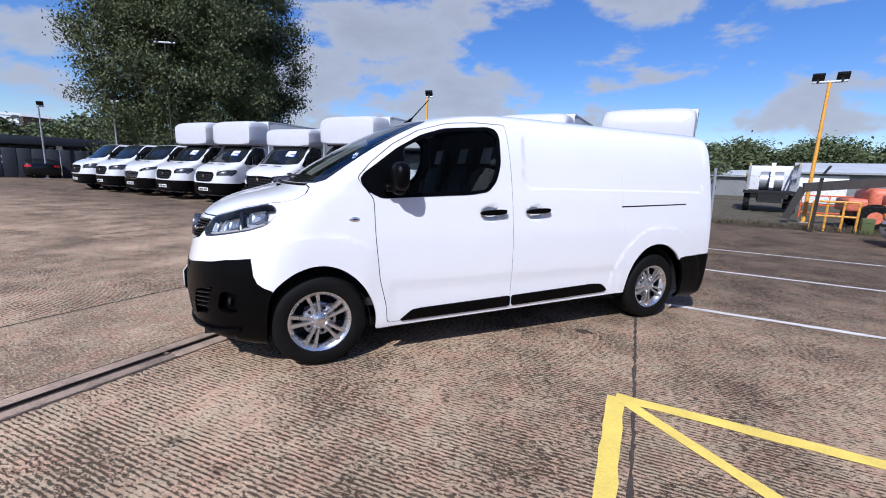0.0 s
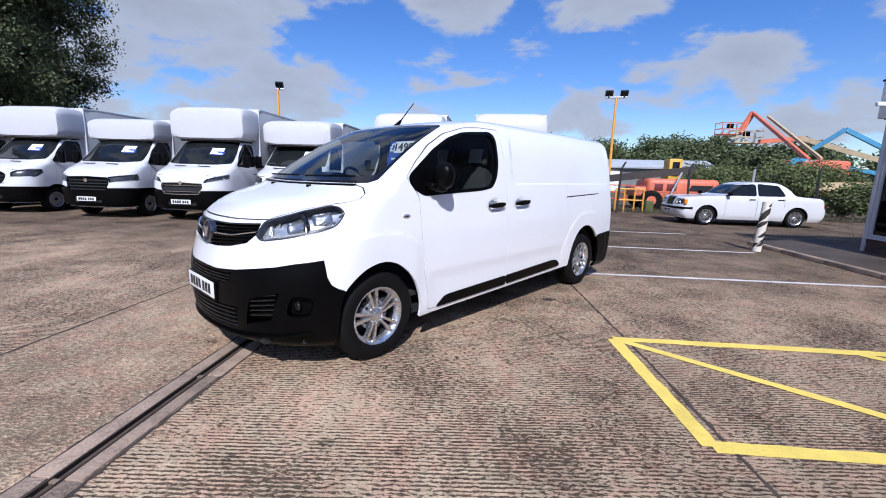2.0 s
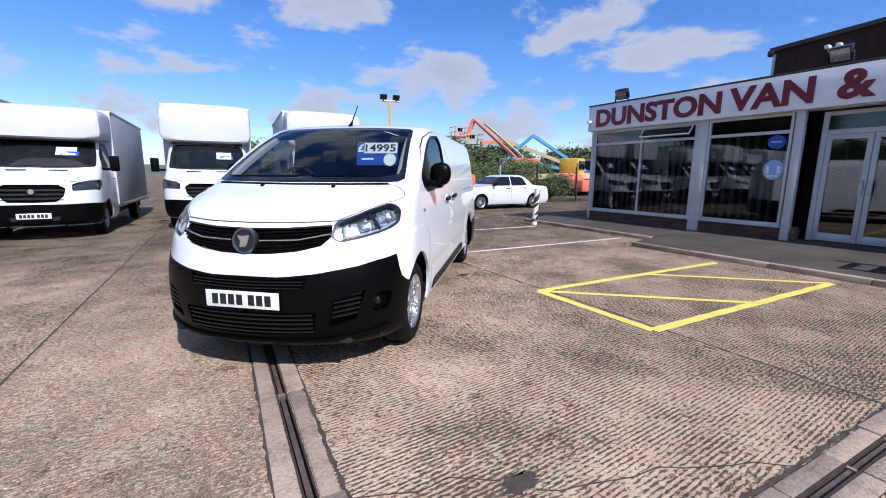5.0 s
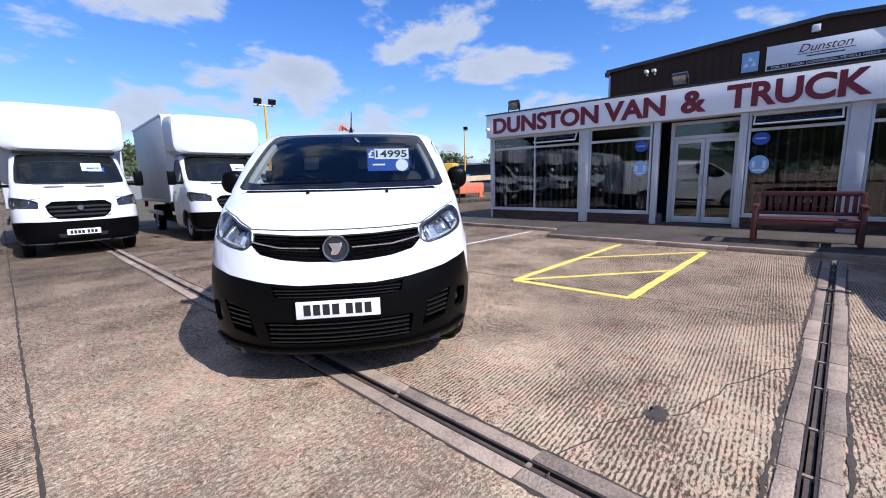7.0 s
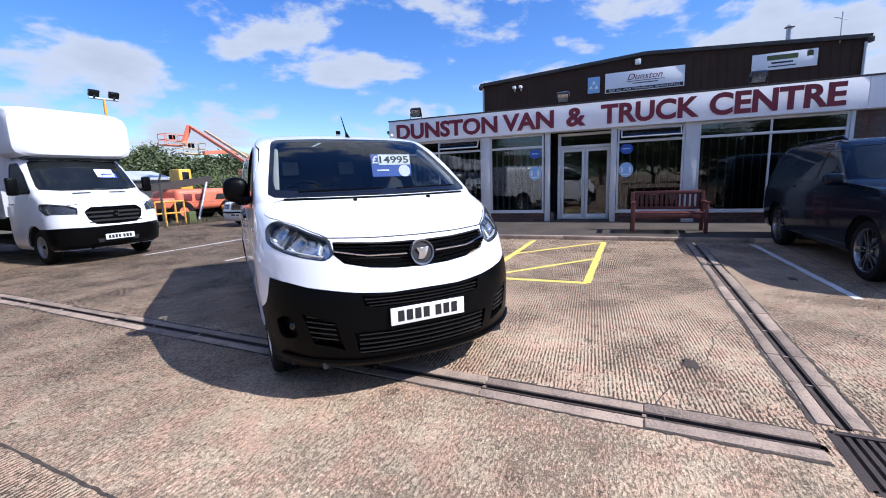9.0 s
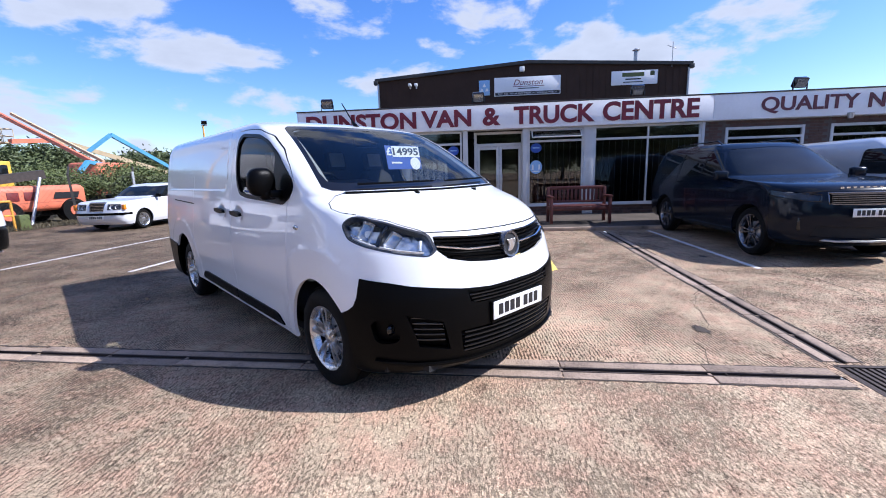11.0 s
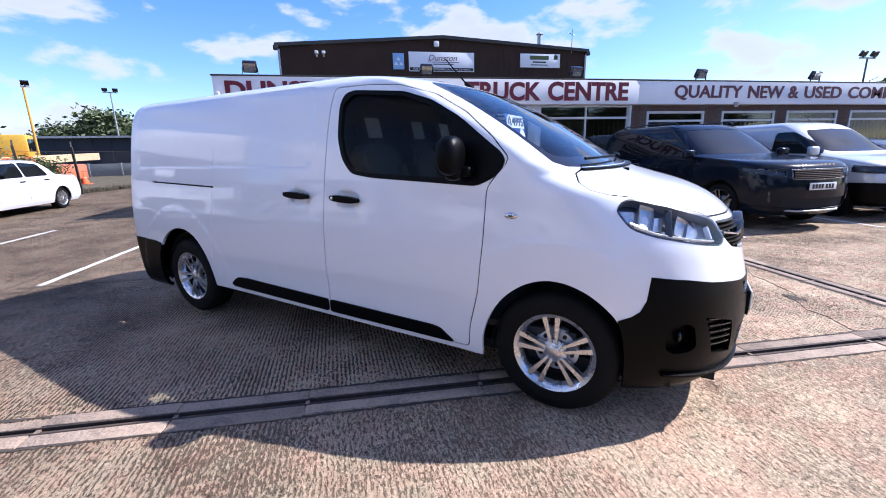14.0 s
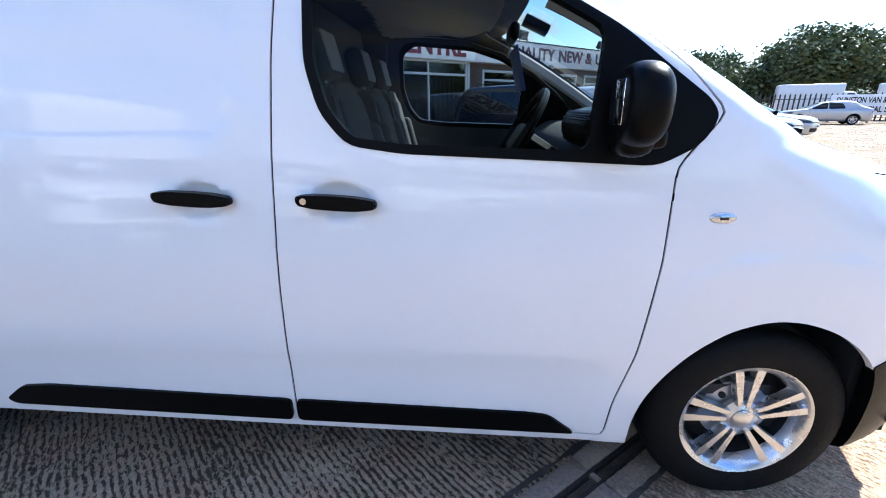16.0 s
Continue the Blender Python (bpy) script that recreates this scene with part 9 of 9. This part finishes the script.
# yellow gate frame, red barriers, cone
gt = thing("gate_frame", pose(5.0, 17.3, 0, 0, 0, -6), "yellow tubular gate frame beside the pole", "gate")
bm = bmesh.new()
for x in (0, 0.35, 0.75, 1.1):
    rod(bm, (x, 0, 0), (x, 0, 0.95), 0.035, 8)
rod(bm, (0, 0, 0.95), (1.1, 0, 0.95), 0.035, 8)
rod(bm, (0, 0, 0.5), (1.1, 0, 0.5), 0.03, 8)
part("tube_frame", bm, M["yellowpole"], gt)
part("green_box", boxm((1.2, -0.1, 0), (1.5, 0.15, 0.5), 0.03), M["leaf2"], gt)
for k in range(3):
    br = thing("barrier", pose(7.5 + k * 2.2, 24.0, 0, 0, 0, 4), "red pedestrian barrier standing on rough ground", "barrier", "red barriers")
    bm = bmesh.new()
    for z in (0.25, 0.6, 1.0):
        rod(bm, (-1, 0, z), (1, 0, z), 0.03, 6)
    for x in (-1, -0.5, 0, 0.5, 1):
        rod(bm, (x, 0, 0), (x, 0, 1.0), 0.025, 6)
    part("rail_frame", bm, M["cone"], br)
cn = thing("traffic_cone", pose(21.5, 19.0, 0), "orange traffic cone with a white band on the grass", "cone")
part("cone_body", rodm((0, 0, 0.04), (0, 0, 0.75), 0.2, 16, 0.04), M["cone"], cn)
part("cone_foot", boxm((-0.25, -0.25, 0), (0.25, 0.25, 0.045), 0.01), M["cone"], cn)
part("white_band", rodm((0, 0, 0.36), (0, 0, 0.54), 0.128, 16, 0.086), M["paper"], cn)

# rough grass beyond the yard
def grass_sheet(pts, z):
    bm = bmesh.new()
    vs = [bm.verts.new((x, y, z)) for x, y in pts]
    bm.faces.new(vs)
    return bm


tagged(new("grass_verge", mesh_of(grass_sheet([(-2.0, 17.6), (8.0, 16.9), (11.8, 15.8), (17.6, 14.3), (30, 11), (60, 14), (60, 70), (-2, 70)], 0.012), M["grass"], False)), "rough dry grass beyond the fence", "grass", kind="stuff")
rnd_np = np.random.RandomState(8)
gp = np.stack([rnd_np.uniform(2, 18, 5000), np.zeros(5000), np.full(5000, 0.06)], 1)
gp[:, 1] = np.interp(gp[:, 0], [2, 8, 11.8, 17.6], [17.4, 16.9, 15.8, 14.4]) + rnd_np.exponential(0.5, 5000)
tagged(new("grass_tufts", leaf_mesh("tufts", gp, 0.10, M["grass"], rnd_np, 0.12, -2.0)), "dry grass tufts along the fence foot", "grass", kind="stuff")


# ---- single bricks of the showroom walls ----
BW, BH, BD = 0.215, 0.065, 0.012
brick_mesh = mesh_of(boxm((-BD, -BW / 2, -BH / 2), (0.01, BW / 2, BH / 2), 0.003, 1), M["brick"], False)
near, far = [], []
for parent, y0, y1, z0, z1, x in BRICKS:
    rows = max(1, int(round((z1 - z0) / 0.075)))
    for r in range(rows):
        z = z0 + (r + 0.5) * (z1 - z0) / rows
        y = y0 - (0.0 if r % 2 else 0.1125)
        while y - BW > y1 - 0.02:
            yc = y - BW / 2
            if yc + BW / 2 <= y0 + 0.001:
                (near if (yc > -3.6 and z < 0.45) else far).append((parent, x + 0.008, yc, z))
            y -= 0.225
for parent, x, y, z in near[:300]:
    part("brick", brick_mesh, None, parent, m=Matrix.Translation((x, y, z)))
far += near[300:]
V, F = [], []
q = [(-BD, -BW / 2, -BH / 2), (-BD, BW / 2, -BH / 2), (-BD, BW / 2, BH / 2), (-BD, -BW / 2, BH / 2), (0.004, -BW / 2, -BH / 2), (0.004, BW / 2, -BH / 2), (0.004, BW / 2, BH / 2), (0.004, -BW / 2, BH / 2)]
for parent, x, y, z in far:
    o = len(V)
    V += [(a + x, b + y, c + z) for a, b, c in q]
    F += [[o + i for i in f] for f in ((0, 3, 2, 1), (0, 1, 5, 4), (1, 2, 6, 5), (2, 3, 7, 6), (3, 0, 4, 7))]
me = bpy.data.meshes.new("bricks")
me.from_pydata(V, [], F)
me.materials.append(M["brick"])
bb = part("bricks", me, None, longw)
bb["kind"] = "stuff"
